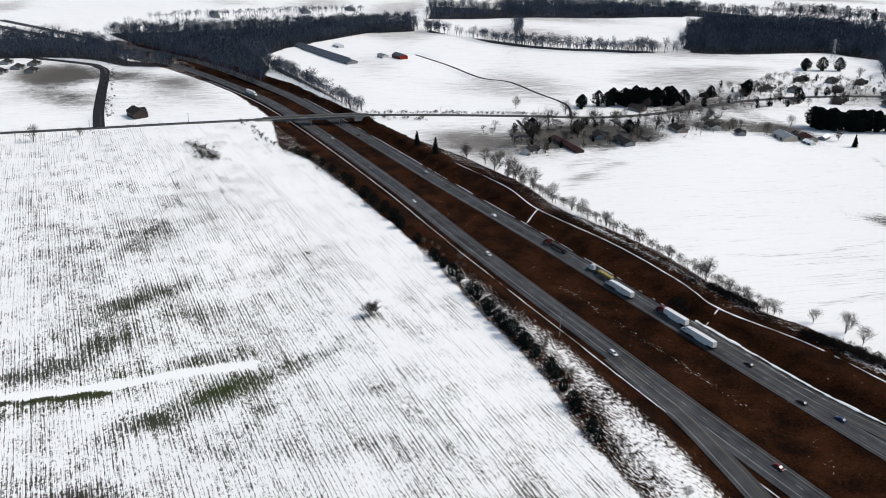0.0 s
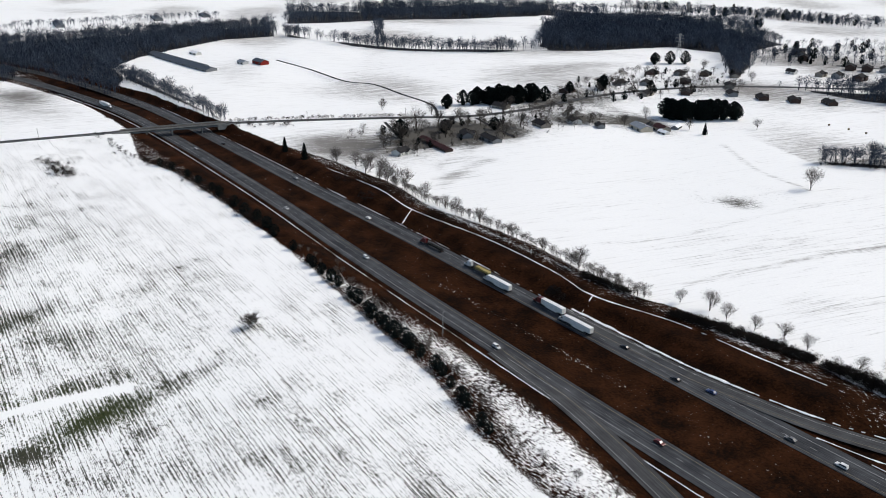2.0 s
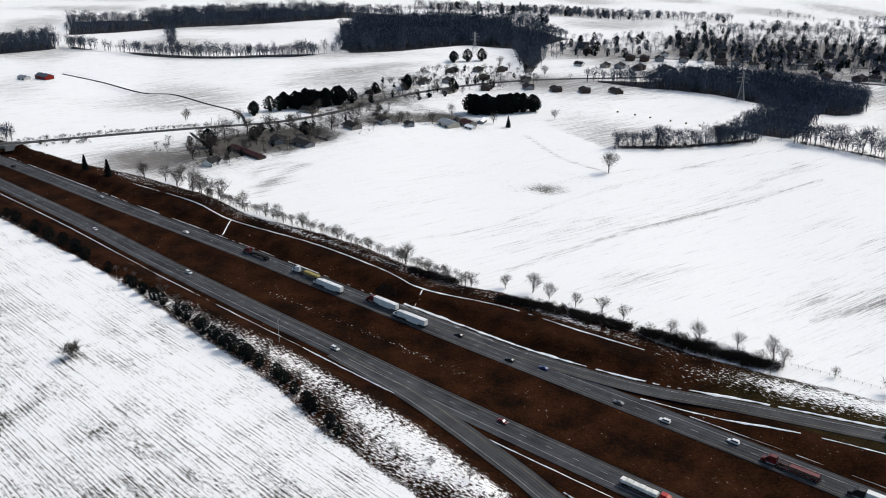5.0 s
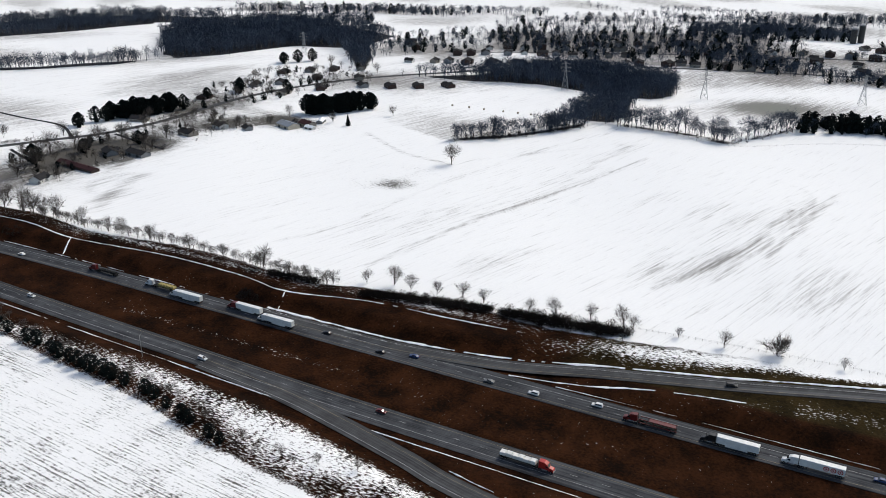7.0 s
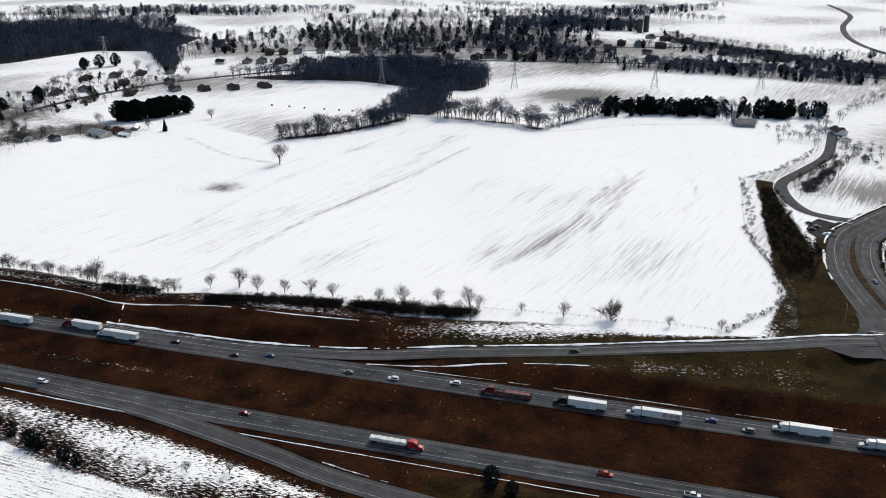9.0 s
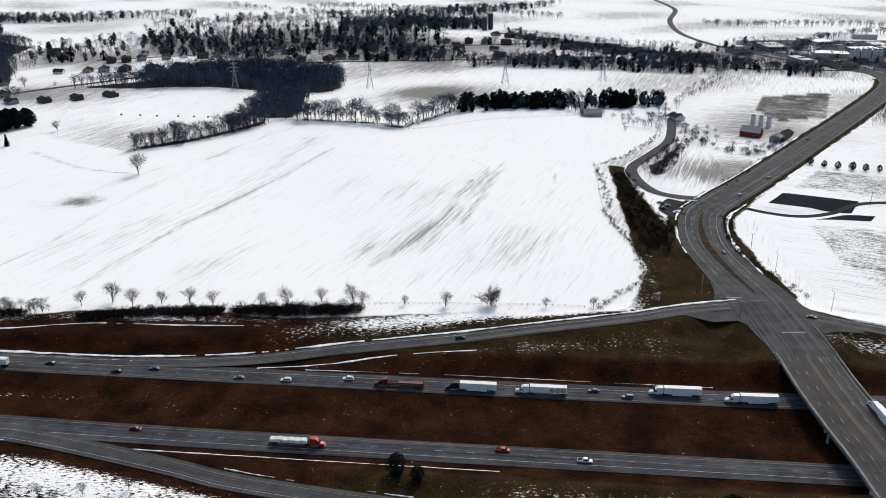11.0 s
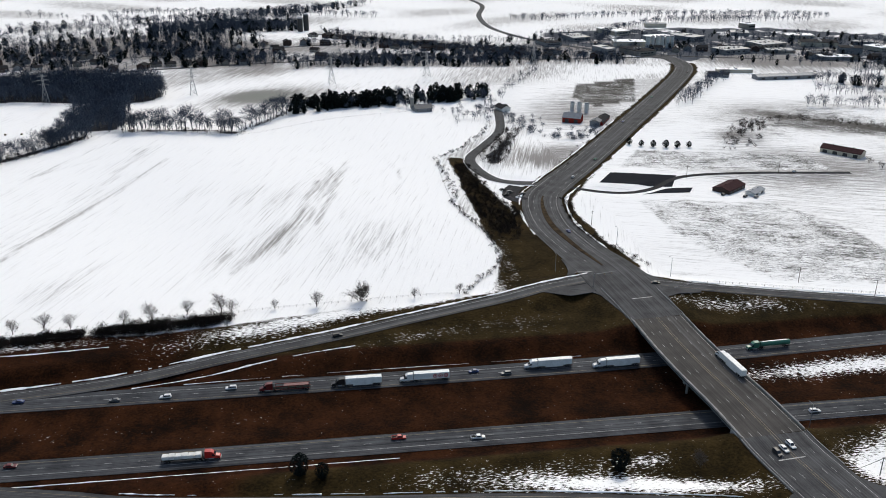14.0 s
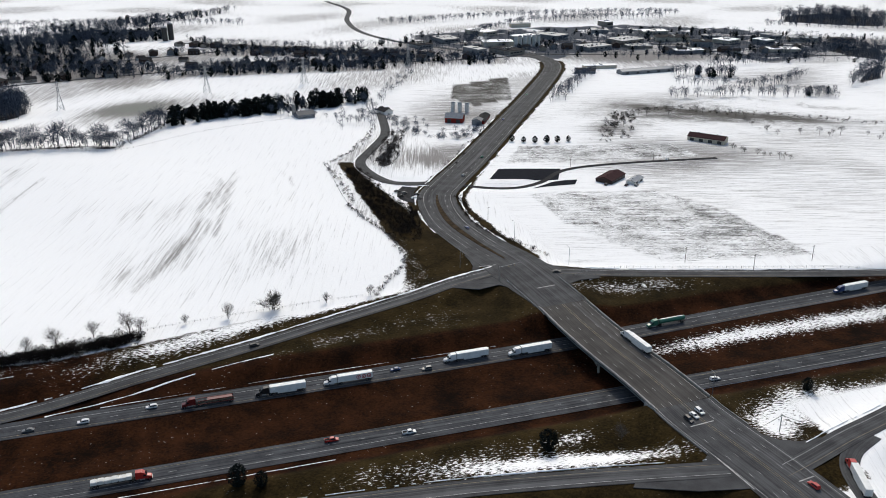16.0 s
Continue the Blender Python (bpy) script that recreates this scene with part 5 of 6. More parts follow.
for x, y, s in ((-405, 206, 3.6), (-399, 205, 4.2), (-388, 204, 4.2), (-376, 203, 4.6), (-368, 203, 4), (-352, 201, 4.4), (-345, 201, 5), (-333, 199, 4), (-326, 197, 5.2), (-318, 197, 4.4), (-311, 196, 5), (-303, 195, 5.6), (-296, 196, 5), (-290, 195, 5),
                (-281, 194, 4), (-268, 193, 4.4), (-262, 192, 4), (-252, 189, 3.4), (-241, 186, 4.4), (-236, 185, 4.2), (-222, 181, 4), (-216, 180, 3.4), (-428, 208, 4), (-455, 209, 5), (-470, 212, 5), (-486, 213, 5), (-500, 211, 5.4), (-520, 213, 5), (-545, 213, 5), (-560, 214, 4),
                (-580, 212, 4.4), (-600, 212, 4), (-625, 210, 4), (-640, 206, 4)):
    tree("cedar", CEDAR[rng.randrange(3)], NEEDLES, x, y, s, rng.uniform(0, 360), "dark bushy cedar in the fence row", "cedar", "fence-row cedars", 1.5)
for x, y, s in ((48, 195, 5.0), (-68, 208, 5.0), (-60, 205, 3.6), (172, 202, 3.4)):
    tree("cedar", CEDAR[rng.randrange(3)], NEEDLES, x, y, s, rng.uniform(0, 360), "dark round bush on the snowy bank", "bush", "", 1.7)
for x, y, s in ((78, 192, 6.5), (-160, 190, 4), (-232, 190, 4.5), (-210, 186, 4.2), (-258, 197, 5), (-285, 201, 4.6), (-190, 184, 4), (-175, 186, 4.6), (-330, 203, 4), (172, 198, 4), (-380, 210, 3.6)):
    tree("bare_tree", BIG[rng.randrange(4)], BARK, x, y, s, rng.uniform(0, 360), "small bare sapling on the snowy highway bank", "tree")

# ---------------------------------------------------------------- buildings
def paint(name, c, rough=0.7, k=0.75, metal=0.0):
    return worn(name, tuple(v * k for v in c), c, 0.4, rough, metal, 4.0)


WALL_WHITE, WALL_TAN = paint("white_siding", (0.62, 0.62, 0.6)), paint("tan_siding", (0.27, 0.25, 0.22))
WALL_BRICK, WALL_GREY = paint("red_brick", (0.07, 0.05, 0.044)), paint("grey_siding", (0.22, 0.23, 0.24))
WALL_RED, WALL_CREAM = paint("barn_red", (0.22, 0.028, 0.022)), paint("cream_siding", (0.5, 0.46, 0.38))
ROOF_DARK, ROOF_BROWN = paint("dark_shingles", (0.035, 0.034, 0.036), 0.9), paint("brown_metal_roof", (0.055, 0.028, 0.030), 0.85)
ROOF_GREY, ROOF_BLUE = paint("grey_metal_roof", (0.2, 0.22, 0.25), 0.5), paint("slate_blue_roof", (0.05, 0.06, 0.08), 0.6)
WALL_DARK = paint("dark_timber", (0.06, 0.05, 0.045), 0.85)
GLASS = paint("window_glass", (0.03, 0.035, 0.04), 0.15)
TRIM = paint("white_trim", (0.6, 0.6, 0.58))
WOOD_POLE = paint("weathered_pole", (0.10, 0.08, 0.065), 0.9)
DARK_METAL = paint("dark_metal", (0.04, 0.042, 0.045), 0.5, 0.75, 0.5)
PLASTIC_BLACK = paint("black_sheet", (0.012, 0.014, 0.02), 0.9)
SNOW_ROOF = SNOW


def gable(w, d, h, rise, over=0.5):
    """Walls with gable ends, and a roof of two thick slopes."""
    wall = prism([(-w / 2, 0), (w / 2, 0), (w / 2, h), (0, h + rise), (-w / 2, h)], -d / 2, d / 2)
    k = rise / (w / 2)
    x, z = w / 2 + over, h - over * k
    t = 0.28
    roof = prism([(-x, z), (0, h + rise), (x, z), (x, z + t), (0, h + rise + t), (-x, z + t)], -d / 2 - over, d / 2 + over)
    roof = (roof[0], [(0, 1, 4, 5), (1, 2, 3, 4), (11, 10, 7, 6), (10, 9, 8, 7), (0, 6, 7, 1), (1, 7, 8, 2), (2, 8, 9, 3), (3, 9, 10, 4), (4, 10, 11, 5), (5, 11, 6, 0)])
    return wall, roof


def house(x, y, turn, w, d, h, rise, wall_mat, roof_mat, label, category="house", group="", name="house", chimney=True, wing=True, windows=3, z=None, roof_label=""):
    ob = thing(name, x, y, height_at(x, y) - 0.4 if z is None else z, turn, label, category, group)
    wall, roof = gable(w, d, h, rise)
    part("wall", wall, wall_mat, ob)
    part("roof", roof, roof_mat, ob, roof_label)
    if wing:
        wl, rf = gable(w * 0.7, d * 0.45, h * 0.85, rise * 0.65, 0.4)
        for nm, g, m in (("wing_wall", wl, wall_mat), ("wing_roof", rf, roof_mat)):
            o = part(nm, g, m, ob)
            o.matrix_basis = pose(w * 0.38, d * 0.30, 0, 0, 0, 90)
    for s in (-1, 1):
        for k in range(windows):
            yy = -d / 2 + d * (k + 0.5) / windows
            o = part("window", box(-0.06, 0.06, -0.6, 0.6, -0.7, 0.7), TRIM, ob)
            o.matrix_basis = pose(s * w / 2, yy, h * 0.58)
            p = part("pane", box(-0.09, 0.09, -0.48, 0.48, -0.58, 0.58), GLASS, o)
    part("door", box(-w / 2 - 0.05, -w / 2 + 0.03, d * 0.1, d * 0.1 + 0.95, 0, 2.05), DARK_METAL, ob)
    if chimney:
        part("chimney", box(-0.4, 0.4, d * 0.2, d * 0.2 + 0.8, h, h + rise + 1.1, 0.04), WALL_BRICK, ob)
    return ob


def shed(x, y, turn, w, d, h, rise, wall_mat, roof_mat, label, category="barn", group="", doors=2, name="barn"):
    ob = thing(name, x, y, height_at(x, y) - 0.4, turn, label, category, group)
    wall, roof = gable(w, d, h, rise, 0.35)
    part("wall", wall, wall_mat, ob)
    part("roof", roof, roof_mat, ob)
    for k in range(doors):
        yy = -d / 2 + d * (k + 0.5) / doors
        part("door", box(-w / 2 - 0.06, -w / 2 + 0.04, yy - min(1.8, d / doors * 0.3), yy + min(1.8, d / doors * 0.3), 0, h * 0.78), DARK_METAL, ob)
        part("door", box(w / 2 - 0.04, w / 2 + 0.06, yy - min(1.8, d / doors * 0.3), yy + min(1.8, d / doors * 0.3), 0, h * 0.78), DARK_METAL, ob)
    for k in range(max(2, int(d / 12))):
        yy = -d / 2 + d * (k + 0.5) / max(2, int(d / 12))
        part("ridge_vent", box(-0.45, 0.45, yy - 0.5, yy + 0.5, h + rise + 0.1, h + rise + 0.75, 0.05), roof_mat, ob)
    return ob


def silo(x, y, r, h, mat, label):
    ob = thing("silo", x, y, height_at(x, y) - 0.1, 0, label, "silo")
    bm = rod((0, 0, 0), (0, 0, h), r, r, 20)
    barrel = part("barrel", bm, mat, ob)
    for k in range(1, int(h / 1.5)):
        part("hoop", rod((0, 0, k * 1.5 - 0.06), (0, 0, k * 1.5 + 0.06), r * 1.02, r * 1.02, 20), mat, barrel)
    bm = bmesh.new()
    bmesh.ops.create_uvsphere(bm, u_segments=20, v_segments=10, radius=r * 1.02, matrix=Matrix.Translation((0, 0, h)) @ Matrix.Diagonal((1, 1, 0.55, 1)))
    part("dome", bm, ROOF_GREY, ob, "grey metal dome")
    part("ladder", rod((r + 0.15, 0, 0), (r + 0.15, 0, h), 0.12, 0.12, 6), STEEL, ob)
    return ob


# farm houses along the country road beyond the overpass
house(-558, 372, 20, 9, 13, 3.4, 2.4, WALL_WHITE, ROOF_DARK, "small white house with a dark gable roof")
shed(-560, 408, 82, 7, 46, 2.6, 1.3, WALL_BRICK, ROOF_BROWN, "long low brown shed with a rusty roof", "shed", doors=6)
house(-567, 446, 60, 10, 16, 3.2, 2.2, WALL_GREY, ROOF_DARK, "grey ranch house among bare yard trees")
shed(-542, 452, 80, 9, 22, 3.0, 1.8, WALL_GREY, ROOF_DARK, "dark weathered farm shed with snow around", "shed")
house(-551, 518, 75, 10, 17, 3.2, 2.3, WALL_TAN, ROOF_DARK, "tan ranch house with a dark roof")
house(-544, 551, 70, 9, 14, 3.2, 2.2, WALL_WHITE, ROOF_DARK, "white house with a dark roof beside the pasture")
shed(-495, 585, 70, 12, 20, 3.6, 2.0, WALL_CREAM, ROOF_GREY, "cream farm building with a pale metal roof", "farm building")
shed(-483, 598, 70, 10, 15, 3.4, 2.0, WALL_TAN, ROOF_BROWN, "tan farm building with a brown roof", "farm building")
shed(-480, 615, 20, 6, 12, 2.6, 1.4, WALL_GREY, SNOW_ROOF, "small grey shed under a snowy roof", "shed")
shed(-474, 590, 80, 5, 10, 2.4, 1.2, WALL_WHITE, SNOW_ROOF, "small white shed under a snowy roof", "shed")
shed(-500, 602, 30, 5, 8, 2.4, 1.2, WALL_GREY, ROOF_DARK, "small dark shed in the farm yard", "shed")
house(-519, 558, 60, 7, 10, 2.8, 1.8, WALL_GREY, ROOF_DARK, "small grey cottage with a dark roof")
house(-632, 540, 100, 9, 16, 3.2, 2.4, WALL_TAN, ROOF_DARK, "tan brick house in front of the pines")
for x, y, t in ((-606, 783, 40), (-618, 834, 30), (-650, 600, 10), (-645, 640, 15), (-640, 715, 20), (-625, 740, 30), (-590, 700, 20), (-570, 740, 35), (-560, 800, 40), (-504, 777, 50), (-477, 791, 45),
                (-640, 815, 30), (-660, 790, 20), (-535, 770, 50), (-590, 850, 40), (-450, 810, 60)):
    house(x, y, t, 9.5, 15, 3.2, 2.2, (WALL_BRICK, WALL_GREY, WALL_TAN)[int(-x) % 3], ROOF_DARK, "low ranch house with a dark roof beside the road", group="roadside houses")
# the large dark house by the side road, sheds and lots beyond
house(-829, 116, 100, 13, 20, 5.5, 3.4, WALL_DARK, ROOF_DARK, "large dark two-storey house by the side road", windows=5)
for x, y in ((-1121, 31), (-1095, 44), (-1166, 21), (-1140, 50), (-1100, 12)):
    house(x, y, 70, 10, 15, 3.4, 2.4, WALL_GREY, ROOF_DARK, "grey house in a small snowy lot", group="lot houses")
shed(-1044, 384, 96, 14, 132, 3.2, 2.2, WALL_GREY, ROOF_BLUE, "very long poultry house with a blue-grey roof", "poultry house", "poultry houses", 8)
shed(-1068, 384, 96, 14, 132, 3.2, 2.2, WALL_GREY, ROOF_BLUE, "very long poultry house with a blue-grey roof", "poultry house", "poultry houses", 8)
shed(-984, 456, 96, 11, 20, 4, 2.4, WALL_RED, ROOF_BLUE, "red barn with a blue-grey roof", "barn")
shed(-1000, 440, 96, 8, 14, 3, 1.8, WALL_WHITE, ROOF_GREY, "white farm shed beside the red barn", "shed")
shed(-1100, 420, 96, 8, 18, 3, 1.8, WALL_WHITE, SNOW_ROOF, "pale farm shed under snow", "shed")
for x, y, l in ((-1494, 353, 60), (-1466, 502, 40), (-1459, 582, 30)):
    shed(x, y, 80, 13, l, 3.4, 2, WALL_GREY, ROOF_BLUE, "distant long farm shed with a blue roof", "barn", "distant sheds", 3)
# the farm beyond the curve of the road
shed(232, 502, 128, 13, 24, 3.2, 2.0, WALL_BRICK, ROOF_BROWN, "open farm stand with a dark maroon roof", "barn", doors=4)
shed(247, 492, 128, 7, 16, 2.6, 1.2, WALL_WHITE, ROOF_GREY, "pale lean-to beside the maroon-roofed barn", "shed")
shed(363, 575, 40, 12, 32, 4.0, 2.6, WALL_CREAM, ROOF_BROWN, "cream barn with a dark brown roof", "barn", doors=4)
ob = shed(176, 714, 60, 11, 17, 5, 3.8, WALL_RED, ROOF_GREY, "red barn with a pale roof in the farm yard", "barn")
shed(202, 708, 150, 9, 30, 3, 1.8, WALL_RED, ROOF_DARK, "long low farm shed with a dark roof", "shed", doors=4)
shed(193, 697, 150, 9, 10, 4.4, 2, WALL_GREY, ROOF_BLUE, "dark blue farm building beside the red barn", "shed")
for x, y in ((186, 752), (192, 748), (198, 744)):
    silo(x, y, 2.0, 9, WALL_WHITE, "pale concrete silo in the farm yard")
house(120, 768, 20, 10, 14, 3.4, 2.4, WALL_WHITE, ROOF_DARK, "white house beside the farm lane")
house(42, 778, 100, 11, 17, 3.8, 3.2, WALL_GREY, ROOF_BLUE, "grey farm house with a wide snow-dusted roof", windows=5)
silo(33, 790, 1.8, 10, CONCRETE, "pale silo beside the farm house")
silo(-999, 1283, 3, 17, CONCRETE, "tall dark silo on a distant farm")
silo(-85, 1335, 4, 20, DARK_METAL, "tall dark blue silo on a distant farm")
silo(-76, 1345, 4, 24, DARK_METAL, "tall dark blue silo on a distant farm")
shed(475, 884, 92, 14, 72, 4.5, 1.8, WALL_GREY, ROOF_GREY, "long pale warehouse beyond the fields", "warehouse", doors=5)

# the village and the works beyond
rngv = random.Random(11)
streets = [((-560, 915), (-400, 975), 8), ((-330, 1030), (-120, 1075), 10), ((-540, 985), (-330, 1085), 11), ((-520, 1050), (-300, 1150), 11), ((-480, 1120), (-250, 1210), 11), ((-280, 1120), (-60, 1130), 9),
           ((-250, 1180), (-40, 1200), 9), ((-70, 1290), (190, 1100), 15), ((-20, 1250), (215, 1070), 15), ((20, 1180), (250, 1040), 12), ((-60, 1090), (150, 1045), 10),
           ((170, 1120), (330, 1030), 8), ((390, 1090), (560, 1060), 8), ((560, 1000), (760, 960), 8), ((-600, 1000), (-640, 1060), 4)]
protos = [house(0, -3000 + 40 * k, 0, 7.5 + 0.8 * k, 10.5 + k, 3.2 + 0.7 * k, 2.4, wm, rm, "suburban house with a dark roof in snow", group="village houses", z=0)
          for k, (wm, rm) in enumerate(((WALL_WHITE, ROOF_DARK), (WALL_TAN, ROOF_DARK), (WALL_GREY, ROOF_DARK), (WALL_BRICK, ROOF_DARK)))]
spots = []
for a, b, n in streets:
    ang = math.degrees(math.atan2(b[1] - a[1], b[0] - a[0]))
    for k in range(n):
        u = (k + rngv.uniform(0.2, 0.8)) / n
        spots.append((a[0] + (b[0] - a[0]) * u + rngv.gauss(0, 4), a[1] + (b[1] - a[1]) * u + rngv.gauss(0, 6), ang + rngv.choice((0, 90)) + rngv.gauss(0, 8)))
for i, (x, y, t) in enumerate(spots):
    if i < 4:
        protos[i].matrix_basis = pose(x, y, -0.2 + height_at(x, y), 0, 0, t)
    else:
        copy_thing(protos[rngv.randrange(4)], pose(x, y, -0.2 + height_at(x, y), 0, 0, t))
works = [(365, 1070, 28, 42, 6, 20), (420, 1140, 35, 28, 10, 10), (489, 1054, 42, 28, 6, 15), (560, 1096, 42, 35, 7, 15), (315, 1195, 28, 42, 5, 10), (436, 930, 10, 42, 4, 80), (557, 1051, 21, 35, 4, 80), (640, 1100, 28, 50, 6, 70),
         (700, 1050, 28, 28, 5, 20), (730, 960, 21, 42, 4, 70), (829, 1045, 28, 42, 5, 60), (600, 990, 18, 42, 4, 85), (480, 1180, 28, 42, 6, 30), (405, 905, 14, 24, 4, 60)]
for q in scatter(WORKS, 1.6, 888):
    if min(math.hypot(q[0] - b[0], q[1] - b[1]) for b in works) > 44:
        works.append((float(q[0]), float(q[1]), rngv.uniform(12, 28), rngv.uniform(22, 52), rngv.uniform(4, 8), rngv.choice((20, 70, 80, 15))))
for x, y, w, d, h, t in works:
    ob = thing("works_building", x, y, height_at(x, y) - 0.1, t, "flat-roofed factory building with pale walls", "factory", "works buildings")
    part("wall", box(-w / 2, w / 2, -d / 2, d / 2, 0, h, 0.1), (WALL_GREY, WALL_CREAM, WALL_TAN)[int(x) % 3], ob)
    part("roof", box(-w / 2 - 0.3, w / 2 + 0.3, -d / 2 - 0.3, d / 2 + 0.3, h + 0.003, h + 0.5, 0.05), (SNOW_ROOF, ROOF_GREY, ROOF_DARK)[int(y) % 3], ob)
    for k in range(4):
        part("roof_vent", box(-w * 0.3 + k * w * 0.18, -w * 0.3 + k * w * 0.18 + 2, -3, -0.5, h + 0.5, h + 1.9, 0.1), STEEL, ob)
        part("window", box(-w * 0.4 + k * w * 0.2, -w * 0.4 + k * w * 0.2 + 4, -d / 2 - 0.08, -d / 2 + 0.02, h * 0.4, h * 0.7), GLASS, ob)
for k in range(6):
    silo(392 + 7 * k, 1105 + 2 * (k % 2), 3.0, 15, WALL_WHITE, "tall pale storage silo at the works")


# ---------------------------------------------------------------- poles, pylons, fences
def pylon(x, y, h, turn):
    ob = thing("power_pylon", x, y, height_at(x, y) - 0.1, turn, "grey steel lattice power pylon on snow", "pylon", "power pylons")
    bw, tw = h * 0.12, h * 0.028
    lv = [0, 0.22, 0.42, 0.58, 0.72, 0.84, 0.94, 1.0]
    wd = [bw + (tw - bw) * min(1, t / 0.62) for t in lv]
    r = 0.17
    for sx, sy in ((-1, -1), (1, -1), (1, 1), (-1, 1)):
        bm = bmesh.new()
        for i in range(len(lv) - 1):
            rod((sx * wd[i], sy * wd[i], lv[i] * h), (sx * wd[i + 1], sy * wd[i + 1], lv[i + 1] * h), r, r * 0.8, 5, bm)
        part("leg", bm, STEEL, ob)
    bm = bmesh.new()
    cs = ((-1, -1), (1, -1), (1, 1), (-1, 1))
    for i in range(len(lv) - 1):
        for k in range(4):
            a, b = cs[k], cs[(k + 1) % 4]
            rod((a[0] * wd[i], a[1] * wd[i], lv[i] * h), (b[0] * wd[i + 1], b[1] * wd[i + 1], lv[i + 1] * h), r * 0.6, r * 0.6, 4, bm)
            rod((b[0] * wd[i], b[1] * wd[i], lv[i] * h), (a[0] * wd[i + 1], a[1] * wd[i + 1], lv[i + 1] * h), r * 0.6, r * 0.6, 4, bm)
    part("bracing", bm, STEEL, ob)
    for t, span in ((0.66, 5.0), (0.80, 6.2), (0.93, 4.4)):
        bm = rod((-span, 0, t * h), (span, 0, t * h), 0.14, 0.14, 5)
        for s in (-1, 1):
            rod((0, 0, t * h + 1.2), (s * span, 0, t * h), 0.1, 0.1, 5, bm)
            rod((s * span, 0, t * h), (s * span, 0, t * h - 1.6), 0.09, 0.09, 5, bm)
        part("cross_arm", bm, STEEL, ob)
    return ob


for x, y in ((-190, 881), (-44, 917), (65, 935), (-716, 908), (206, 1000), (-330, 850), (330, 1060)):
    pylon(x, y, 30, 15)


def utility_pole(x, y, h=10, turn=0, lamp=False):
    ob = thing("utility_pole" if not lamp else "light_pole", x, y, height_at(x, y) - 0.1, turn,
               "weathered wooden utility pole with crossarm" if not lamp else "tall grey metal light pole by the roadside", "pole", "roadside poles")
    part("pole", rod((0, 0, 0), (0, 0, h), 0.17, 0.11, 8), WOOD_POLE if not lamp else STEEL, ob)
    if lamp:
        part("arm", rod((0, 0, h), (0, 1.9, h + 0.3), 0.06, 0.05, 6), STEEL, ob)
        part("lamp_head", box(-0.18, 0.18, 1.7, 2.5, h + 0.2, h + 0.4, 0.04), DARK_METAL, ob)
    else:
        part("crossarm", box(-1.2, 1.2, -0.07, 0.07, h - 0.9, h - 0.74, 0.02), WOOD_POLE, ob)
        for s in (-1, 0, 1):
            part("insulator", rod((s * 1.05, 0, h - 0.74), (s * 1.05, 0, h - 0.5), 0.07, 0.05, 6), STEEL, ob)
    return ob


for x, y, l in ((117, 407, 1), (132, 359, 1), (198, 342, 0), (112, 442, 0), (270, 322, 0), (228, 319, 0), (212, 531, 0), (286, 533, 0), (-295, 217, 1), (134, 215, 1), (70, 372, 1), (-690, 360, 0), (-650, 440, 0), (-770, 150, 0), (-790, 70, 0), (-622, 560, 0), (-620, 650, 0), (100, 620, 0)):
    utility_pole(x, y, 10 if not l else 11, 15, bool(l))

# signal mast with two long arms beside the junction
ob = thing("signal_mast", 140, 178, height_at(140, 178) - 0.1, 0, "dark green signal mast with two long arms", "signal mast")
MAST = paint("green_mast", (0.03, 0.06, 0.05), 0.5)
part("pole", rod((0, 0, 0), (0, 0, 8), 0.2, 0.15, 10), MAST, ob)
part("arm", rod((0, 0, 7.6), (-12, -3, 6.2), 0.12, 0.07, 8), MAST, ob)
part("arm", rod((0, 0, 7.6), (9, -6, 5.0), 0.12, 0.07, 8), MAST, ob)
ob = thing("signal_mast", 84, 346, height_at(84, 346) - 0.1, 0, "grey signal mast over the junction", "signal mast")
part("pole", rod((0, 0, 0), (0, 0, 7.5), 0.16, 0.13, 10), STEEL, ob)
part("arm", rod((0, 0, 7.2), (13, 3, 7.0), 0.1, 0.06, 8), STEEL, ob)
for k in (6, 10):
    part("signal_head", box(k - 0.18, k + 0.18, k * 0.23 - 0.15, k * 0.23 + 0.15, 6.0, 7.0, 0.04), PAINT_YELLOW, ob)


def fence(points, gap, label, h=1.2, rails=False):
    line = draped(points, gap, 0)
    ob = thing("fence", *line[0], 0, label, "fence")
    inv = Matrix.Translation(line[0]).inverted()
    bm = rod((0, 0, -0.3), (0, 0, h), 0.09, 0.08, 6)
    me = bpy.data.meshes.new("post")
    bm.to_mesh(me)
    bm.free()
    me.materials.append(WOOD_POLE)
    for q in line:
        o = part("post", me, WOOD_POLE, ob)
        o.location = Vector(q) - Vector(line[0])
    for k in ((0.5, 0.85, 1.15) if not rails else (0.55, 1.0)):
        bm = bmesh.new()
        for a, b in zip(line[:-1], line[1:]):
            rod(Vector(a) - Vector(line[0]) + Vector((0, 0, k * h / 1.2)), Vector(b) - Vector(line[0]) + Vector((0, 0, k * h / 1.2)), 0.02 if not rails else 0.05, None, 4, bm)
        part("wire" if not rails else "rail", bm, STEEL if not rails else WOOD_POLE, ob)
    return ob


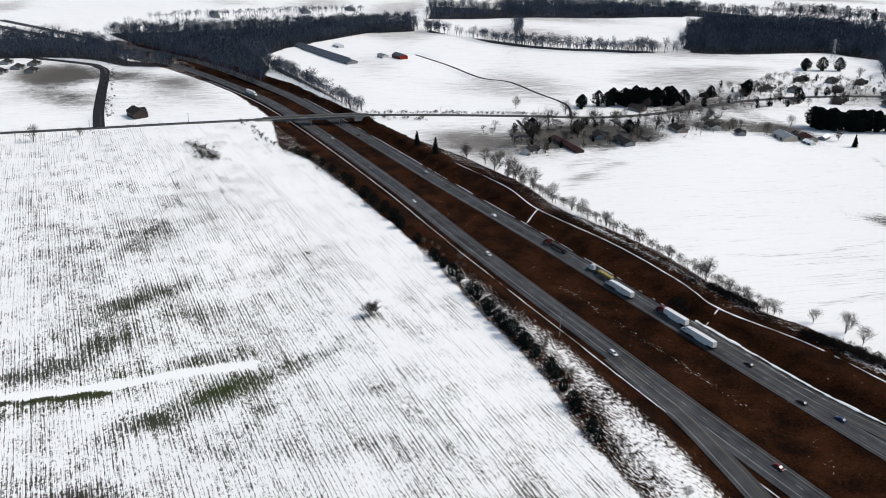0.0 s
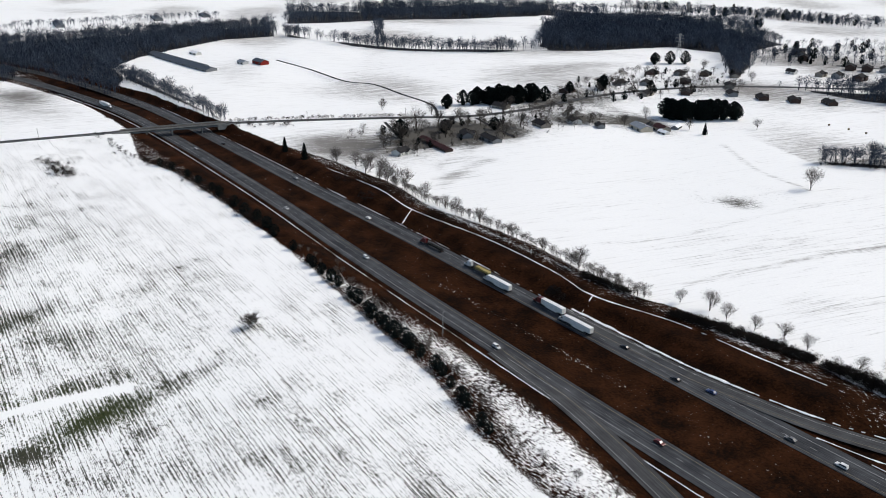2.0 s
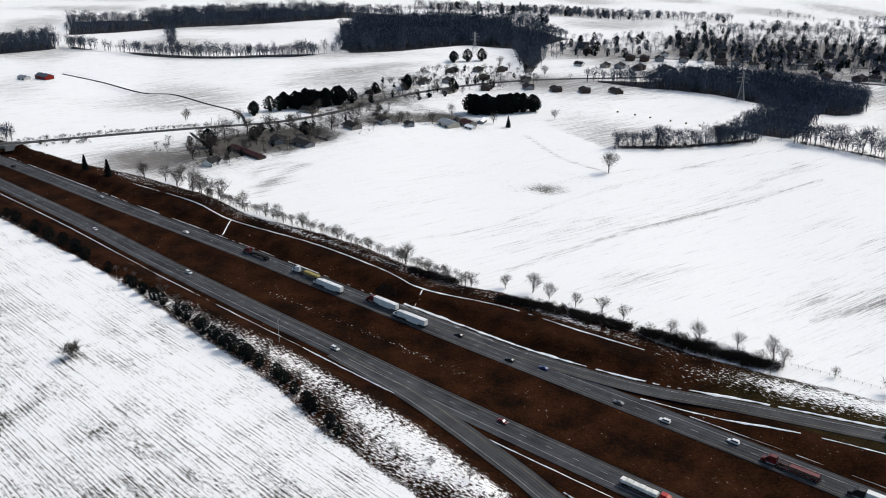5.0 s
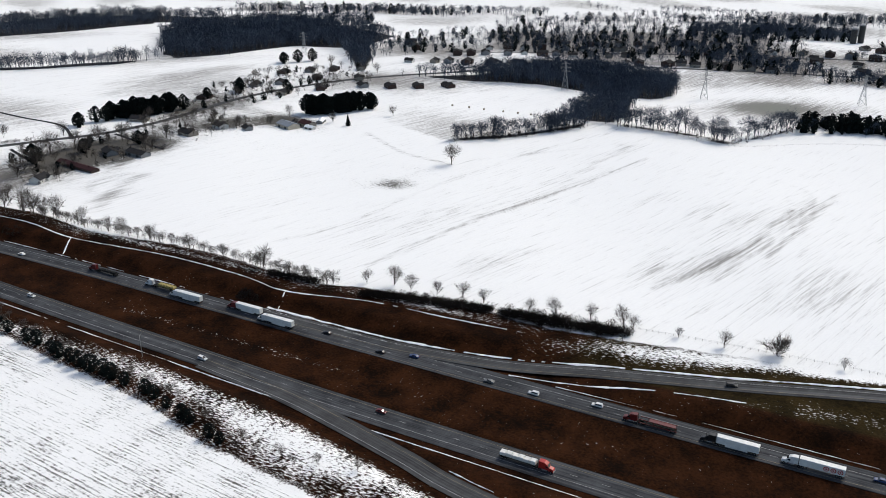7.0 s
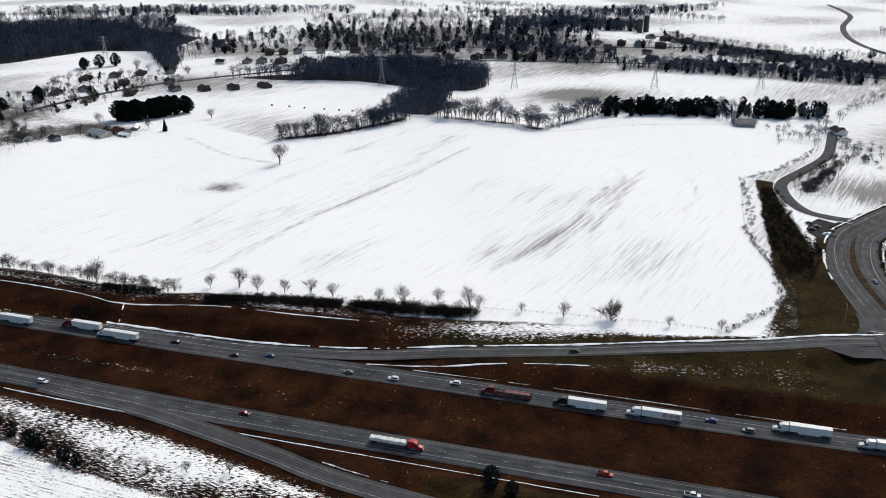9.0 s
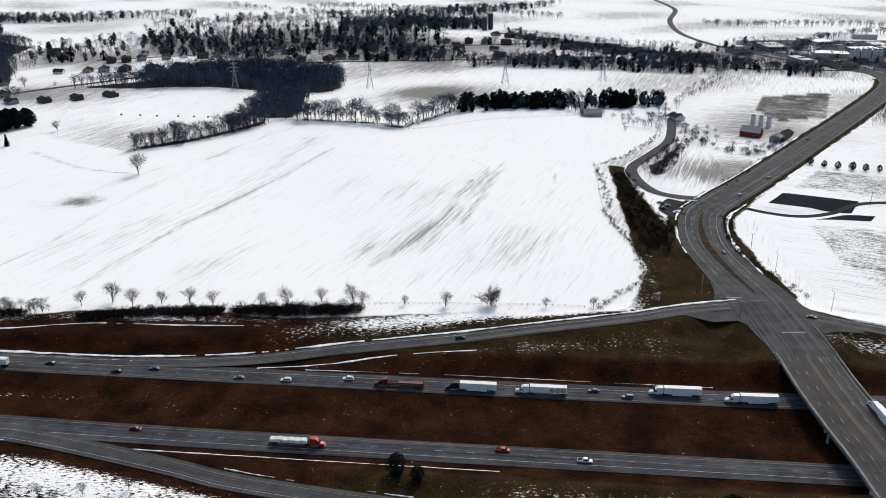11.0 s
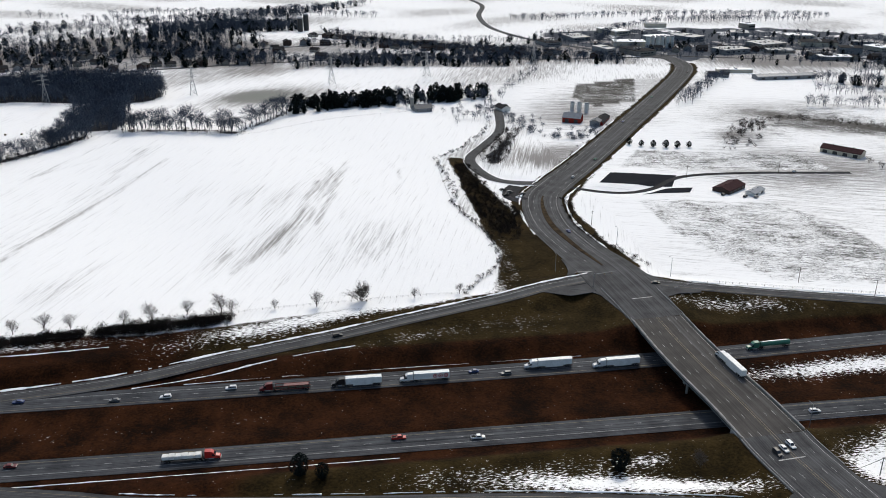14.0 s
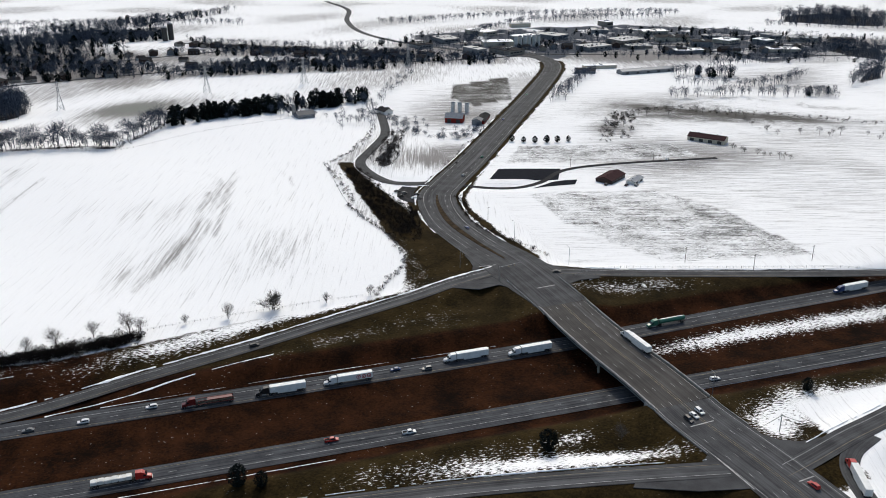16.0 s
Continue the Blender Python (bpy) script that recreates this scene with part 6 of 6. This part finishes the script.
fence([(-104, 345), (-81, 348), (-38, 351), (-11, 352.5), (15, 352)], 3.2, "wire fence on wooden posts along the pasture")
fence([(15, 352), (41, 388), (43, 431), (31, 492), (32, 597)], 4.5, "wire fence on wooden posts along the pasture")
fence([(-232, 722), (-176, 712), (-130, 700), (-60, 745), (31, 775)], 6, "old wire fence behind the pasture")
fence([(125, 338), (153, 343), (215, 326), (297, 303)], 4.5, "wire fence beside the ramp")
fence([(-300, 318), (-350, 321), (-420, 321), (-500, 321)], 6, "old wire fence in the hedgerow")


def guardrail(line, off, label):
    ob = thing("guardrail", *line[0], 0, label, "guardrail")
    n = normals(line)
    P = [Vector((*(line[i, :2] + n[i] * off), line[i, 2])) - Vector(line[0]) for i in range(len(line))]
    bm = bmesh.new()
    for a, b in zip(P[:-1], P[1:]):
        for z in (0.55, 0.72):
            rod(a + Vector((0, 0, z)), b + Vector((0, 0, z)), 0.09, None, 5, bm)
    part("rail", bm, STEEL, ob, "galvanised double rail")
    for q in P[::1]:
        part("post", box(q.x - 0.08, q.x + 0.08, q.y - 0.1, q.y + 0.1, q.z - 0.4, q.z + 0.75), WOOD_POLE, ob)
    return ob


guardrail(ROAD_A[(ROAD_A[:, 0] > 128) & (ROAD_A[:, 0] < 330)], -7.4, "galvanised guardrail beside the highway shoulder")
guardrail(CROSS_N[:10], 14.2, "galvanised guardrail at the end of the overpass")
guardrail(CROSS_N[:8], -14.2, "galvanised guardrail at the end of the overpass")
guardrail(CROSS_S[-9:], 14.0, "galvanised guardrail at the end of the overpass")
guardrail(CROSS_S[-7:], -14.0, "galvanised guardrail at the end of the overpass")
guardrail(WEST_N[:8], 4.4, "galvanised guardrail beside the country road")
guardrail(WEST_S[-8:], -4.4, "galvanised guardrail beside the country road")

# black plastic sheets laid on the vegetable plots
def sheet(name, corners, n, lift, mat, label, category):
    """A thin cloth draped over the ground between four corners."""
    c = [np.array(q, dtype=float) for q in corners]
    V = []
    for i in range(n + 1):
        for j in range(n + 1):
            u, v = i / n, j / n
            q = (c[0] * (1 - u) + c[1] * u) * (1 - v) + (c[3] * (1 - u) + c[2] * u) * v
            V.append((q[0], q[1], 0))
    V = np.array(V)
    V[:, 2] = ground_height(V[:, 0], V[:, 1]) + lift + 0.03 * np.sin(V[:, 0] * 1.3) * np.sin(V[:, 1] * 1.1)
    F = [(i * (n + 1) + j, (i + 1) * (n + 1) + j, (i + 1) * (n + 1) + j + 1, i * (n + 1) + j + 1) for i in range(n) for j in range(n)]
    ob = new(name, mesh(name, V, F, mat))
    sol = ob.modifiers.new("thick", "SOLIDIFY")
    sol.thickness = 0.05
    return tagged(ob, label, category)


sheet("plot_cover", [(143, 525), (193, 511), (207, 538), (159, 549)], 12, 0.2, PLASTIC_BLACK, "black plastic sheet covering a vegetable plot", "plot cover")
sheet("plot_cover", [(166, 496), (200, 496), (207, 507), (186, 507)], 10, 0.2, PLASTIC_BLACK, "black plastic sheet beside the farm drive", "plot cover")
# the parking bay off the lane, cut grass mound and boulders
tagged(ribbon("parking_bay", BAY, 6, -6, LANE, 0.12, 0.2), "dark asphalt parking bay beside the lane", "parking", kind="structure")
# round straw bales in the upper pasture
STRAW = paint("old_straw", (0.16, 0.12, 0.07), 0.95)
for k in range(9):
    x, y = -400 + 17 * k + rngv.uniform(-4, 4), 730 + 5 * math.sin(k * 2.2) + rngv.uniform(-5, 5)
    z = height_at(x, y)
    ob = new("straw_bale", mesh("straw_bale", *[[], []], STRAW))
    bm = rod((-0.7, 0, 0.75), (0.7, 0, 0.75), 0.8, 0.8, 16)
    bmesh.ops.bevel(bm, geom=[e for e in bm.edges if len(e.link_faces) == 2 and e.calc_face_angle() > 1], offset=0.1, segments=2, affect="EDGES")
    bm.to_mesh(ob.data)
    bm.free()
    ob.matrix_basis = pose(x, y, z, 0, 0, rngv.uniform(0, 180))
    tagged(ob, "round straw bale lying in the snow", "straw bale", "bales in the pasture")

# ---------------------------------------------------------------- traffic, standing still
def gloss(name, c, rough=0.35):
    return worn(name, tuple(v * 0.8 for v in c), c, 0.8, rough, 0.0, 5.0)


CAR_PAINT = {"white": gloss("white_paint", (0.7, 0.7, 0.7)), "red": gloss("red_paint", (0.42, 0.018, 0.014)), "black": gloss("black_paint", (0.012, 0.012, 0.014)),
             "blue": gloss("blue_paint", (0.02, 0.045, 0.14)), "grey": gloss("grey_paint", (0.11, 0.115, 0.12)), "green": gloss("green_paint", (0.02, 0.13, 0.085)),
             "maroon": gloss("maroon_paint", (0.12, 0.010, 0.010)), "silver": gloss("silver_paint", (0.36, 0.37, 0.38))}
TRAILER = worn("trailer_white", (0.6, 0.6, 0.59), (0.74, 0.74, 0.73), 0.5, 0.55)
TYRE, RIM = paint("tyre_rubber", (0.012, 0.012, 0.012), 0.9), paint("wheel_rim", (0.3, 0.3, 0.31), 0.35, 0.75, 0.8)
CHASSIS = paint("chassis_black", (0.02, 0.02, 0.02), 0.7)
LAMP_RED, LAMP_CLEAR = paint("tail_lamp", (0.35, 0.01, 0.01), 0.2), paint("head_lamp", (0.6, 0.6, 0.6), 0.15)
TARP, STRAW_LOAD = paint("pale_tarpaulin", (0.74, 0.73, 0.70), 0.8), paint("yellow_load", (0.34, 0.28, 0.12), 0.9)


def wheel_meshes():
    bm = rod((0, -0.14, 0), (0, 0.14, 0), 0.5, 0.5, 16)
    tyre = bpy.data.meshes.new("tyre")
    bm.to_mesh(tyre)
    bm.free()
    tyre.materials.append(TYRE)
    bm = rod((0, -0.15, 0), (0, 0.15, 0), 0.29, 0.29, 12)
    rim = bpy.data.meshes.new("rim")
    bm.to_mesh(rim)
    bm.free()
    rim.materials.append(RIM)
    return tyre, rim


TYRE_MESH, RIM_MESH = wheel_meshes()


def wheels(ob, spots, r, wide=1.0):
    for x, y in spots:
        w = part("tyre", TYRE_MESH, TYRE, ob)
        w.matrix_basis = Matrix.Translation((x, y, r)) @ Matrix.Diagonal((r / 0.5, wide, r / 0.5, 1))
        part("rim", RIM_MESH, RIM, w)


def body_bm(profile, half, taper=0.0, top=None):
    """A car body from a side outline, narrowed towards the roof."""
    n = len(profile)
    bm = bmesh.new()
    rows = []
    zmax = max(z for _, z in profile)
    zmin = min(z for _, z in profile)
    for s in (-1, 1):
        rows.append([bm.verts.new((x, s * (half - taper * max(0, (z - zmin) / (zmax - zmin + 1e-6) - 0.45)), z)) for x, z in profile])
    bm.faces.new(rows[0])
    bm.faces.new(rows[1][::-1])
    for i in range(n):
        j = (i + 1) % n
        bm.faces.new((rows[0][j], rows[0][i], rows[1][i], rows[1][j]))
    bmesh.ops.recalc_face_normals(bm, faces=bm.faces[:])
    bmesh.ops.bevel(bm, geom=bm.edges[:], offset=0.05, segments=1, affect="EDGES")
    return bm


def car(colour, kind, label, x, y, z, turn, group="traffic"):
    """A saloon, estate or pickup that heads along +x before it is turned."""
    ob = thing({"sedan": "car", "suv": "suv", "pickup": "pickup_truck"}[kind], x, y, z, turn, label, "car" if kind != "pickup" else "pickup", group)
    m = CAR_PAINT[colour]
    L = {"sedan": 4.7, "suv": 4.8, "pickup": 5.7}[kind] / 2
    part("body", body_bm([(-L, 0.35), (L, 0.35), (L, 0.72), (L - 0.25, 0.85), (-L + 0.1, 0.95), (-L, 0.85)], 0.93), m, ob)
    if kind == "sedan":
        cab, glass = [(-1.9, 0.9), (1.1, 0.86), (0.35, 1.42), (-1.15, 1.44)], [(-1.7, 0.98), (0.95, 0.94), (0.3, 1.36), (-1.1, 1.38)]
    elif kind == "suv":
        cab, glass = [(-2.3, 0.9), (1.15, 0.86), (0.45, 1.68), (-2.1, 1.7)], [(-2.2, 1.0), (1.0, 0.96), (0.4, 1.55), (-2.05, 1.57)]
    else:
        cab, glass = [(-0.75, 0.9), (1.6, 0.86), (0.95, 1.75), (-0.6, 1.76)], [(-0.65, 1.05), (1.45, 1.0), (0.9, 1.62), (-0.55, 1.63)]
    part("cabin", body_bm(cab, 0.84, 0.22), m, ob)
    part("side_glass", body_bm(glass, 0.862, 0.22), GLASS, ob, "dark tinted side windows")
    x0, x1 = cab[1][0], cab[2][0]
    z0, z1 = cab[1][1], cab[2][1]
    ws = [(x0 + 0.03, -0.72, z0 + 0.05), (x0 + 0.03, 0.72, z0 + 0.05), (x1 + 0.05, 0.6, z1 - 0.03), (x1 + 0.05, -0.6, z1 - 0.03)]
    part("windscreen", (ws + [(a - 0.05, b, c - 0.02) for a, b, c in ws], [(0, 1, 2, 3), (7, 6, 5, 4), (0, 4, 5, 1), (1, 5, 6, 2), (2, 6, 7, 3), (3, 7, 4, 0)]), GLASS, ob, "dark windscreen")
    if kind == "pickup":
        part("load_bed", box(-L + 0.12, -0.85, -0.78, 0.78, 0.9, 1.0, 0.02), CHASSIS, ob, "black open load bed")
        for s in (-1, 1):
            part("bed_side", box(-L + 0.05, -0.8, s * 0.86 - 0.07, s * 0.86 + 0.07, 0.88, 1.18, 0.03), m, ob)
        part("tailgate", box(-L, -L + 0.1, -0.86, 0.86, 0.88, 1.18, 0.03), m, ob)
    for s in (-1, 1):
        part("headlight", box(L - 0.12, L + 0.02, s * 0.68 - 0.18, s * 0.68 + 0.18, 0.62, 0.76, 0.02), LAMP_CLEAR, ob)
        part("tail_light", box(-L - 0.02, -L + 0.1, s * 0.74 - 0.12, s * 0.74 + 0.12, 0.66, 0.84, 0.02), LAMP_RED, ob)
        part("mirror", box(0.75, 0.95, s * 0.98 - 0.08, s * 0.98 + 0.08, 0.98, 1.12, 0.03), m, ob)
    wheels(ob, [(a * L * 0.62, s * 0.8) for a in (-1, 1) for s in (-1, 1)], 0.34, 0.8)
    return ob


def tractor(ob, m, x0):
    """A sleeper cab whose rear end is at x0."""
    part("cab", body_bm([(x0 + 0.2, 1.1), (x0 + 4.4, 1.1), (x0 + 4.3, 2.2), (x0 + 3.6, 3.2), (x0 + 2.6, 3.85), (x0 + 0.3, 3.95)], 1.2, 0.25), m, ob)
    part("hood", body_bm([(x0 + 4.0, 0.7), (x0 + 6.0, 0.6), (x0 + 6.05, 1.35), (x0 + 5.8, 1.7), (x0 + 4.2, 2.1)], 1.0, 0.2), m, ob)
    w = [(x0 + 4.33, -0.95, 2.25), (x0 + 4.33, 0.95, 2.25), (x0 + 3.72, 0.9, 3.12), (x0 + 3.72, -0.9, 3.12)]
    part("windscreen", (w + [(a - 0.08, b, c - 0.05) for a, b, c in w], [(0, 1, 2, 3), (7, 6, 5, 4), (0, 4, 5, 1), (1, 5, 6, 2), (2, 6, 7, 3), (3, 7, 4, 0)]), GLASS, ob, "dark windscreen")
    for s in (-1, 1):
        part("side_window", box(x0 + 3.0, x0 + 4.0, s * 1.19 - 0.03, s * 1.19 + 0.03, 2.0, 2.7, 0.01), GLASS, ob)
        part("fuel_tank", rod((x0 + 1.6, s * 1.0, 0.75), (x0 + 3.4, s * 1.0, 0.75), 0.33, 0.33, 12), RIM, ob, "bright metal fuel tank")
        part("headlight", box(x0 + 5.9, x0 + 6.08, s * 0.75 - 0.15, s * 0.75 + 0.15, 0.95, 1.2, 0.03), LAMP_CLEAR, ob)
        part("exhaust_stack", rod((x0 + 0.15, s * 0.95, 1.0), (x0 + 0.15, s * 0.95, 4.1), 0.08, 0.08, 8), RIM, ob)
        part("mirror", box(x0 + 4.1, x0 + 4.25, s * 1.42 - 0.1, s * 1.42 + 0.1, 2.0, 2.6, 0.03), CHASSIS, ob)
    part("bumper", box(x0 + 5.95, x0 + 6.2, -1.15, 1.15, 0.4, 0.75, 0.06), RIM, ob, "bright metal bumper")
    part("frame_rail", box(x0 - 2.4, x0 + 5.6, -0.45, 0.45, 0.75, 1.05, 0.03), CHASSIS, ob)
    wheels(ob, [(x0 + a, s * w) for a, w in ((5.1, 1.05), (-0.2, 0.95), (-1.5, 0.95)) for s in (-1, 1)], 0.5, 1.5)


def semi(colour, load, label, x, y, z, turn, trailer=None):
    """A tractor and a 16 m trailer that head along +x before they are turned."""
    ob = thing("semi_truck", x, y, z, turn, label, "truck", "highway trucks")
    tractor(ob, CAR_PAINT[colour], 4.6)
    tm = trailer or TRAILER
    if load == "box":
        part("trailer", box(-11.2, 4.5, -1.3, 1.3, 1.2, 4.1, 0.06), tm, ob)
        part("rear_doors", box(-11.24, -11.1, -1.22, 1.22, 1.25, 4.0, 0.02), TARP, ob)
        for s in (-1, 1):
            part("side_skirt", box(-7.2, 1.2, s * 1.24 - 0.03, s * 1.24 + 0.03, 0.5, 1.2, 0.01), tm, ob)
    elif load == "discs":
        part("trailer", box(-11.2, 4.5, -1.3, 1.3, 1.2, 4.1, 0.06), tm, ob)
        for k in range(3):
            for rad, mat, d in ((1.0, CAR_PAINT["red"], 1.32), (0.66, TRAILER, 1.335), (0.36, CAR_PAINT["red"], 1.35)):
                for s in (-1, 1):
                    part("painted_disc", rod((-9.6 + 2.4 * k, s * (d - 0.03), 2.6), (-9.6 + 2.4 * k, s * d, 2.6), rad, rad, 24), mat, ob)
    elif load == "flat":
        part("trailer", box(-11.2, 4.0, -1.28, 1.28, 1.25, 1.5, 0.04), CHASSIS, ob)
        for k in range(3):
            part("cargo", box(-10 + 4.4 * k, -6.4 + 4.4 * k, -1.0, 1.0, 1.5, 2.1, 0.1), CHASSIS, ob, "dark low cargo")
    elif load == "bales":
        part("trailer", box(-11.2, 4.0, -1.28, 1.28, 1.25, 1.5, 0.04), CHASSIS, ob)
        for k in range(6):
            part("straw_roll", rod((-10.2 + 2.0 * k, -1.2, 2.3), (-10.2 + 2.0 * k, 1.2, 2.3), 0.85, 0.85, 14), STRAW_LOAD, ob, "yellow rolled load")
    elif load == "tarp":
        part("trailer", box(-11.2, 4.0, -1.28, 1.28, 1.25, 1.5, 0.04), CHASSIS, ob)
        for k in range(6):
            part("cargo", box(-11 + 2.45 * k, -8.7 + 2.45 * k, -1.25, 1.25, 1.5, 2.9 + 0.12 * (k % 2), 0.16, 2), TARP, ob, "pale tarpaulin-covered stack")
    elif load == "tank":
        part("trailer", rod((-11, 0, 2.4), (4.0, 0, 2.4), 1.2, 1.2, 20), tm, ob)
        part("catwalk", box(-10, 3, -0.35, 0.35, 3.58, 3.68, 0.02), STEEL, ob)
    elif load == "carrier":
        for s in (-1, 1):
            part("upper_rail", box(-11, 4.0, s * 1.2 - 0.1, s * 1.2 + 0.1, 2.5, 2.75, 0.03), CAR_PAINT["maroon"], ob)
            part("lower_rail", box(-11, 4.0, s * 1.2 - 0.1, s * 1.2 + 0.1, 0.9, 1.2, 0.03), CAR_PAINT["maroon"], ob)
            for k in range(6):
                part("upright", box(-10.8 + 2.9 * k, -10.6 + 2.9 * k, s * 1.2 - 0.08, s * 1.2 + 0.08, 1.0, 2.7, 0.02), CAR_PAINT["maroon"], ob)
        part("deck", box(-11, 3.8, -1.1, 1.1, 0.95, 1.05, 0.02), CHASSIS, ob)
        part("deck", box(-10.5, 0, -1.1, 1.1, 2.55, 2.62, 0.02), CAR_PAINT["maroon"], ob)
    part("underride_bar", box(-11.2, -11.05, -1.1, 1.1, 0.5, 0.65, 0.02), CHASSIS, ob)
    for s in (-1, 1):
        part("landing_leg", box(1.6, 1.8, s * 0.9 - 0.08, s * 0.9 + 0.08, 0.35, 1.3, 0.02), CHASSIS, ob)
        part("tail_light", box(-11.27, -11.18, s * 1.05 - 0.1, s * 1.05 + 0.1, 0.95, 1.1, 0.02), LAMP_RED, ob)
    wheels(ob, [(a, s * 0.95) for a in (-8.6, -9.9) for s in (-1, 1)], 0.5, 1.5)
    return ob


def on_road(line, x, off):
    """Place and heading on a road at x, off metres to its far side."""
    i = int(np.argmin(np.abs(line[:, 0] - x)))
    n = normals(line)[i]
    d = (n[1], -n[0])
    y = float(np.interp(x, line[:, 0], line[:, 1]))
    z = float(np.interp(x, line[:, 0], line[:, 2]))
    return x + n[0] * off, y + n[1] * off, z + 0.07, math.degrees(math.atan2(d[1], d[0]))


def east(x, inner=False):
    return on_road(ROAD_A, x, 2.5 if inner else -1.3)


def west(x, inner=False):
    px, py, pz, t = on_road(ROAD_B, x, -2.5 if inner else 1.3)
    return px, py, pz, t + 180


semi("red", "tarp", "red tractor hauling a pale tarpaulin-covered load", *east(-109))
semi("white", "box", "white tractor with a plain white box trailer", *east(-883))
car("red", "pickup", "red pickup truck on the highway", *east(-30, True))
car("white", "pickup", "white pickup with a black load bed", *east(1))
car("white", "sedan", "white saloon car on the highway", *east(-504))
car("white", "suv", "white estate car on the highway", *east(-400, True))
car("white", "suv", "white estate car on the highway", *east(-272))
car("silver", "sedan", "silver saloon car on the highway", *east(-683, True))
car("white", "suv", "white estate car near the overpass", *east(143))
car("maroon", "sedan", "dark red saloon car near the slip road", *east(-176, True))
semi("maroon", "flat", "red tractor with a dark low flatbed", *west(-391))
semi("white", "bales", "white tractor hauling yellow rolled cargo", *west(-347))
semi("white", "box", "white tractor with a plain white box trailer", *west(-325, True))
semi("maroon", "box", "dark red tractor with a white box trailer", *west(-288))
semi("white", "box", "white tractor with a plain white box trailer", *west(-265, True))
semi("maroon", "carrier", "red car transporter with empty racks", *west(-76, True))
semi("black", "box", "black tractor with a pale box trailer", *west(-45, True))
semi("white", "discs", "white trailer with red ring emblems on it", *west(-15, True))
semi("white", "box", "white tractor with a plain white box trailer", *west(42))
semi("white", "box", "white tractor with a plain white box trailer", *west(73, True))
semi("green", "tank", "green tank truck beside the overpass", *west(150), CAR_PAINT["green"])
semi("blue", "box", "dark blue tractor with a white box trailer", *west(268))
for c, k, x, i, lab in (("black", "sedan", -236, 0, "black saloon car on the highway"), ("black", "sedan", -203, 1, "black saloon car on the highway"), ("blue", "sedan", -187, 0, "dark blue saloon car on the highway"),
                        ("grey", "sedan", -147, 1, "grey saloon car on the highway"), ("white", "suv", -126, 1, "white estate car on the highway"), ("white", "suv", -99, 0, "white estate car on the highway"),
                        ("blue", "sedan", 8, 0, "blue hatchback car on the highway"), ("grey", "suv", 22, 1, "grey estate car on the highway"), ("silver", "sedan", -560, 0, "silver saloon car on the highway"), ("black", "suv", -683, 1, "black estate car on the highway"),
                        ("white", "sedan", -455, 1, "white saloon car on the highway")):
    car(c, k, lab, *west(x, bool(i)))
semi("white", "box", "white tractor with a box trailer on the overpass", 118.3, 256, 3.14, 96)
for c, k, x, y in (("black", "suv", 107.5, 192), ("white", "sedan", 111.2, 194), ("white", "suv", 114.9, 196)):
    car(c, k, c + " car waiting at the stop line", x, y, 3.12, -84)
i = int(np.argmin(np.abs(EXIT_B[:, 0] + 53)))
car("black", "suv", "black estate car on the exit ramp", EXIT_B[i, 0], EXIT_B[i, 1] - 1, EXIT_B[i, 2] + 0.1, 14)
car("black", "sedan", "dark saloon car turning at the junction", 118, 345, height_at(118, 345) + 0.1, -14)
semi("red", "box", "red tractor with a white trailer on the link road", 144.9, 141.2, 2.75, 67)
car("red", "suv", "dark red estate car at the junction", 127, 142, 3.12, 96)
for x, y, c, k in ((70, 520, "black", "sedan"), (74, 514, "grey", "suv"), (70, 508, "black", "pickup"), (78, 502, "white", "sedan"), (82, 509, "black", "sedan")):
    car(c, k, "parked " + c + " car in the snowy bay", x, y, 0.14, 20, "parked cars")
for y in (430, 545, 590, 700, 800, 930):
    i = int(np.argmin(np.abs(CROSS_N[:, 1] - y)))
    n = normals(CROSS_N)[i]
    d = math.degrees(math.atan2(-n[0], n[1]))
    car(("black", "grey", "green", "white", "blue", "silver")[y % 6], ("sedan", "suv")[y % 2], "car driving along the curving main road", CROSS_N[i, 0] + n[0] * (-6 if y % 4 else 6), CROSS_N[i, 1] + n[1] * (-6 if y % 4 else 6), CROSS_N[i, 2] + 0.13, d)
for x, y, c in ((300, 535, "white"), (236, 484, "black"), (243, 482, "grey"), (222, 489, "black")):
    car(c, "suv", "parked " + c + " car in the farm yard", x, y, height_at(x, y) + 0.05, 40, "parked cars")
